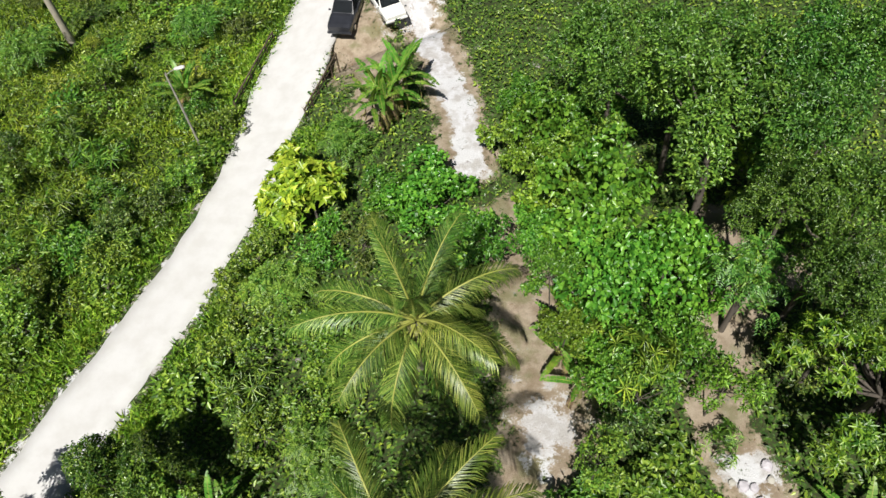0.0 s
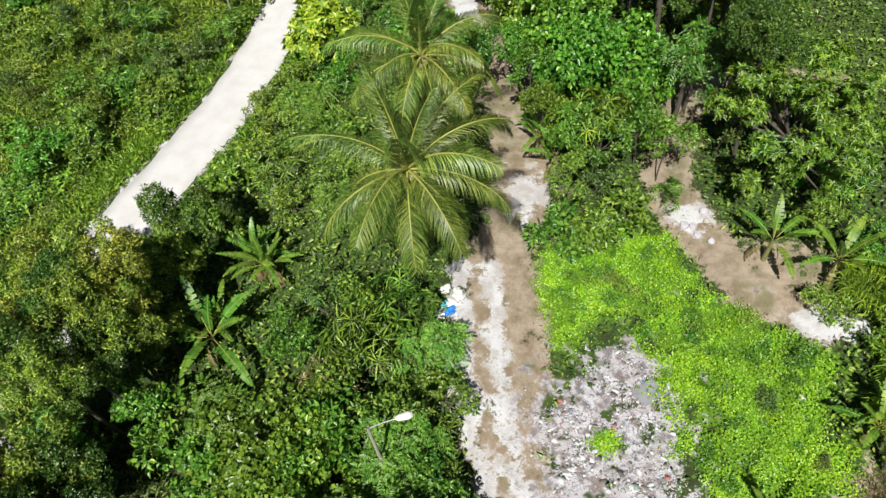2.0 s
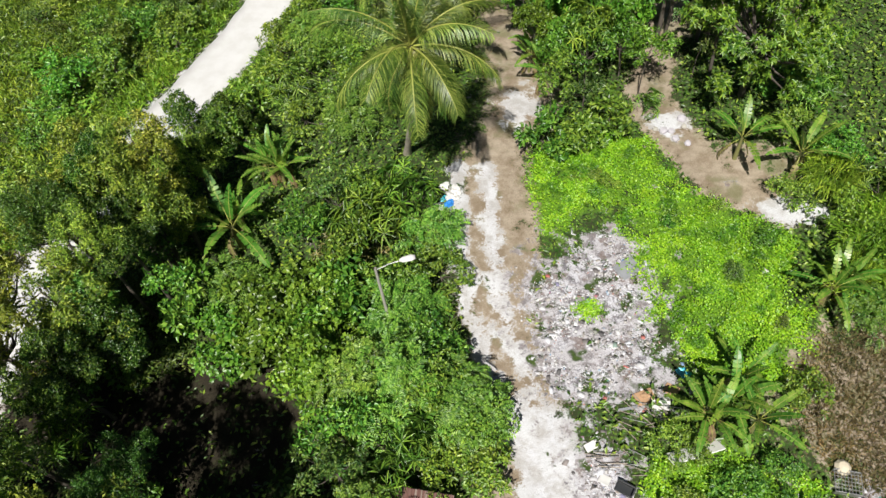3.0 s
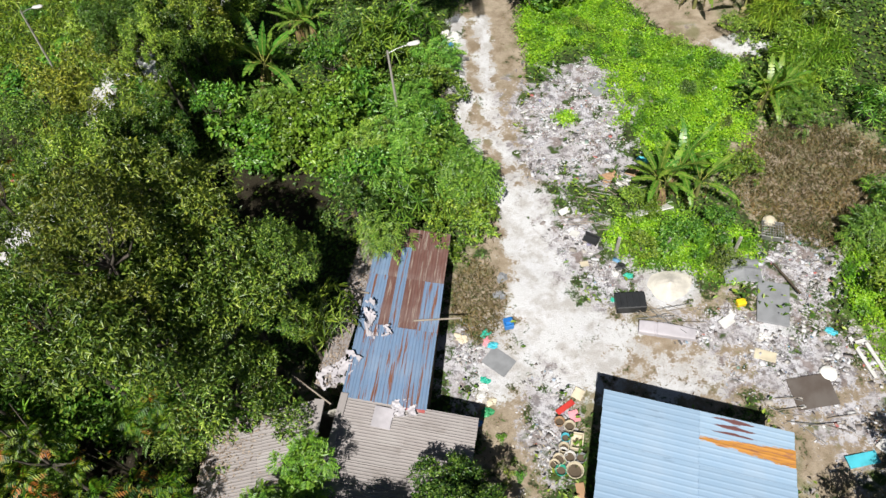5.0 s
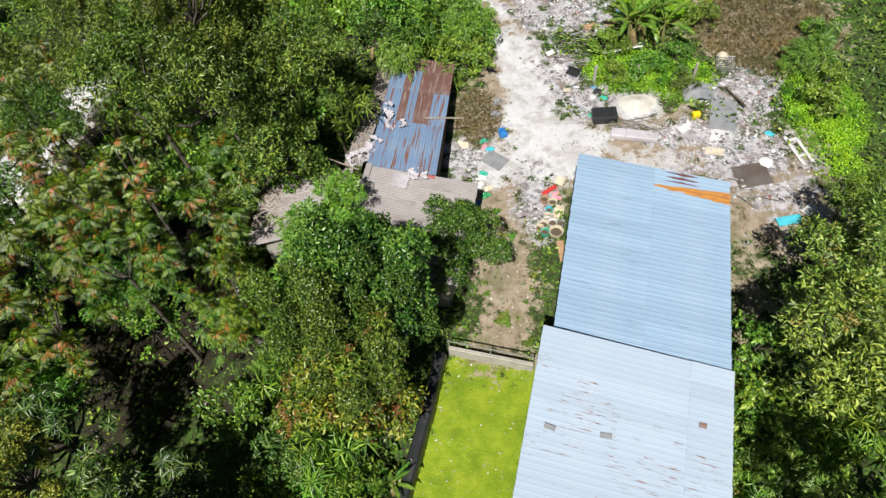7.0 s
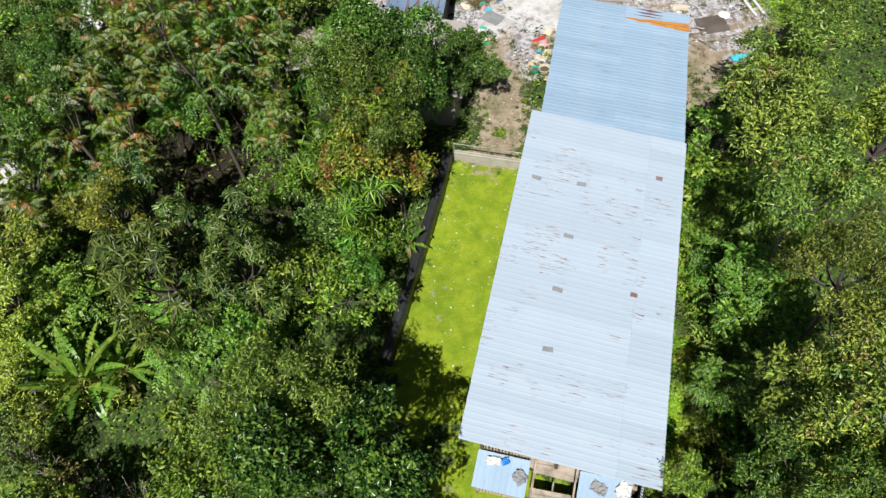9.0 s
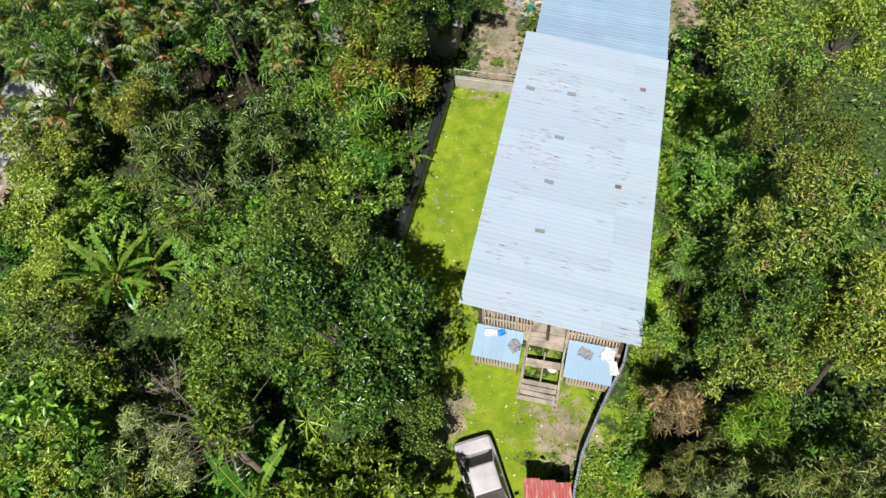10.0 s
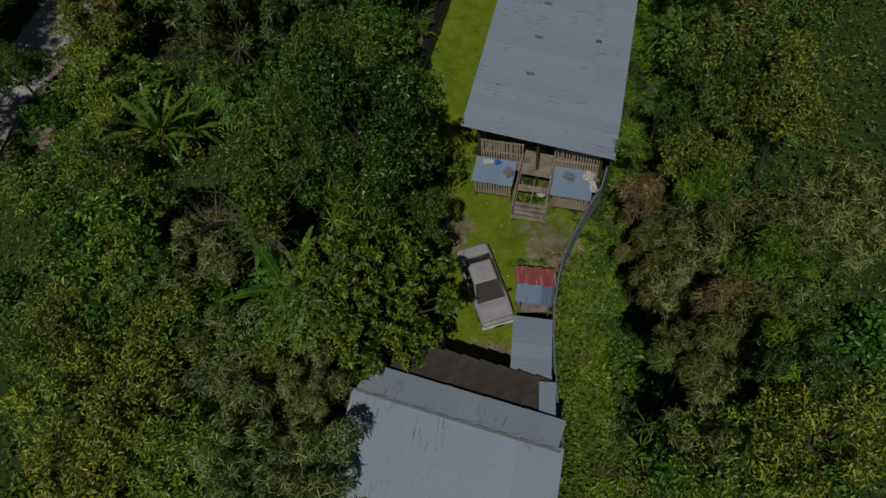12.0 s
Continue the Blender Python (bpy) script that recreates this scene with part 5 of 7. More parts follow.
SPOTS["olive"] = [(-11.8, -18.9, 16.9, 2.5), (-10.8, -16.4, 13.9, 3.1), (-8.9, -17.8, 11.6, 3.6), (-11.9, -19.7, 13.8, 3.7), (-14.1, -19.6, 14.3, 3), (-7.2, -16.9, 10.5, 2.1), (-16.1, -17.7, 14.3, 2.4), (-10, -20.6, 8.8, 3.1), (-5.6, -45.5, 11.3, 2.5), (-8.1, -45.8, 8.9, 2.4), (-18.8, -9.6, 11.2, 2.6), (-17.4, -13, 12, 2.8), (-20.8, -10.4, 10.5, 2.8), (-22.6, -14.5, 10, 2.8)]
SPOTS["east"] = [(15.1, -27.2, 0, 3.2), (12.7, -31.2, 8.8, 3.3), (16.8, -24.1, 0, 2.6), (14.1, -36.2, 11.3, 2.5), (10.9, -39.1, 12, 2.2), (11.7, -41.9, 12.6, 2.2), (9.8, -46, 11.2, 2.5), (11.7, -44.9, 11.3, 2.7), (10.1, -44.3, 11.6, 1.8), (9.1, -48.1, 11.3, 2.3), (9, -49.5, 8.1, 2), (10.7, -48.6, 11.5, 2.2)]
SPOTS["rubber"] = [(-21.4, -18.1, 11.1, 2.2), (-22.3, -21.6, 11.1, 2.4), (-15.5, -15.9, 15.5, 1.4), (-23.8, -28.2, 11.1, 2.6), (-14.2, -23.8, 12.4, 2.2), (-14.1, -27.5, 12, 2.1), (-13.2, -23, 8.9, 2.6), (-10.8, -26.8, 7.9, 2), (-20.4, -25.1, 11.1, 2.5), (-16.6, -24.3, 12.1, 2.2), (-18.2, -28.6, 9.7, 2.6), (-17.7, -21.9, 12, 2), (-17.8, -18.8, 10.8, 2.6), (-19.5, -21.5, 10.4, 2.7), (-21, -28.6, 9.2, 2.6), (-22.9, -31.5, 8.6, 2.6)]
SPOTS["russet"] = [(-4.3, -32.1, 10.1, 2), (-4.9, -32.2, 7.9, 2.5), (-6.1, -32.4, 6.1, 2.2)]
SPOTS["palmate"] = [(-16.3, -33.4, 8.6, 2.4), (-11.9, -36.4, 8.4, 2.9), (-13.3, -38.9, 10.8, 2.6), (-10.2, -38.6, 8.6, 2.4), (8.1, -61.1, 13.4, 1.4)]
SPOTS["rosette2"] = [(-4.8, -54.4, 7.4, 3.9)]
SPOTS["mixed"] = [(11.4, -49.5, 12.1, 2), (-17.6, -50.4, 6.2, 2.6), (-19.6, -52.7, 0, 2.6), (-15, -54, 0, 2.8), (-14.4, -50.8, 0, 2.6), (-18.7, -57.2, 0, 2.8), (-15.3, -57.8, 0, 2.8), (-12, -55.4, 0, 2.6), (-16.7, -60.8, 0, 2.8), (-13.1, -60.7, 0, 2.8), (-19.8, -55.5, 5.8, 2.4), (-8.3, -56.6, 5.4, 2.2), (12.2, -53.6, 10.9, 2.1), (7.2, -61.2, 10.7, 1.9), (8.3, -62.9, 13.4, 2), (7.2, -63.1, 10.7, 2.1), (-15.5, 3.5, 9.7, 1.8), (-15.4, 3.2, 6, 1.9), (-16.1, 1.7, 10, 1.9), (-17, -0.9, 10, 1.6), (-16.1, -35.6, 10.3, 1.8), (-13.8, -14.1, 15, 1.6), (-18.5, -3, 7.2, 2.4), (-24.4, -33, 0, 2.7)]
SPOTS["mixed"] += [(-23.2, -37.4, 0, 2.7), (-21.6, -41.4, 0, 2.4), (-17.6, 5.2, 8.6, 2), (-19.7, 4.3, 8.4, 2.1), (-15.6, 7, 5.6, 1.9), (-19.4, 1.2, 9, 2.2), (-16, 1.8, 9.2, 2), (-20.6, 7.1, 6.5, 1.9), (-20.3, -5.5, 9, 2.3), (-22.5, -2, 8, 2.4), (-23, 4.5, 6, 2.2)]
SPOTS["reed"] = [(6.7, -50, 5.9, 1.4), (7, -52, 6.7, 1.6), (7.2, -54.8, 8.4, 1.5), (6.9, -55.6, 7.5, 1.4), (6.4, -58.8, 10.5, 1.2), (8.3, -51, 7.1, 1.5), (7.1, -58, 11.2, 1.2), (6.7, -54.3, 6.9, 1.3), (6.2, -52.5, 6, 1)]
SPOTS["tallgrass"] = [(17.9, 0.2, 2, 1.3), (16.8, -1.8, 2, 1.2), (19.2, 1.4, 2, 1.3), (17.4, 4.4, 2, 1.2), (-13.6, -55, 2, 1.6), (-9.6, -57.4, 2, 1.6), (-15.6, -47.6, 2, 1.4), (-11.4, -58.6, 2, 1.5), (-17, -51.4, 2, 1.6)]
SPOTS["cane"] = [(8.6, -51.5, 8, 1.6), (9, -53.9, 10.1, 1.7), (7.9, -55.2, 9.5, 1.8), (9, -56.7, 10.7, 1.6), (7.2, -58.9, 12, 1.5), (9.1, -58.4, 11.1, 1.5), (7.8, -53.1, 8.4, 1.6), (10.1, -55.7, 10.7, 1.4), (6.5, -60, 11.3, 1.4), (7.3, -61, 13.1, 1.3)]
SPOTS["fine"] += [(-23.6, -29, 8.5, 2.6), (-25.5, -26, 9, 2.8), (-22, -25.6, 9, 2.4), (-26.5, -38.2, 7.5, 2.2), (-30.2, -40.5, 8, 2.8), (-14.4, -10.6, 6.4, 1.9), (-33.6, -32.6, 11, 3.5), (-33.2, -36.6, 11, 3.4), (-34.2, -29.0, 11, 3.5), (-35.2, -39.5, 10, 3.2)]
SHRUBS = []
THICKET = [(-19.4, 26.8, 2.6, 1.7), (-21.6, 25.2, 2.8, 1.8), (-18.3, 28.4, 2.4, 1.5), (-23.6, 23.6, 2.6, 1.7), (-21.0, 22.8, 2.4, 1.6), (-25.0, 26.2, 2.8, 1.8), (-22.8, 27.6, 2.0, 1.4), (-24.6, 20.6, 2.4, 1.6), (-20.2, 24.2, 2.2, 1.4), (-27.0, 33.5, 2.8, 1.8), (-16.9, 33.6, 2.4, 1.6), (-18.6, 34.8, 2.6, 1.6), (-26.5, 22.6, 2.8, 1.8)]
SHRUBS.append([(17.2, 1.6, 0, 1.6), (18.6, -1.2, 0, 1.5), (17, -3.4, 0, 1.3), (19.6, 3.4, 0, 1.6), (18.4, 6.2, 0, 1.6), (16.2, 8.2, 0, 1.3), (20.4, -3.6, 0, 1.5), (19, -12.6, 0, 1.2), (10.5, -31.4, 2.9, 1.6), (11.4, -33.8, 2.8, 1.8), (10.4, -35.6, 0, 1.5), (10.4, -39.4, 6.2, 1.5), (10.6, -38.8, 0, 1.6), (9.9, -43.8, 6.8, 1.3), (8.6, -42.8, 4.1, 1.1), (12.5, -33.6, 4.3, 1.5)])
SHRUBS.append([(-20.7, 44.2, 0, 1.8), (-17.3, 43.9, 0, 1.6), (-32.3, 41.8, 3.2, 2), (-24.1, 42.6, 0, 1.8), (-26.1, 38.3, 3.1, 1.6), (-26.7, 31.3, 2.8, 1.8), (-23.6, 30.7, 0, 2), (-7.6, 29.7, 0, 1.6), (-30.4, 29.2, 0, 2.2), (-25.6, 24, 0, 2), (-12.5, 22.5, 0, 1.7), (-8.8, 22.3, 0, 1.8), (-1.1, 22.2, 0, 1.6), (-6.3, 22.1, 0, 1.8)])
SHRUBS.append([(-10.4, 19.8, 0, 1.8), (-12.9, 19.6, 0, 1.8), (-24.5, 18.7, 0, 2), (-26.8, 17.4, 0, 2.4), (-8.2, 16.6, 0, 1.9), (-10.8, 16.5, 0, 1.8), (-13.5, 16.3, 0, 1.7), (7.1, 13.8, 5.5, 1.6), (5.7, 12.2, 6.3, 1.5), (8.1, 13.1, 5.2, 1.9), (-14.5, 14.2, 0, 1.8), (-11.5, 13.9, 0, 1.8), (9.2, 11.9, 5, 1.5), (6, 11.2, 6, 1.5), (-7.8, 13.3, 0, 1.8), (-13.7, 9.8, 5.4, 1.7)])
SHRUBS.append([(3.7, 8.5, 6.5, 1.2), (-10.3, 11.7, 0, 1.6), (18.2, 11, 0, 1.6), (9.3, 10.5, 0, 1), (-7.1, 10.2, 0, 1.7), (7, 9.3, 0, 1.6), (5.4, 8.2, 0, 1.4), (-7.3, 4.1, 3.5, 1.9), (-5.8, 3.9, 3.5, 1.8), (-3.8, 3.6, 3.5, 1.6), (-8.7, 2.1, 4.1, 1.7), (15.5, 3.6, 0, 1.2), (-5.1, 1.4, 4.1, 2), (-2.5, 1.4, 2.3, 1.6), (-6.7, -0.1, 4.6, 1.9), (-3, 0.2, 0, 1.4), (-12.5, -0.8, 3.2, 1.8), (-13.8, -1.5, 4.2, 1.7), (-2, -0.6, 0, 1.6), (-4.6, -1.7, 4, 1.9), (-6.4, -2.4, 4.3, 1.7)])
SHRUBS.append([(-7.4, -3.3, 4.3, 1.8), (-2.2, -2.9, 0, 1.5), (-3.2, -4.8, 3.8, 1.5), (-2.2, -5, 3.6, 1.8), (-4.6, -6.5, 4.8, 1.5), (-2.1, -7, 4.7, 1.5), (-6, -9.1, 5.9, 1.7), (-0.7, -7.7, 3.3, 1.6), (13.1, -7, 0, 1.2), (0.1, -8.4, 3.2, 1.2), (-5.9, -10.5, 5.5, 1.6), (-3.7, -9.5, 4.1, 1.7), (-2.3, -8.9, 2.8, 1.5), (-0.4, -9.2, 2.3, 1.4), (7.4, -8.8, 0, 1.1), (8.3, -8.9, 0, 1), (19.8, -9.1, 0, 1.4), (-0.8, -9.7, 0, 1.6), (-4.3, -12, 4.1, 1.2)])
SHRUBS.append([(11.2, -10.2, 0, 1.1), (-1.8, -11.3, 2.2, 1.2), (18.2, -10.9, 0, 1.4), (9.3, -11.2, 0, 1.2), (7.6, -11.5, 0, 0.9), (11.3, -12.4, 0, 1), (18.2, -14.4, 0, 1.2), (-7.7, -28.5, 6.6, 1.5), (10.8, -29.5, 4.3, 1.1), (-8.1, -29.8, 4.9, 1.7), (-10.3, -31.6, 5, 1.7), (10.4, -31.9, 2.8, 1.2), (-5.4, -34.5, 6.1, 1.7), (-8, -33.5, 4, 1.7), (-24.3, -32.9, 0, 2.2), (-5.8, -34.9, 3.5, 1.8), (-8.4, -37.6, 5.2, 1.9), (-4.9, -38.9, 6.5, 1), (-5.8, -39.1, 6.7, 1.7), (-21.4, -37, 0, 2.2), (-25.6, -37.7, 0, 2.2), (-9.8, -41.5, 6.8, 1.7), (-21.4, -39.8, 3.6, 2)])
SHRUBS.append([(-11.3, -44.9, 7.2, 1.9), (-20.2, -44.5, 6.4, 1.8), (-11.6, -46.6, 7, 1.7), (6.8, -46.9, 5.2, 0.9), (-17.3, -47.4, 6.6, 1.8), (-10.4, -49.6, 6.9, 1.7), (-18.1, -49.4, 7, 2), (-16.2, -51.7, 5.5, 1.9), (-19, -51.6, 5.3, 2.1), (-13.1, -52.6, 4.8, 1.7), (-7.8, -54.5, 7, 1.7), (-17.3, -53.9, 5.3, 2.1), (-14.6, -54.4, 5, 2.1), (-11.9, -54.5, 4.6, 1.9), (-8.9, -55.5, 5.2, 1.7)])
BANANAS = [(-19.5, 36, 1), (-5, 32.7, 1.2), (-5.6, 31.8, 1), (3.5, 15.9, 0.9), (4, 13.1, 0.9), (-12, 7.9, 0.9), (-13.1, 3.2, 1.45), (13.4, 6.6, 1.05), (16, 5.3, 1.1), (3.1, 14.7, 0.8), (9.9, -7.4, 1.0), (10.8, -8.3, 0.95), (9.2, -8.2, 0.9), (15.4, -2.4, 0.9), (16, -1.6, 0.8), (-6.3, -8.4, 0.7), (-9.2, -30.1, 0.9), (-14.5, -38.3, 0.9), (-8.9, -27.8, 0.8), (-3.9, -34.4, 0.5), (-11, -48.4, 1), (-9.5, -52.6, 1.45), (-9.3, -51.0, 1.1), (-10.9, 7.5, 0.9), (-13.5, 4.5, 0.9), (10.5, -6.4, 0.9)]

# ---- plants ----
RNG = random.Random(11)


def palm(seed, height, lean, fronds, span):
    """A coconut palm: ringed leaning trunk, and arching fronds, each with its rachis and two rows of drooping leaflets."""
    rng = random.Random(seed)
    nr = np.random.default_rng(seed)
    ob = thing("coconut_palm", Matrix(), "tall coconut palm with a full crown of arching green fronds", "palm tree")
    t = np.linspace(0, 1, 14)
    pts = np.stack([lean[0] * (1 - t) ** 1.2, lean[1] * (1 - t) ** 1.2, t * height - 0.3 * (1 - t)], -1)
    rad = 0.17 - 0.06 * t + 0.10 * np.exp(-t * 18)
    tube("trunk", pts, rad, PALE_BARK, ob, 10)
    top = np.array([0, 0, height])
    for k in range(fronds):
        a = k * 2.399963 + rng.uniform(-0.2, 0.2)
        age = k / fronds
        rise = math.radians((86 if k < 3 else 78) - 112 * age + rng.uniform(-6, 6))
        L = span * (0.78 + 0.28 * math.sin(math.pi * min(1, 0.25 + age * 0.8))) * rng.uniform(0.92, 1.08)
        n = 26
        s = np.linspace(0, 1, n)
        bend = rise - (0.35 if k < 3 else 1.1 + 0.8 * age) * s**1.3
        seg = np.stack([np.cos(bend) * math.cos(a), np.cos(bend) * math.sin(a), np.sin(bend)], -1) * L / n
        path = top + np.cumsum(seg, 0)
        rv, rt = tube_arrays(path, np.linspace(0.05, 0.008, n), 5)
        fr = new("frond", fast_mesh("rachis", rv, rt, RACHIS))
        fr.parent = ob
        m = 112
        u = np.repeat(np.linspace(0.12, 1.0, m), 2)
        side = np.tile([1.0, -1.0], m)
        idx = u * (n - 1)
        i0 = np.clip(idx.astype(int), 0, n - 2)
        f = (idx - i0)[:, None]
        base = path[i0] * (1 - f) + path[i0 + 1] * f
        way = unit(path[i0 + 1] - path[i0])
        lat = unit(np.cross(way, np.array([0, 0, 1.0])))
        nor = np.cross(lat, way)
        tw = rng.uniform(-0.35, 0.35)
        out = lat * side[:, None] * 0.75 + way * (0.55 + 0.5 * u[:, None]) - nor * 0.25 + nor * (0.15 + tw * side[:, None]) + nr.normal(size=(len(u), 3)) * 0.09
        ll = 1.15 * np.sin(np.pi * np.clip(0.12 + u * 0.83, 0, 1)) ** 0.6 + 0.12
        ll *= nr.uniform(0.85, 1.1, len(u)) * span / 4.6
        # each leaflet: a folded blade in two joints that hangs towards its tip
        d1 = unit(out)
        upv = unit(nor + lat * side[:, None] * 0.3)
        p1 = base + d1 * ll[:, None] * 0.5
        d2 = unit(d1 + np.array([0, 0, -2.0]) * (0.5 + nr.uniform(0, 1, (len(u), 1))))
        p2 = p1 + d2 * ll[:, None] * 0.5
        wv = unit(np.cross(d1, upv)) * 0.012
        V = np.stack([base - wv * 0.6, base + wv * 0.6, p1 + wv, p1 - wv, p2], 1).reshape(-1, 3)
        j = np.arange(len(u))[:, None] * 5
        T = np.concatenate([j + np.array([[0, 1, 2]]), j + np.array([[0, 2, 3]]), j + np.array([[3, 2, 4]])])
        lf = new("leaflet_blade", fast_mesh("leaflet_blade", V, T, FOL["palm"]))
        lf.parent = fr
    for k in range(9):
        # old fronds hanging against the trunk
        a = k * 0.7 + 0.2
        n = 16
        s = np.linspace(0, 1, n)
        bend = radians(-38 - rng.uniform(0, 25)) - 0.75 * s
        seg = np.stack([np.cos(bend) * math.cos(a), np.cos(bend) * math.sin(a), np.sin(bend)], -1) * span * 0.75 / n
        path = top + np.cumsum(seg, 0)
        rv, rt = tube_arrays(path, np.linspace(0.045, 0.008, n), 5)
        fr = new("frond", fast_mesh("rachis", rv, rt, RACHIS))
        fr.parent = ob
        i0 = np.repeat(np.arange(2, n), 8)
        side = np.tile([1.0, -1.0], len(i0) // 2)
        base = path[i0] + nr.normal(size=(len(i0), 3)) * 0.08
        out = np.cross(path[i0] - path[i0 - 1], [0, 0, 1.0])
        out = unit(out) * side[:, None] * 0.5 + unit(path[i0] - path[i0 - 1]) * 0.6 + [0, 0, -0.5]
        v, t_ = leaves(base, out + nr.normal(size=out.shape) * 0.12, np.tile([0, 0, 1.0], (len(i0), 1)), nr.uniform(0.55, 0.85, len(i0)), 0.045, 0.15, 0.2)
        lf = new("leaflet_blade", fast_mesh("leaflet_blade", v, t_, FOL["palm"] if k % 3 else FOL["dryshrub"]))
        lf.parent = fr
    nut = lathe([(0.02, 0), (0.1, 0.05), (0.13, 0.14), (0.1, 0.24), (0.02, 0.29)], 8)
    me = bpy.data.meshes.new("coconut")
    nut.to_mesh(me)
    nut.free()
    me.materials.append(STEM)
    for k in range(7):
        a = k * 0.9
        child("coconut", me, ob, pose(0.26 * math.cos(a), 0.26 * math.sin(a), height - 0.35 - 0.1 * (k % 3)))
    return ob


def banana(seed, height, blades, size, stems=1, name="banana_plant", label="banana plant with broad torn green leaves", slim=0.076):
    """Banana stems of rolled sheaths with long arching blades, torn along their veins, each with a pale midrib."""
    rng = random.Random(seed)
    nr = np.random.default_rng(seed)
    ob = thing(name, Matrix(), label, "banana plant")
    for s_i in range(stems):
        ox, oy = (0, 0) if s_i == 0 else (rng.uniform(-0.9, 0.9), rng.uniform(-0.9, 0.9))
        hh = height * rng.uniform(0.75, 1.05)
        tube("stem", [(ox, oy, -0.2), (ox * 1.05, oy * 1.05, hh * 0.5), (ox * 1.1, oy * 1.1, hh)], [0.13, 0.1, 0.06], STEM, ob, 8)
        for k in range(blades):
            a = k * 2.4 + rng.uniform(-0.3, 0.3) + s_i
            dead = k >= blades - 2
            age = k / blades
            rise = radians(80 - 74 * age + rng.uniform(-8, 8) - (55 if dead else 0))
            L = size * rng.uniform(0.8, 1.1) * (0.75 if k == 0 else 1.0)
            n = 13
            s = np.linspace(0, 1, n)
            bend = rise - (0.35 + 1.25 * age) * s**1.4
            seg = np.stack([np.cos(bend) * math.cos(a), np.cos(bend) * math.sin(a), np.sin(bend)], -1) * L / n
            path = np.array([ox * 1.1, oy * 1.1, hh * 0.96]) + np.cumsum(seg, 0)
            way = unit(np.gradient(path, axis=0))
            lat = unit(np.cross(way, np.array([0, 0, 1.0])))
            nor = np.cross(lat, way)
            W = size * slim * np.sin(np.pi * np.clip(s * 0.86 + 0.02, 0, 1)) ** 0.55 * (s > 0.16) * np.sqrt(np.clip(1.02 - s**4, 0, 1))
            V, T = [], []
            for sd in (1, -1):
                for i in range(2, n - 1):
                    # one strip of blade between two veins, with now and then a tear
                    tear = 0.05 + (rng.uniform(0.2, 0.55) if rng.random() < 0.5 else 0.0)
                    hang = -0.18 - 0.35 * rng.random() * age
                    b0, b1 = path[i], path[i + 1]
                    o0 = b0 + lat[i] * sd * W[i] + nor[i] * W[i] * (0.25 + hang) + way[i] * 0.05
                    o1 = b1 + lat[i + 1] * sd * W[i + 1] + nor[i + 1] * W[i + 1] * (0.25 + hang) + way[i] * 0.05
                    o1 = o1 + (o0 - o1) * tear
                    b = len(V)
                    V += [b0, b1, o1, o0]
                    T += [(b, b + 1, b + 2), (b, b + 2, b + 3)]
            bl = new("leaf", fast_mesh("leaf", np.array(V), np.array(T), FOL["deadblade" if dead else "banana"]))
            bl.parent = ob
            rv, rt = tube_arrays(path, np.linspace(0.022, 0.006, n), 4)
            mr = new("midrib", fast_mesh("midrib", rv, rt, RACHIS))
            mr.parent = bl
    return ob


def shrub_kind(name, seed, r, h, clumps, per, L, W, leaf, label, category="shrub", lobes=9, spread=0.9, droop=0.2):
    return tree_kind(name, seed, r, h, 0.0, clumps, per, L, W, leaf, BARK, label, category, lobes, spread, droop, 0.05, 0.24)


def feather_kind(name, seed, r, h, clear, twigs, leaf, label, category="tree", blade=0.11):
    """A small-leaved tree whose twigs each carry two rows of leaflets, like a feather."""
    rng = np.random.default_rng(seed)
    ob = tree_kind(name, seed, r, h, clear, 40, 10, 0.2, 0.08, leaf, BARK, label, category, 12)
    p, d, lc, ls = lumpy_points(rng, twigs, r, h, 12, 0.6)
    m, V = 12, []
    way = unit(d * [1, 1, 0.5] + rng.normal(size=d.shape) * 0.45)
    L = rng.uniform(0.5, 0.9, twigs) * r / 2.4
    s = np.repeat(np.linspace(0.15, 1, m // 2), 2)
    side = np.tile([1.0, -1.0], m // 2)
    base = p[:, None, :] + way[:, None, :] * (L[:, None] * s)[..., None] - np.array([0, 0, 1.0]) * (L[:, None] * s**2 * 0.45)[..., None]
    lat = unit(np.cross(way, np.array([0, 0, 1.0])))
    out = lat[:, None, :] * side[None, :, None] + way[:, None, :] * 0.55
    n = twigs * m
    v, t = leaves(base.reshape(n, 3) + [0, 0, clear], out.reshape(n, 3), np.tile([0.0, 0, 1.0], (n, 1)) + rng.normal(size=(n, 3)) * 0.2, np.repeat(L * 0.36, m), np.repeat(L * blade, m), 0.15, 0.3)
    child("spray", fast_mesh("spray", v, t, leaf), ob)
    return ob


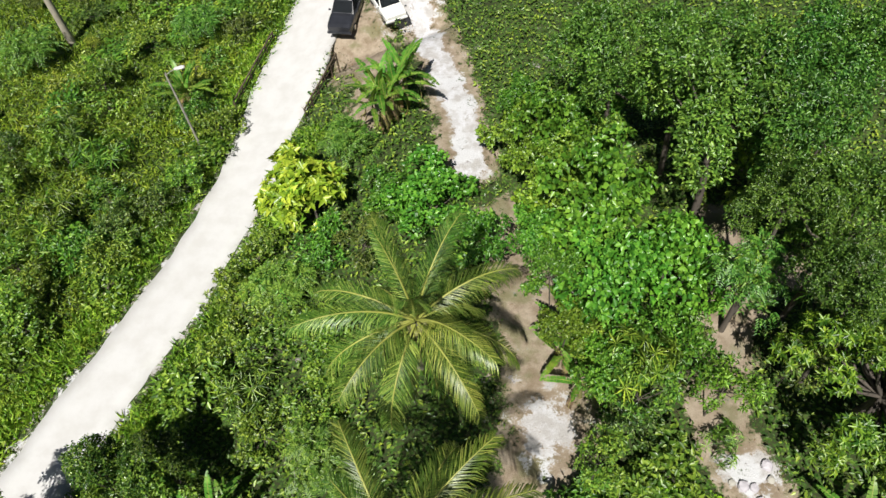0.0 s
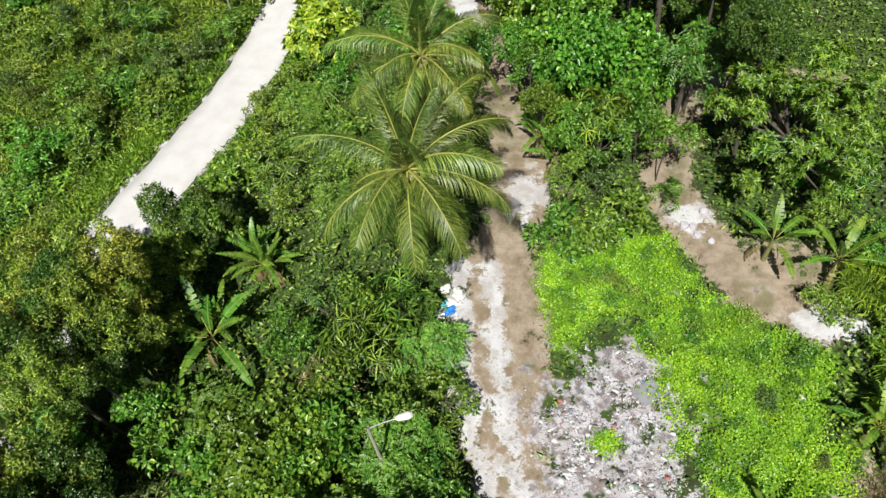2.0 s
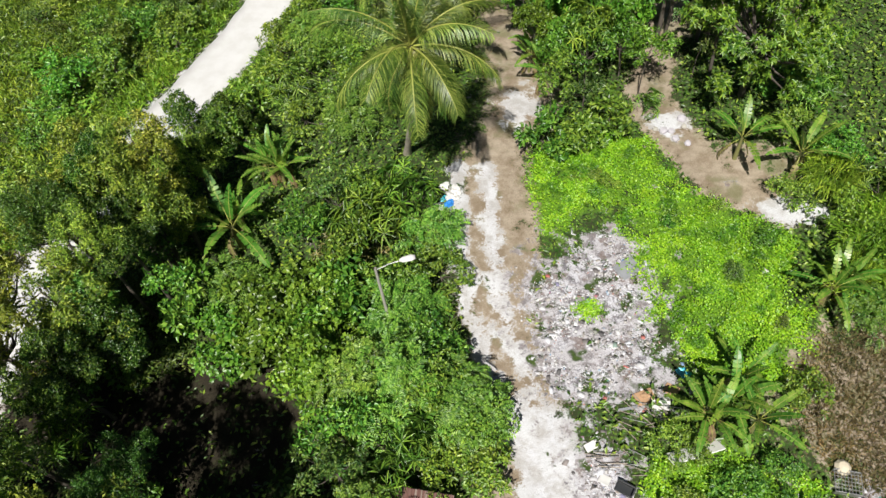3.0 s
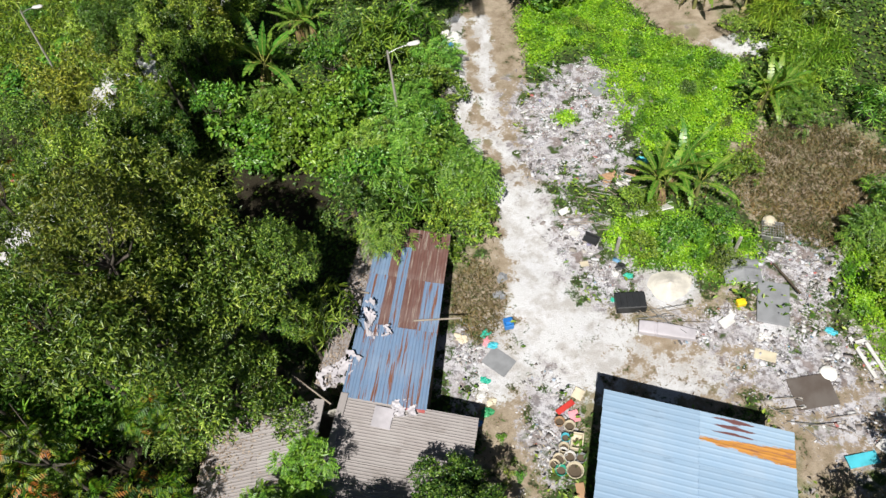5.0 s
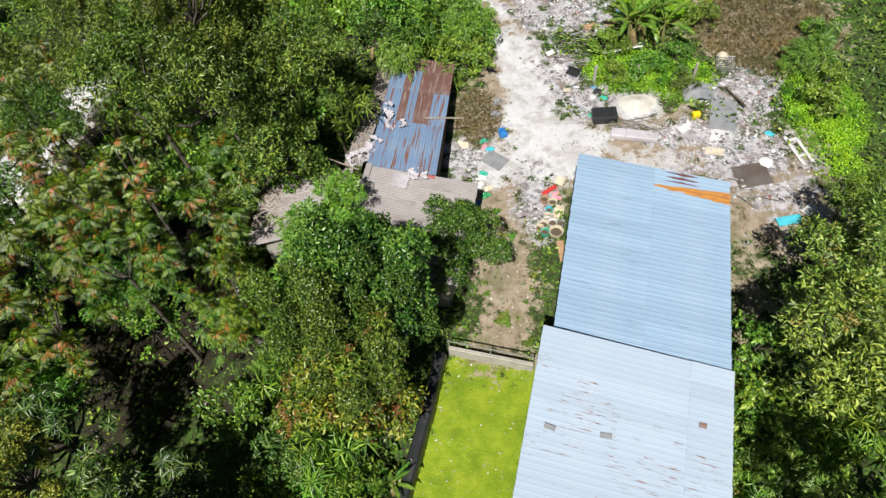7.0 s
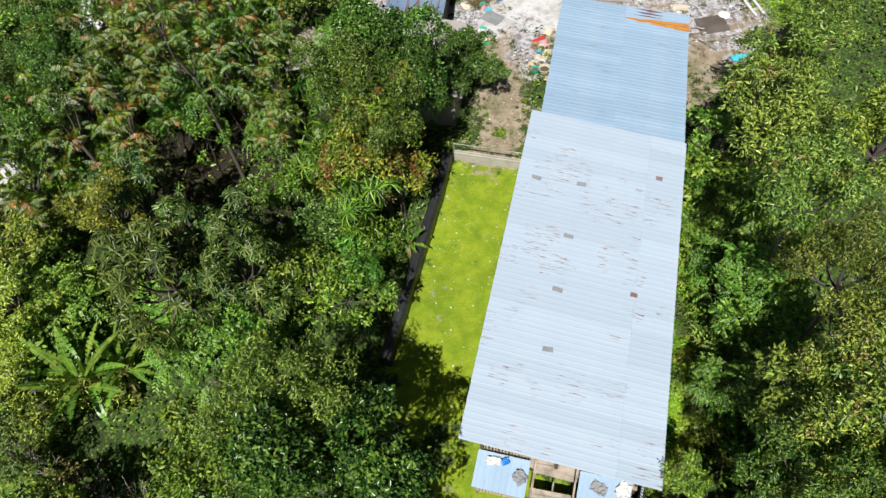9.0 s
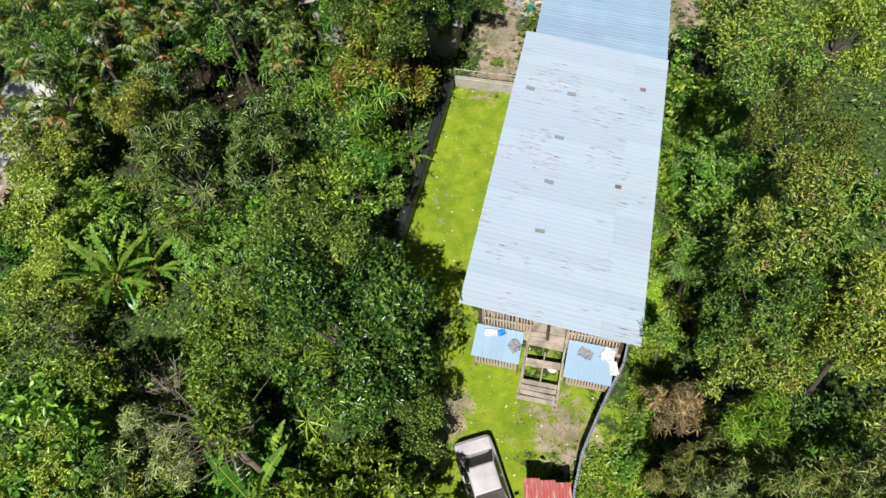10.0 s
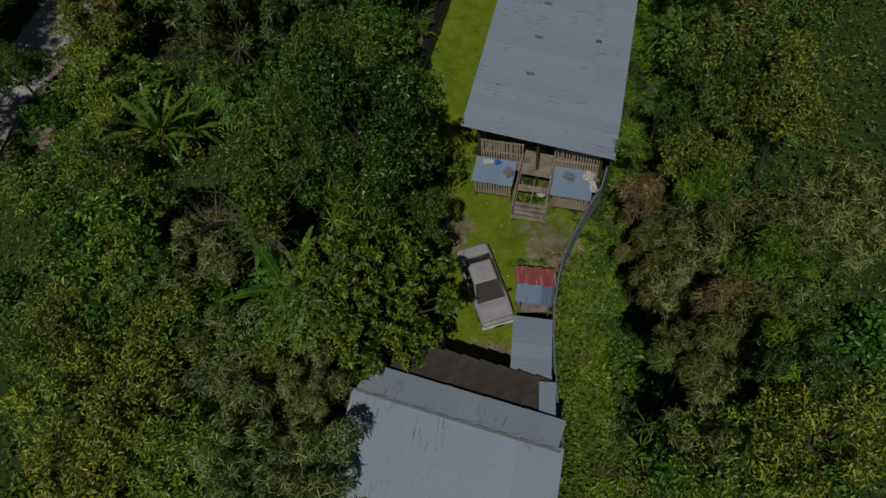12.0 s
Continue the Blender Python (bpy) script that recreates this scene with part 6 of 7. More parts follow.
def fern_tree(name, seed, r, h, clear, heads, label):
    """A tree whose branch ends each carry a rosette of long arching leaves with paired leaflets."""
    rng = np.random.default_rng(seed)
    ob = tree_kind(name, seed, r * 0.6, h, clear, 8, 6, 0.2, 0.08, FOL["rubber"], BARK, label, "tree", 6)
    p, d, lc, ls = lumpy_points(rng, heads, r, h, heads, 0.5)
    cols = rng.uniform(-0.85, 0.85, (5, 2)) * r
    k = np.arange(heads) % 5
    p = np.stack([cols[k, 0] + rng.normal(size=heads) * 0.35, cols[k, 1] + rng.normal(size=heads) * 0.35, h * (0.95 - 0.2 * (np.arange(heads) // 5) - 0.15 * rng.random(heads) - 0.08 * k)], -1)
    per, pairs = 10, 9
    n = heads * per
    ang = np.tile(np.arange(per) * 2.4, heads) + np.repeat(rng.uniform(0, 6.3, heads), per)
    L = rng.uniform(0.65, 1.0, n)
    rise = np.tile(np.linspace(1.0, -0.1, per), heads) + rng.normal(size=n) * 0.15
    flat = np.stack([np.cos(ang), np.sin(ang), np.zeros(n)], -1)
    s = np.repeat(np.linspace(0.18, 1.0, pairs), 2)
    side = np.tile([1.0, -1.0], pairs)
    q = (L[:, None] * s)[..., None]
    base = np.repeat(p, per, 0)[:, None, :] + flat[:, None, :] * q + np.array([0, 0, 1.0]) * (q * (rise[:, None, None] * 0.6) - q**2 * 0.55)
    lat = np.stack([-flat[:, 1], flat[:, 0], np.zeros(n)], -1)
    out = lat[:, None, :] * side[None, :, None] + flat[:, None, :] * 0.45 - np.array([0, 0, 0.15])
    size = (L[:, None] * 0.34 * np.sin(np.pi * np.clip(0.25 + 0.7 * s, 0, 1))[None, :]).ravel()
    m = n * len(s)
    up = np.tile([0.0, 0, 1.0], (m, 1)) + rng.normal(size=(m, 3)) * 0.12
    v, t = leaves(base.reshape(m, 3) + [0, 0, clear], out.reshape(m, 3), up, size, size * 0.3, 0.15, 0.3)
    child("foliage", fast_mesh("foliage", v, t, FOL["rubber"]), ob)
    return ob


def tuft_kind(name, seed, r, h, clear, tufts, per, L, W, leaf, label, category="tree", lobes=16, tilt=0.55, trunk_r=0.18):
    """A tree whose leaves stand in rosettes at the ends of its twigs."""
    rng = np.random.default_rng(seed)
    ob = tree_kind(name, seed, r, h, clear, int(tufts * 0.16), 12, L * 0.8, W * 0.8, leaf, BARK, label, category, lobes, trunk_r=trunk_r)
    p, d, lc, ls = lumpy_points(rng, tufts, r, h, lobes, 0.8)
    ang = np.tile(np.arange(per) * 2.4, tufts) + np.repeat(rng.uniform(0, 6.3, tufts), per)
    axis = unit(d + [0, 0, 0.6])
    a = unit(np.cross(axis, [0.3, 0.2, 0.9]))
    b = np.cross(axis, a)
    A, B, X = (np.repeat(q, per, 0) for q in (a, b, axis))
    lift = np.tile(np.linspace(0.15, 1.1, per), tufts)[:, None] * tilt * 1.6
    way = unit(A * np.cos(ang)[:, None] + B * np.sin(ang)[:, None] + X * lift)
    n = len(way)
    s = rng.uniform(0.75, 1.2, n)
    v, t = leaves(np.repeat(p, per, 0) + [0, 0, clear], way, X + rng.normal(size=(n, 3)) * 0.15, L * s, W * s, 0.15, 0.3)
    child("foliage", fast_mesh("foliage", v, t, leaf), ob)
    return ob


def field_of(name, label, leaf, region, n, L, W, rise, seed, grass=False, category="plants", mound=0.5):
    """One sheet of uncountable low growth: blades or leaves over the land where region() says so."""
    rng = np.random.default_rng(seed)
    x0, x1, y0, y1 = region[0]
    X, Y = np.zeros(0), np.zeros(0)
    for _ in range(10):
        a, b = rng.uniform(x0, x1, n * 2), rng.uniform(y0, y1, n * 2)
        keep = rng.uniform(0, 1, n * 2) < region[1](a, b)
        X, Y = np.concatenate([X, a[keep]])[:n], np.concatenate([Y, b[keep]])[:n]
        if len(X) == n:
            break
    k = len(X)
    lump = 0.5 + 0.5 * np.sin(X * 1.3 + 2 * np.sin(Y * 0.7)) * np.sin(Y * 1.1 + 1.7 * np.sin(X * 0.9))
    lump = 0.25 + 0.75 * lump
    h = rise * lump * rng.uniform(0.1, 1, k) ** mound
    Z = ground_z(X, Y) + h
    way = rng.normal(size=(k, 3)) * [1, 1, 0.25] + [0, 0, 0.15]
    up = rng.normal(size=(k, 3)) * 0.35 + [0, 0, 1]
    if grass:
        Z = ground_z(X, Y) - 0.02
        way = rng.normal(size=(k, 3)) * [0.9, 0.9, 0.2] + [0, 0, 0.55]
        up = rng.normal(size=(k, 3)) * [1, 1, 0.3]
    s = rng.uniform(0.6, 1.4, k)
    v, t = leaves(np.stack([X, Y, Z], -1), way, up, L * s, W * s, 0.2, 0.3)
    return tagged(new(name, fast_mesh(name, v, t, leaf)), label, category, kind="stuff")


def trees_at(spots, protos, size):
    for x, y, top, r in spots:
        plant(protos, RNG, x, y, r / size, top=top)
        if top > 6.0:
            # saplings that close the shade below a tall crown
            a, s = RNG.uniform(0, 6.3), RNG.uniform(0.75, 1.1)
            px, py = x + 0.5 * r * math.cos(a), y - abs(0.6 * r * math.sin(a))
            if not (-5.6 < px < 9.5 and -60 < py < -19):
                plant(P_SHRUB, RNG, px, py, s, top=top * RNG.uniform(0.4, 0.58))


P_FINE = [tree_kind("shade_tree", s, 3.4, 4.6, 3.0, 900, 15, 0.15, 0.075, FOL["fine"], BARK, "dense dark green broadleaf tree in a thicket", "tree", 13, tuft=0.24) for s in (1, 2, 3)]
P_OLIVE = [tree_kind("thicket_tree", s, 3.4, 4.8, 3.2, 560, 18, 0.165, 0.058, FOL["olive"], BARK, "olive green narrow-leaved tree with a full crown", "tree", 16, droop=0.4) for s in (4, 5, 6)]
P_MIXED = [tree_kind("scrub_tree", s, 2.6, 4.2, 1.2, 340, 17, 0.22, 0.066, FOL["mixed"], BARK, "yellow-green scrub tree with loose foliage", "tree", 22, spread=1.0) for s in (7, 8, 9)]
P_SCRUB = [tree_kind("green_scrub_tree", s, 2.6, 4.2, 1.2, 340, 17, 0.2, 0.068, FOL["scrub"], BARK, "green scrub tree with loose foliage", "tree", 18, spread=1.0) for s in (68, 69)]
P_BAMBOO = [tuft_kind("bamboo_clump", s, 2.8, 4.6, 0.8, 380, 9, 0.36, 0.05, FOL["bamboo"], "grey-green bamboo clump with fine narrow leaves", "bamboo", lobes=20, tilt=0.3, trunk_r=0.06) for s in (70, 71)]
P_BROAD = [tree_kind("glossy_tree", s, 3.0, 4.4, 1.4, 1050, 16, 0.135, 0.075, FOL["broad"], BARK, "dark glossy broadleaf tree with a rounded crown", "tree", 16, tuft=0.26) for s in (10, 12)]
P_SHRUB = [shrub_kind("shrub", s, 1.8, 2.3, 112, 14, 0.2, 0.1, FOL["shrub"], "mid-green leafy shrub in the undergrowth", lobes=11) for s in (13, 14, 15, 16)]
P_SHRUB += [shrub_kind("broad_shrub", 75, 1.8, 2.3, 70, 11, 0.34, 0.17, FOL["shrub"], "broad-leaved mid-green shrub in the undergrowth", lobes=10), shrub_kind("bright_shrub", 76, 1.8, 2.3, 100, 14, 0.2, 0.09, FOL["vine"], "bright light green shrub in the undergrowth", lobes=12), shrub_kind("dark_shrub", 77, 1.8, 2.5, 110, 14, 0.18, 0.08, FOL["palmate"], "dark grey-green shrub in the undergrowth", lobes=12), feather_kind("feathery_shrub", 78, 1.8, 2.4, 0.2, 260, FOL["feather"], "light green shrub with feathery sprays", "shrub", 0.12), tuft_kind("frond_shrub", 79, 1.7, 1.6, 0.3, 42, 9, 0.62, 0.07, FOL["shrub"], "shrub of long narrow arching fronds", "shrub", lobes=9, tilt=0.25, trunk_r=0.05)]
P_VINE = [shrub_kind("vine_mound", s, 2.0, 2.0, 210, 14, 0.16, 0.13, FOL["vine"], "bright green vine-smothered mound of growth", "vine", 12) for s in (17, 18)]
P_LOW = [shrub_kind("low_shrub", s, 1.0, 1.3, 50, 11, 0.19, w, FOL[f], l, lobes=7) for s, w, f, l in ((61, 0.09, "shrub", "low leafy bush in the meadow grass"), (62, 0.05, "mixed", "low yellow-green bush in the meadow"), (63, 0.05, "palmate", "low grey-green bush in the meadow"), (64, 0.11, "vine", "low bright green vine tangle"))]
P_EAST = [tree_kind("pale_thicket_tree", s, 3.2, 5.4, 2.0, 380, 16, 0.24, 0.08, FOL["thicket"], BARK, "light green open-crowned thicket tree", "tree", 13, spread=1.0, tuft=0.36) for s in (65, 66, 67)]
P_DRY = [shrub_kind("dry_shrub", s, 1.7, 2.4, 130, 16, 0.2, 0.07, FOL["dryshrub"], "half-dry brownish shrub with thin leaves", lobes=12) for s in (19, 20)]
P_MANGO = [tuft_kind("mango_tree", 21, 4.2, 5.4, 1.6, 1100, 9, 0.25, 0.085, FOL["mango"], "round mango tree with dense tufts of bright leaves", lobes=46)]
P_GOLD = [tuft_kind("golden_shrub", 22, 2.6, 3.6, 0.4, 230, 8, 0.44, 0.22, FOL["rosette"], "bright yellow-green big-leaved shrub beside the road", "shrub", 22)]
P_LIME = [tuft_kind("lime_green_tree", 23, 4.0, 5.0, 1.2, 900, 11, 0.24, 0.1, FOL["lime"], "yellow-green tree with upright leaf tufts", lobes=60, tilt=0.7)]
P_RUBBER = [fern_tree("sumac_tree", s, 3.0, 5.6, 2.0, 20, "tree of drooping fern-like leaves, some turning red") for s in (24, 25, 39)]
P_RUSSET = [tree_kind("russet_tree", s, 2.6, 4.6, 1.6, 330, 16, 0.21, 0.085, FOL["russet"], BARK, "tree with russet brown and green foliage", "tree", 15) for s in (26, 36)]
P_FEATHER = [feather_kind("feathery_tree", s, 2.2, 3.4, 1.2, 560, FOL["feather"], "light green feathery-leaved small tree", blade=0.12) for s in (27, 28)]
P_PALMATE = [tuft_kind("palmate_tree", s, 2.8, 5.0, 3.0, 190, 9, 0.4, 0.095, FOL["palmate"], "slender tree with rosettes of long grey-green leaves", lobes=20, tilt=0.2) for s in (29, 30)]

P_SAPLING = feather_kind("young_tree", 48, 1.15, 5.2, 2.0, 420, FOL["vine"], "slim young tree with drooping yellow-green sprays", blade=0.12)


def reed_clump(seed, r, n, L, label, leaf="reed", W=0.05):
    """A clump of tall arching blades."""
    rng = np.random.default_rng(seed)
    ob = thing("reed_clump", Matrix(), label, "reeds")
    a, q = rng.uniform(0, 6.3, n), np.sqrt(rng.uniform(0, 1, n)) * r
    base = np.stack([q * np.cos(a), q * np.sin(a), np.full(n, -0.05)], -1)
    lean_ = np.stack([np.cos(a) * 0.4, np.sin(a) * 0.4, np.ones(n)], -1) + rng.normal(size=(n, 3)) * [0.35, 0.35, 0.1]
    mid = base + unit(lean_) * (L * rng.uniform(0.6, 1.1, n))[:, None]
    v1, t1 = leaves(base, mid - base, rng.normal(size=(n, 3)), np.linalg.norm(mid - base, axis=1), W, 0.1, 0.0)
    v2, t2 = leaves(mid - (mid - base) * 0.35, lean_ * [1.6, 1.6, -0.25] + rng.normal(size=(n, 3)) * 0.3, np.tile([0, 0, 1.0], (n, 1)), L * 0.6, W, 0.1, 0.3)
    v, t = stack([(v1, t1), (v2, t2)])
    child("blade_tuft", fast_mesh("blade_tuft", v, t, FOL[leaf]), ob)
    return ob


P_CANE = [tuft_kind("cane_clump", s, 1.7, 2.6, 2.2, 170, 9, 0.46, 0.038, FOL[f], l, "cane", lobes=9, tilt=0.35, trunk_r=0.05) for s, f, l in ((72, "straw", "tall half-dry cane clump with straw-coloured blades"), (73, "reed", "tall cane clump with yellowing arching blades"), (74, "grass", "tall bright green cane clump with arching blades"))]
P_TALL = [reed_clump(s, 1.6, 380, 1.15, "tall bright green cane grass with arching blades", "grass", 0.055) for s in (46, 47)]
for kind, protos, size in (("fine", P_FINE, 3.4), ("olive", P_OLIVE, 3.4), ("east", P_EAST + P_OLIVE[:1] + P_MIXED[:1] + P_BAMBOO[:1], 3.4), ("broad", P_BROAD, 3.0), ("vine", P_VINE, 2.0), ("dryshrub", P_DRY, 1.7), ("mango", P_MANGO, 4.2), ("rosette", P_GOLD, 2.6), ("rosette2", P_LIME, 4.0), ("rubber", P_RUBBER, 3.0), ("russet", P_RUSSET, 2.6), ("feather", P_FEATHER, 2.2), ("palmate", P_PALMATE, 2.8), ("reed", P_CANE[:2], 1.9), ("cane", P_CANE[1:] + P_BAMBOO, 2.3), ("bamboo", P_BAMBOO, 2.8), ("tallgrass", P_TALL, 1.6)):
    trees_at(SPOTS[kind], protos, size)
plant([P_SAPLING], RNG, -7.7, -25.0, 1.1)
plant([P_SAPLING], RNG, -6.3, -23.3, 1.0)
plant([P_SAPLING], RNG, -7.3, -64.6, 0.75)
for x, y, h, r in SPOTS["mixed"]:
    plant(P_MIXED if x > 13 else P_SCRUB + P_BAMBOO[:1] + P_MIXED[:1] if y < -44 else P_SCRUB, RNG, x, y, r / 2.6, top=h)
# small scrub strewn through the meadow and the western thicket
for k in range(110):
    x, y = RNG.uniform(-37, -16), RNG.uniform(-18, 50)
    road_x = np.interp(-y, [-q[1] for q in ROAD_LINE], [q[0] for q in ROAD_LINE])
    if abs(x - road_x) < 3.4 or (x > road_x and y > 6):
        continue
    src, size = RNG.choice(((P_LOW[:1], 1.0), (P_LOW[2:], 1.0), (P_LOW, 1.0)))
    plant(src, RNG, x, y, RNG.uniform(0.7, 1.9) / size, RNG.uniform(0.6, 1.5) / size)
for k in range(120):
    x, y = (RNG.uniform(-27, -6), RNG.uniform(-68, -34)) if k < 95 else (RNG.uniform(7, 19), RNG.uniform(-68, -44))
    if -6.5 < x < 4:
        continue
    plant(P_LOW, RNG, x, y, RNG.uniform(0.9, 1.7), RNG.uniform(1.0, 1.9))
trees_at(THICKET, P_SHRUB[:4] + P_SHRUB[6:7] + P_SHRUB[8:], 1.8)
for spots in SHRUBS:
    trees_at(spots, P_SHRUB, 1.8)

P_BAN = [banana(s, 2.0, 10, 2.5, k) for s, k in ((31, 1), (32, 2), (33, 1), (34, 3))]
P_FAN = [banana(35, 2.2, 13, 3.3, 2, label="tall banana clump with narrow dark upright leaves", slim=0.06)]
plant(P_FAN, RNG, -18.8, -41.2, 1.0)
plant(P_FAN, RNG, -17.6, -39.9, 0.75)
for x, y, k in BANANAS:
    plant(P_BAN, RNG, x, y, k)
p1, p2 = palm(41, 9.6, (-0.8, 3.0), 22, 4.3), palm(42, 10.8, (-1.5, 4.2), 24, 4.2)
p1.matrix_basis = pose(-2.4, 11.9, gz(-2.4, 11.9))
p2.matrix_basis = pose(-2.6, 4.1, gz(-2.6, 4.1))


def dead_tree():
    """A broken pale trunk lying over the scrub with a tangle of bare branches."""
    rng = random.Random(9)
    ob = thing("fallen_tree", pose(-10.6, -50.6, 0), "fallen dead tree with pale trunk and bare branches", "dead tree")
    a, b = np.array([1.2, -0.7, 3.6]), np.array([-0.5, 0.7, 4.4])
    tube("trunk", [a + [0.5, -0.2, -3.6], a + [0.1, 0, -0.5], a, (a + b) / 2 + [0, 0, 0.12], b], [0.13, 0.13, 0.13, 0.11, 0.07], DEAD_BARK, ob, 9)
    for k in range(70):
        f = rng.uniform(0.1, 1.0)
        p = a + (b - a) * f
        w = np.array([rng.uniform(-1.3, 1.0), rng.uniform(-1.0, 1.0), rng.uniform(-0.1, 0.5)])
        q = p + w * rng.uniform(0.7, 1.7)
        e = q + w * 0.5 + [rng.uniform(-0.5, 0.5), rng.uniform(-0.5, 0.5), rng.uniform(-0.3, 0.2)]
        tube("branch", [p, q, e], [0.026, 0.016, 0.006], DEAD_BARK if k % 3 else BARK, ob, 5)
    return ob


def bare_shrub(seed, x, y, r, h):
    """A leafless bush: many thin forking twigs from one foot."""
    rng = random.Random(seed)
    ob = thing("bare_shrub", pose(x, y, gz(x, y)), "leafless grey-brown bush of thin twigs", "shrub")
    for k in range(34):
        a, q = rng.uniform(0, 6.3), r * math.sqrt(rng.random())
        e = np.array([q * math.cos(a), q * math.sin(a), h * rng.uniform(0.6, 1.0)])
        m = e * [0.35, 0.35, 0.55]
        tube("branch", [(0, 0, -0.1), m, e], [0.03, 0.018, 0.006], BARK if k % 2 else PALE_BARK, ob, 5)
        for f in range(3):
            p = m + (e - m) * (0.2 + 0.27 * f)
            tube("twig", [p, p + [rng.uniform(-0.5, 0.5), rng.uniform(-0.5, 0.5), rng.uniform(-0.1, 0.4)]], [0.012, 0.005], PALE_BARK, ob, 4)
    return ob


for k, (x, y, r, h) in enumerate(((-20.1, -44.8, 1.5, 3.4), (-17.2, -46.0, 1.4, 3.2), (-14.8, -47.0, 1.6, 3.6), (-12.2, -46.4, 1.3, 3.8), (15.0, -43.6, 1.4, 4.0))):
    bare_shrub(80 + k, x, y, r, h)


dead_tree()
# weeds on the bare yard beside the shed
for k in range(22):
    s = RNG.uniform(0.12, 0.32)
    plant(P_LOW, RNG, RNG.uniform(-0.4, 2.4), RNG.uniform(-28, -20.5), s, s * 0.8)
# leafy lumps in the creeper carpet
for k in range(26):
    x, y = RNG.uniform(3.5, 14), RNG.uniform(-5, 9)
    if float(creeper_area(np.array([x]), np.array([y]))[0]) > 0.62:
        plant(P_LOW, RNG, x, y, RNG.uniform(0.3, 0.65), RNG.uniform(0.3, 0.6))
# low leafy growth along the boundary fence
for k in range(46):
    f = k / 45
    x = float(np.interp(f, [0, 0.35, 0.6, 1], [10.2, 7.4, 5.6, 4.9])) + RNG.uniform(-0.6, 1.4)
    plant(P_LOW, RNG, x, -30 - 33 * f + RNG.uniform(-0.5, 0.5), RNG.uniform(0.4, 0.9), RNG.uniform(0.4, 0.9))

for group in ([P_SAPLING], P_SCRUB, P_BAMBOO, P_FAN, P_FINE, P_OLIVE, P_MIXED, P_BROAD, P_SHRUB, P_VINE, P_DRY, P_MANGO, P_GOLD, P_LIME, P_RUBBER, P_RUSSET, P_FEATHER, P_PALMATE, P_CANE, P_TALL, P_BAN, P_LOW, P_EAST):
    forget(group)


def free_land(X, Y):
    """1 where weeds may grow: off the tracks, yards, road and buildings."""
    sand, ash, dirt, lawn = surface_masks(X, Y)
    open_ = np.maximum.reduce([sand, ash, dirt, lawn])
    onroad = near_line(X, Y, ROAD_LINE, 2.0)
    ex, ey = X + 1.1, Y + 45.4
    u, v = ex * 0.973 - ey * 0.23, ex * 0.23 + ey * 0.973
    barn = (u > np.where(v < 16.4, -3.0, -0.4)) & (u < 7.2) & (v > -3.0) & (v < 26.2)
    house = (X > -10.5) & (X < -1.2) & (Y > -25.5) & (Y < -11.0) & (X > -6.5 + (Y + 20 < 0) * -4)
    south = (X > -6) & (X < 2.3) & (Y < -56) & (Y > -72)
    return np.clip(1.25 - 1.9 * open_, 0, 1) * (onroad < 0.4) * ~barn * ~house * ~south


def creeper_land(X, Y):
    a = creeper_area(X, Y)
    gaps = np.clip(0.6 + 0.9 * np.sin(X * 1.7 + 1.3 * np.sin(Y * 1.1)) * np.sin(Y * 1.9 + 1.2 * np.sin(X * 0.8)), 0.12, 1)
    return np.clip((a - 0.46) * 12, 0, 1) * free_land(X, Y) * gaps


def brush_land(X, Y):
    a = np.maximum.reduce([in_blob(X, Y, 17.0, -7.5, 4.2, 4.0), in_blob(X, Y, -0.2, -13.8, 1.3, 2.2), in_blob(X, Y, 8.0, -51.0, 2.0, 3.0)])
    return np.clip((a - 0.46) * 10, 0, 1)


def undergrowth_land(X, Y):
    dim = ((X > -21) & (X < -8.5) & (Y > -9.5) & (Y < -5.5)) | ((X > -26) & (X < -10.5) & (Y > -34) & (Y < -18))
    return free_land(X, Y) * (creeper_area(X, Y) < 0.5) * (brush_land(X, Y) < 0.3) * np.where(west_meadow(X, Y) > 0.3, 0.3, 1.0) * np.where(dim | (thicket_shade_area(X, Y) > 0.55), 0.28, 1.0) * np.where(((X > 13) & (Y < -22)) | ((X < -6) & (Y < -33)), 0.35, 1.0)


def west_meadow(X, Y):
    return free_land(X, Y) * np.clip((-X - 15.5 - (Y < 12) * 6) * 0.5, 0, 1) * (Y > 5)


def lawn_land(X, Y):
    return np.clip((surface_masks(X, Y)[3] - 0.42) * 6, 0, 1) * (free_land(X, Y) > -1)


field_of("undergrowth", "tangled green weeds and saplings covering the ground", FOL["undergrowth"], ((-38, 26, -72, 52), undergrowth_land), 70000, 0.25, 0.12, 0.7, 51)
field_of("creeper", "bright green creeper carpet over the clearing", FOL["creeper"], ((1, 21, -64, 10), creeper_land), 56000, 0.10, 0.08, 0.4, 52)
field_of("dry_brush", "low dry brown brush", FOL["brush"], ((-3, 23, -56, -1), brush_land), 28000, 0.24, 0.014, 0.5, 53, True)
def fringe_land(X, Y):
    sand, ash, dirt, lawn = surface_masks(X, Y)
    return np.clip(1 - np.abs(dirt - 0.5) * 3.0, 0, 1) * (sand < 0.62) * (ash < 0.6) * (near_line(X, Y, ROAD_LINE, 2.1) < 0.5) * 0.8


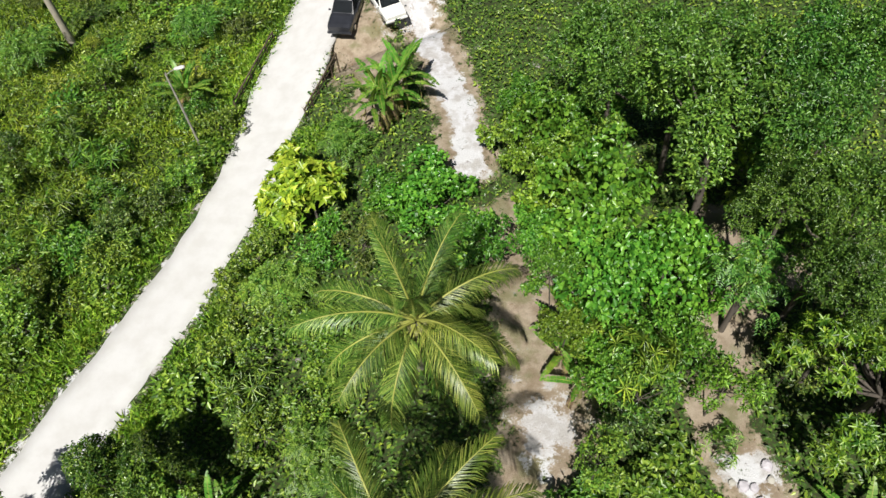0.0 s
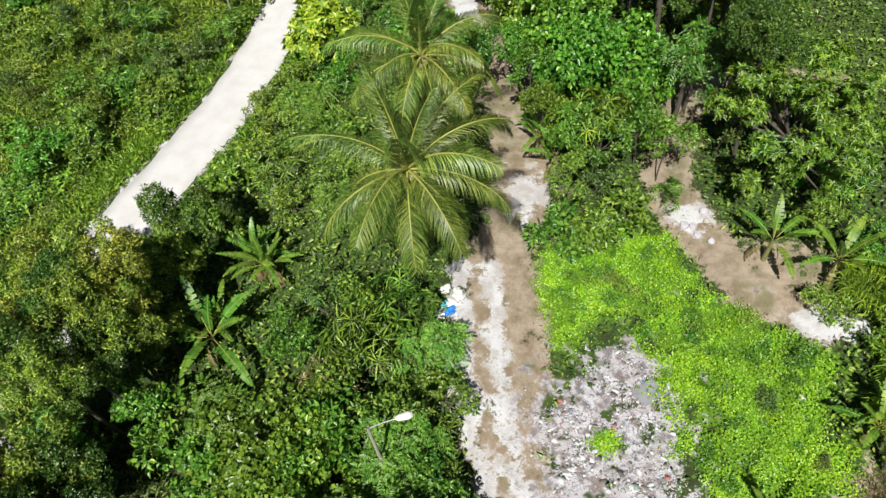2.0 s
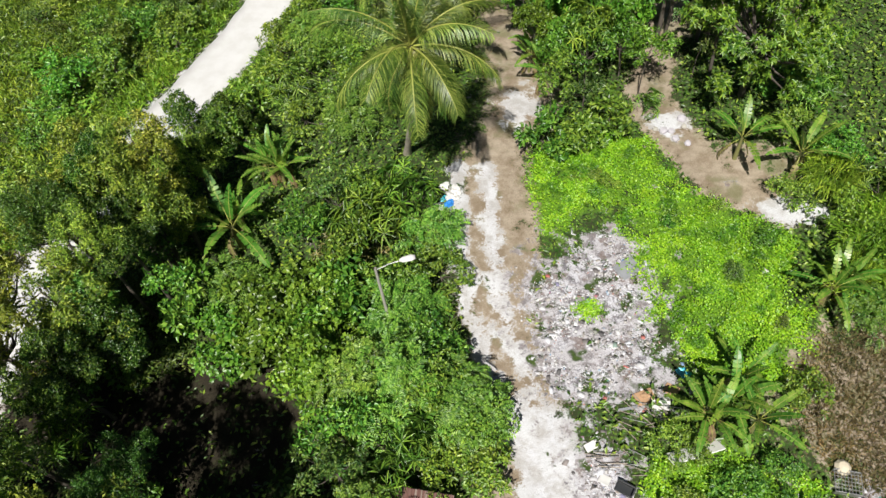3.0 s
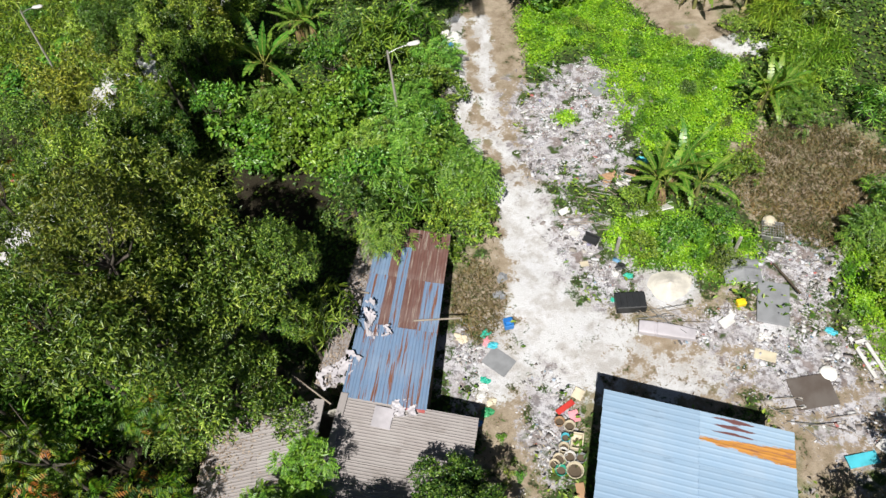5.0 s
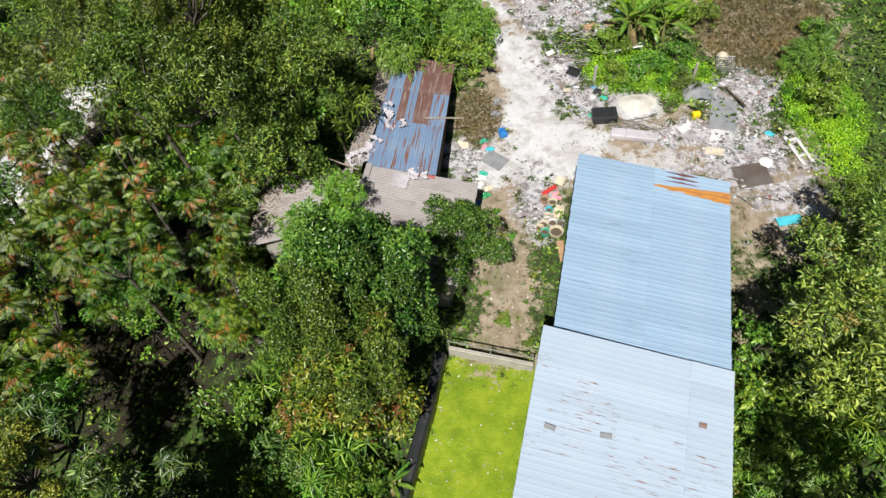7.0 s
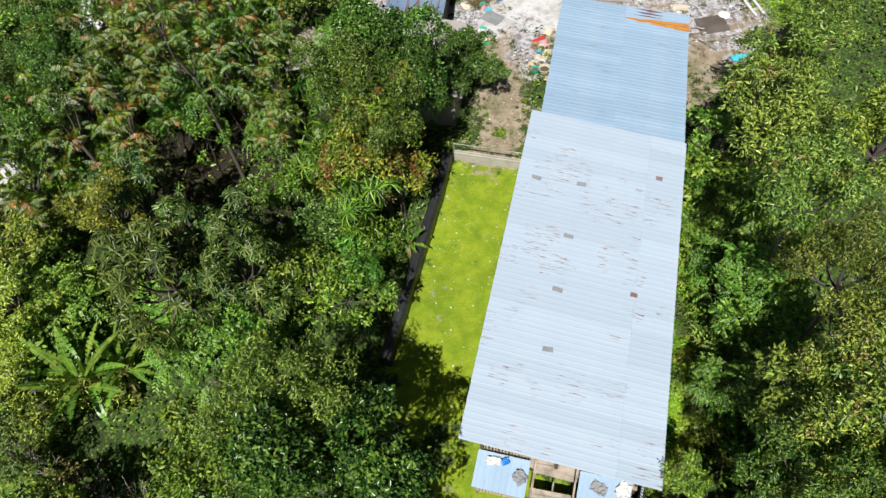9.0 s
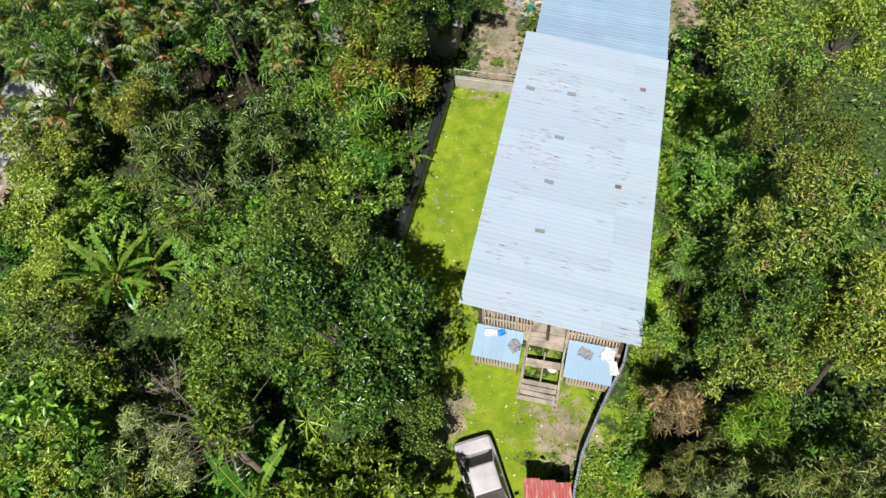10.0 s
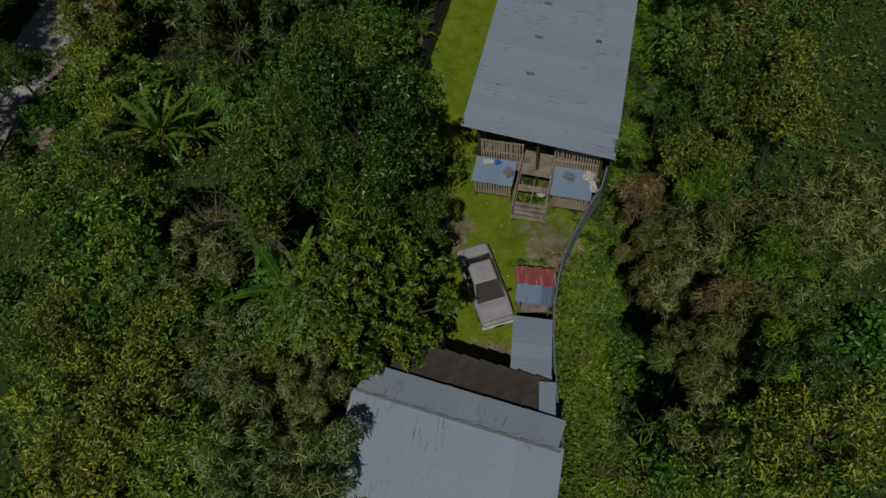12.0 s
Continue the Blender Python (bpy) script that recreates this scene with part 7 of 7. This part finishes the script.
field_of("track_weed", "short dry weeds along the track edges", FOL["brush"], ((-25, 20, -58, 46), fringe_land), 16000, 0.17, 0.02, 0.2, 56, True)
field_of("meadow_grass", "tall meadow grass west of the road", FOL["grass"], ((-38, -13, 5, 52), west_meadow), 48000, 0.46, 0.06, 0.5, 54, True, "grass")
def verge_land(X, Y):
    d = near_line(X, Y, ROAD_LINE, 3.0)
    return np.clip(1 - np.abs(d - 0.42) * 3.2, 0, 1) * (near_line(X, Y, ROAD_LINE, 2.0) < 0.5) * (Y > 4) * ~((Y > 33) & (X > -12.6 + (Y - 40) * 0.2))


field_of("verge_grass", "long light green grass along the road edge", FOL["grass"], ((-28, -8, 4, 52), verge_land), 24000, 0.5, 0.05, 0.5, 57, True, "grass")
def fence_strip(X, Y):
    return np.clip(near_line(X, Y, [(9.2, -33), (8.0, -40), (6.4, -46.5), (4.9, -50), (4.0, -54), (3.7, -58), (3.9, -64)], 1.1) * 2 - 0.5, 0, 1) * free_land(X, Y)


field_of("fence_weeds", "sunlit yellow-green weeds along the boundary fence", FOL["strip"], ((2, 13, -66, -30), fence_strip), 24000, 0.11, 0.042, 0.45, 58, False, "plants", 0.9)
field_of("fence_grass", "long light green grass along the boundary fence", FOL["grass"], ((2, 13, -66, -30), fence_strip), 16000, 0.36, 0.03, 0.4, 59, True, "grass")
field_of("lawn_grass", "short bright yellow-green grass", FOL["grass"], ((-6, 12, -58, -20), lawn_land), 18000, 0.07, 0.018, 0.1, 55, True, "grass")

# ---- loose things in the yard ----
def loose(name, x, y, label, category, bm, material, part_name, turn=0.0, z=0.0, tilt=(0, 0), group=""):
    ob = thing(name, pose(x, y, gz(x, y) + z, *tilt, turn), label, category, group)
    part(part_name, bm, material, ob)
    return ob


def crumpled(s):
    """A slack, creased bag."""
    bm = bmesh.new()
    bmesh.ops.create_icosphere(bm, subdivisions=3, radius=1.0)
    k = RNG_B.uniform(0, 50)
    for v in bm.verts:
        d = 0.75 + 0.55 * noise.noise(v.co * 1.6 + Vector((k, 0, 0))) + 0.3 * noise.noise(v.co * 4.5 + Vector((0, k, 0)))
        v.co = Vector((v.co.x * s * d * 1.1, v.co.y * s * d * 0.75, max(-0.1, v.co.z) * s * 0.5 * d + s * 0.05))
    return bm


loose("board", 0.65, -17.0, "dark grey board lying flat on the sand", "board", box((1.25, 0.95, 0.04), (0, 0, 0.03), 0.006), GREY_BOARD, "panel", -38, tilt=(1, 2))
tub = loose("black_tub", 6.75, -14.3, "ribbed black plastic tub", "tub", box((1.35, 0.85, 0.5), (0, 0, 0.26), 0.05), BLACK, "shell", 2)
for k in (-0.42, -0.14, 0.14, 0.42):
    part("rib", box((0.12, 0.78, 0.06), (k, 0, 0.52), 0.02), BLACK, tub)
loose("gutter", 8.2, -15.75, "long dented pale grey pipe on the sand", "pipe", loft([(-1.25, 0.3, 0.0, 0.34), (-0.6, 0.33, 0.0, 0.36), (-0.5, 0.3, 0.0, 0.31), (-0.42, 0.33, 0.0, 0.36), (0.6, 0.31, 0.0, 0.32), (1.2, 0.27, 0.0, 0.26)], 16, 6.0), OLD_WHITE, "pipe", -11)
loose("yellow_can", 11.7, -14.4, "yellow plastic jerry can", "can", join(box((0.42, 0.32, 0.3), (0, 0, 0.15), 0.05), box((0.12, 0.06, 0.1), (0.1, 0, 0.34), 0.02)), PLASTIC["yellow"], "body", 10)
loose("satellite_dish", 14.6, -17.9, "white dish lying on the ash", "dish", lathe([(0.3, 0.02), (0.37, 0.06), (0.33, 0.12), (0.2, 0.17), (0.03, 0.19)], 20), WHITE, "bowl", 0)
loose("window_frame", 16.2, -17.2, "broken white frame propped on rubble", "frame", join(box((0.16, 2.0, 0.08), (0, 0, 0.1), 0.01), box((0.6, 0.14, 0.08), (0.25, 0.7, 0.1), 0.01), box((0.16, 1.5, 0.08), (0.5, -0.2, 0.12), 0.01)), PLASTIC["white"], "bars", 15)
loose("dark_crate", 5.35, -10.6, "dark plastic crate on its side", "crate", join(box((0.75, 0.42, 0.08), (0, 0, 0.05), 0.01), box((0.75, 0.06, 0.3), (0, 0.2, 0.16), 0.01), box((0.06, 0.42, 0.3), (0.35, 0, 0.16), 0.01)), BLACK, "shell", -30)
loose("rusty_plate", 13.75, -18.7, "scorched dark brown sheet lying on rubble", "sheet", box((1.75, 1.4, 0.03), (0, 0, 0.06), 0.005), BROWN_ROOF, "plate", 8, tilt=(2, -2))
loose("stone_slab", 13.15, -14.4, "grey weathered slab on rubble", "slab", box((1.4, 2.2, 0.12), (0, 0, 0.05), 0.04), GREY_BOARD, "slab", -14)
loose("bent_pipe", 14.0, -13.2, "long rusty pipe on the ground", "pipe", beam((-0.35, 0.9, 0.08), (0.35, -0.9, 0.3), 0.09), DARK_WOOD, "pipe")
loose("wire_crate", 14.0, -10.5, "pale wire mesh crate in brush", "crate", join(*[beam((-0.5 + k * 0.125, -0.45, 0.3), (-0.5 + k * 0.125, 0.45, 0.3), 0.02) for k in range(9)], *[beam((-0.5, -0.45 + k * 0.15, 0.31), (0.5, -0.45 + k * 0.15, 0.31), 0.02) for k in range(7)], box((1.0, 0.04, 0.3), (0, -0.45, 0.15)), box((1.0, 0.04, 0.3), (0, 0.45, 0.15))), STEEL, "mesh", -12)
loose("white_bag", 14.0, -9.9, "pale tied sack on dry brush", "sack", lathe([(0.1, 0), (0.3, 0.05), (0.33, 0.2), (0.2, 0.34), (0.05, 0.36)], 10), PLASTIC["cream"], "sack", 0)
awn = loose("grey_tarpaulin", 12.1, -12.7, "crumpled grey tarpaulin in the weeds", "tarpaulin", box((0.02, 0.02, 0.02), (0, 0, 0.1)), GREY_BOARD, "grommet")
cloth = bmesh.new()
bmesh.ops.create_grid(cloth, x_segments=12, y_segments=10, size=0.5)
for v in cloth.verts:
    v.co = Vector((v.co.x * 1.7, v.co.y * 1.3, 0.35 * max(0, 1 - abs(v.co.x) * 1.6 - abs(v.co.y) * 0.8) + 0.12 * (1 + noise.noise((v.co.x * 4, v.co.y * 4, 1)))))
part("sheet", cloth, GREY_BOARD, awn)
for x, y in ((6.5, -11.3), (8.85, -11.4), (12.05, -11.5)):
    loose("concrete_post", x, y, "short leaning concrete post in the weeds", "post", beam((0, 0, -0.2), (0.04, 0.02, 1.15), 0.13), CONCRETE, "shaft", 0, group="yard posts")
loose("roofing_offcut", 8.35, -9.55, "torn white roofing panel propped in the plants", "panel", box((2.3, 0.75, 0.05), (0, 0, 0.55), 0.01), WHITE, "panel", 17, tilt=(-35, 4))
heap = bmesh.new()
bmesh.ops.create_grid(heap, x_segments=16, y_segments=16, size=1.6)
for v in heap.verts:
    d = math.hypot(v.co.x, v.co.y * 1.2) / 1.3
    v.co.z = 0.4 * max(0, 1 - d * (1 + 0.3 * noise.noise((v.co.x, v.co.y, 5)))) ** 1.3 - 0.06 + 0.06 * noise.noise((v.co.x * 2, v.co.y * 2, 7)) * (1 - min(1, d))
loose("sand_heap", 8.7, -13.3, "heap of pale building sand", "sand heap", heap, plain("pale_sand", (0.6, 0.57, 0.52), 0.95, bump=0.5), "mound")


def pot(x, y, r, h, material, label, inside):
    ob = thing("pot", pose(x, y, gz(x, y)), label, "pot", "pots beside the shed")
    part("vessel", lathe([(r * 0.75, 0), (r, h), (r * 0.92, h), (r * 0.7, h * 0.3)], 18), material, ob)
    part("fill", lathe([(r * 0.5, h * 0.28), (r * 0.8, h * 0.5)], 14), inside, ob)
    return ob


for x, y, r, c in ((3.1, -19.9, 0.22, "brown"), (3.5, -20.1, 0.24, "cream"), (3.3, -20.6, 0.2, "cyan"), (3.2, -21.0, 0.22, "cream"), (2.95, -21.5, 0.26, "cream"), (3.4, -21.4, 0.25, "white"), (3.85, -21.45, 0.22, "grey"), (3.55, -21.95, 0.36, "cream"), (3.0, -21.95, 0.24, "teal"), (3.15, -21.2, 0.2, "white"), (2.75, -21.7, 0.22, "cream")):
    pot(x, y, r, 0.3, PLASTIC[c], f"round {c} plastic basin", DARK_WOOD)
loose("white_crate", 3.75, -20.75, "pale plastic crate among basins", "crate", join(box((0.7, 0.5, 0.05), (0, 0, 0.03)), box((0.7, 0.05, 0.3), (0, 0.23, 0.16), 0.01), box((0.7, 0.05, 0.3), (0, -0.23, 0.16), 0.01), box((0.05, 0.5, 0.3), (0.33, 0, 0.16), 0.01), box((0.05, 0.5, 0.3), (-0.33, 0, 0.16), 0.01)), PLASTIC["cream"], "shell", 80)
bk = loose("blue_bucket", 1.15, -15.2, "bright blue plastic crate on the rubbish", "bucket", join(box((0.42, 0.4, 0.05), (0, 0, 0.04)), box((0.42, 0.05, 0.36), (0, 0.19, 0.2), 0.01), box((0.42, 0.05, 0.36), (0, -0.19, 0.2), 0.01), box((0.05, 0.4, 0.36), (0.19, 0, 0.2), 0.01), box((0.05, 0.4, 0.36), (-0.19, 0, 0.2), 0.01)), PLASTIC["blue"], "shell", 12)
for x, y, s, c, nm in ((0.4, -16.2, 0.3, "cyan", "bag"), (0.1, -15.6, 0.26, "teal", "bag"), (0.1, -16.0, 0.24, "pink", "bag"), (-1.0, -15.8, 0.35, "cream", "bag"), (0.8, -13.6, 0.35, "grey", "bag"), (-0.2, -18.7, 0.3, "white", "bag"), (0.1, -19.4, 0.32, "green", "bag"), (-0.4, -19.9, 0.3, "blue", "bag"), (6.0, -14.0, 0.16, "teal", "bag"), (6.6, -12.2, 0.3, "black", "bag"), (6.3, -12.6, 0.22, "white", "bag"), (6.9, -12.7, 0.24, "teal", "bag"), (-1.75, 4.4, 0.4, "blue", "bag"), (-1.6, 4.9, 0.45, "white", "bag"), (-2.2, 4.2, 0.35, "white", "bag"), (8.6, -5.6, 0.35, "cyan", "bag"), (6.8, -6.6, 0.4, "brown", "bag"), (7.4, -7.0, 0.4, "white", "bag"), (13.3, -0.6, 0.3, "white", "bag"), (11.2, -14.9, 0.25, "white", "bag"), (12.3, -16.1, 0.28, "white", "bag"), (15.3, -15.9, 0.3, "cyan", "bag")):
    loose("rubbish_bag", x, y, f"crumpled {c} plastic bag on the ground", "rubbish bag", crumpled(s), PLASTIC[c], "bag", RNG_B.uniform(0, 360), tilt=(RNG_B.uniform(-15, 15), RNG_B.uniform(-15, 15)), group="rubbish bags")


def litter_material():
    M = Mat("mixed_litter", 0.7)
    c = M.ramp(M.island(), [(0.0, (0.5, 0.5, 0.54)), (0.26, (0.55, 0.545, 0.55)), (0.4, (0.36, 0.33, 0.3)), (0.56, (0.08, 0.08, 0.085)), (0.7, (0.2, 0.17, 0.16)), (0.84, (0.58, 0.58, 0.62)), (0.92, (0.5, 0.51, 0.56)), (0.945, (0.08, 0.26, 0.45)), (0.965, (0.42, 0.12, 0.1)), (1.0, (0.12, 0.34, 0.3))])
    M.color(c)
    return M.m


def litter(n, seed):
    """Bits of rubbish too many to count: flakes, scraps and chunks over the ash heaps."""
    rng = np.random.default_rng(seed)
    X, Y = rng.uniform(-3, 19, n * 14), rng.uniform(-25, 6, n * 14)
    a = surface_masks(X, Y)[1]
    ex, ey = X + 1.1, Y + 45.4
    u, v = ex * 0.973 - ey * 0.23, ex * 0.23 + ey * 0.973
    ok = (rng.uniform(0, 1, len(X)) < np.clip((a - 0.33) * 2.4, 0, 1) * np.clip(0.5 + 1.3 * np.sin(X * 1.9 + np.sin(Y * 1.3)) * np.sin(Y * 1.6 + 1.2 * np.sin(X)), 0.05, 1)) & ~((u > -0.2) & (u < 7.0) & (v < 26.3)) & ~((X < -1.3) & (Y < -10))
    X, Y = X[ok][:n], Y[ok][:n]
    k = len(X)
    s = rng.uniform(0.025, 0.09, (k, 3)) * np.array([1.4, 0.9, 0.25]) * rng.choice([0.6, 1.0, 2.0, 3.2], (k, 1), p=[0.55, 0.33, 0.1, 0.02])
    corner = np.array([[i, j, l] for l in (0, 1) for j in (-1, 1) for i in (-1, 1)], float)
    ang = rng.uniform(0, 6.3, k)
    loc = corner[None] * s[:, None, :] * 0.5 * np.array([1, 1, 2.0])
    loc *= rng.uniform(0.7, 1.2, loc.shape)
    c, sn = np.cos(ang)[:, None], np.sin(ang)[:, None]
    V = np.stack([loc[..., 0] * c - loc[..., 1] * sn + X[:, None], loc[..., 0] * sn + loc[..., 1] * c + Y[:, None], loc[..., 2] + ground_z(X, Y)[:, None] + 0.01], -1)
    F = np.array([(0, 1, 5), (0, 5, 4), (1, 3, 7), (1, 7, 5), (3, 2, 6), (3, 6, 7), (2, 0, 4), (2, 4, 6), (4, 5, 7), (4, 7, 6)])
    T = (np.arange(k)[:, None, None] * 8 + F[None]).reshape(-1, 3)
    return tagged(new("litter", fast_mesh("litter", V.reshape(-1, 3), T, litter_material())), "scattered paper, plastic and rubble on ash", "rubbish", kind="stuff")


litter(6500, 61)


def stick_heap(x, y, n, spread, length, label, seed):
    """Thin poles and laths thrown on a heap, each a part."""
    rng = random.Random(seed)
    ob = thing("stick_heap", pose(x, y, gz(x, y)), label, "sticks")
    for k in range(n):
        a = radians(-20 + rng.uniform(-35, 35))
        cx, cy, L = rng.uniform(-spread, spread), rng.uniform(-spread, spread) * 0.5, length * rng.uniform(0.4, 1)
        dx, dy = math.cos(a) * L / 2, math.sin(a) * L / 2
        part("stick", beam((cx - dx, cy - dy, 0.04 + rng.random() * 0.2), (cx + dx, cy + dy, 0.04 + rng.random() * 0.3), 0.03), GREY_WOOD if k % 3 else STEEL, ob)
    return ob


stick_heap(8.4, -14.9, 18, 1.0, 2.2, "heap of thin grey poles and laths", 4)
stick_heap(6.6, -7.5, 16, 1.2, 2.0, "scattered laths and branches on the ash", 5)
stick_heap(5.2, -9.6, 12, 1.0, 1.4, "scattered thin laths beside the track", 6)
stick_heap(13.2, -19.8, 12, 1.6, 1.6, "scattered bits of timber on rubble", 7)

for x, y, w, d, c, a, l in ((6.7, -6.7, 0.9, 0.6, "brown", 20, "flattened brown cardboard on the ash"), (7.35, -7.05, 0.8, 0.45, "white", -10, "white plastic panel on the ash heap"), (7.9, -6.4, 0.5, 0.6, "brown", 55, "torn brown cardboard on the ash"), (5.9, -7.2, 0.9, 0.12, "grey", 8, "dark wooden offcut beside the track"), (6.9, -0.1, 1.1, 0.9, "grey", 30, "dark burnt sheet on the ash heap"), (4.2, -8.8, 0.5, 0.35, "white", 25, "white plastic scrap beside the track"), (4.6, -10.2, 0.45, 0.4, "white", -30, "white plastic tray among rubbish"), (4.9, -12.0, 0.4, 0.3, "cream", 10, "cream foam block among rubbish"), (3.4, -19.2, 0.9, 0.25, "red", 35, "broken red plastic chair part"), (4.0, -18.6, 0.5, 0.45, "cream", 60, "pale foam offcut by the shed"), (3.75, -19.6, 0.4, 0.5, "pink", 15, "pink plastic lid by the shed"), (3.75, -23.0, 0.35, 1.2, "brown", 5, "brown board leaning by the shed"), (14.9, -21.6, 1.3, 0.5, "cyan", 12, "pale blue tarpaulin scrap on rubble"), (16.0, -21.0, 0.8, 0.5, "white", 40, "white plastic sheet on rubble"), (12.2, -17.0, 0.9, 0.5, "cream", -20, "pale board on the ash"), (10.9, -15.3, 0.7, 0.45, "white", 35, "white plastic scrap by the sand")):
    loose("scrap", x, y, l, "scrap", box((w, d, 0.05), (0, 0, 0.06), 0.012, (0, 0, 0)), PLASTIC[c], "piece", a, tilt=(RNG_B.uniform(-8, 8), RNG_B.uniform(-8, 8)), group="scrap in the yard")

for x, y, r in ((10.08, 8.82, 0.25), (10.49, 8.74, 0.20), (11.19, 9.64, 0.26), (11.23, 9.05, 0.18), (10.61, 8.17, 0.22), (11.19, 7.78, 0.20), (9.66, 8.99, 0.16)):
    stone = lathe([(r * 0.7, -0.05), (r, r * 0.3), (r * 0.85, r * 0.7), (r * 0.3, r * 0.85)], 9)
    for v in stone.verts:
        v.co *= 1 + 0.25 * noise.noise((v.co.x * 5 + x, v.co.y * 5, v.co.z * 5))
    loose("stone", x, y, "pale rounded stone lying on the path", "stone", stone, CONCRETE if r < 0.2 else OLD_WHITE, "rock", x * 40, group="stones on the path")
for x, y, s, c in ((-1.9, 4.8, 0.35, "cyan"), (-1.4, 5.3, 0.4, "white"), (-2.0, 5.6, 0.35, "white"), (-1.5, 4.0, 0.3, "white"), (-1.2, 2.6, 0.25, "white"), (0.0, -17.9, 0.25, "teal"), (-0.1, -18.2, 0.3, "white"), (0.3, -18.9, 0.25, "cream"), (-0.6, -19.2, 0.28, "white"), (0.9, -12.6, 0.35, "grey")):
    loose("rubbish_bag", x, y, f"crumpled {c} plastic bag on the ground", "rubbish bag", crumpled(s), PLASTIC[c], "bag", x * 70, group="rubbish bags")


def lawn_scraps():
    """White and brown bits of paper and dry leaf lying on the short grass."""
    rng = np.random.default_rng(91)
    X, Y = rng.uniform(-6, 6, 6000), rng.uniform(-58, -20, 6000)
    m = surface_masks(X, Y)
    keep = ((m[3] > 0.5) | ((m[2] > 0.4) & (X > -1) & (X < 3.2) & (Y > -29))) & (rng.uniform(0, 1, 6000) < 0.12 + 0.25 * (X > 0.4) * (Y > -30))
    X, Y = X[keep], Y[keep]
    k = len(X)
    base = np.stack([X, Y, ground_z(X, Y) + 0.05], -1)
    v, t = leaves(base, rng.normal(size=(k, 3)) * [1, 1, 0.15], np.tile([0, 0, 1.0], (k, 1)) + rng.normal(size=(k, 3)) * 0.2, rng.uniform(0.05, 0.16, k), rng.uniform(0.04, 0.1, k), 0.1, 0.1)
    M = Mat("paper_scrap", 0.8)
    M.color(M.ramp(M.island(), [(0, (0.62, 0.61, 0.58)), (0.4, (0.5, 0.46, 0.38)), (0.7, (0.28, 0.22, 0.13)), (1, (0.66, 0.65, 0.64))]))
    return tagged(new("lawn_scraps", fast_mesh("lawn_scraps", v, t, M.m)), "pale paper scraps and dry leaves on the grass", "litter", kind="stuff")


lawn_scraps()
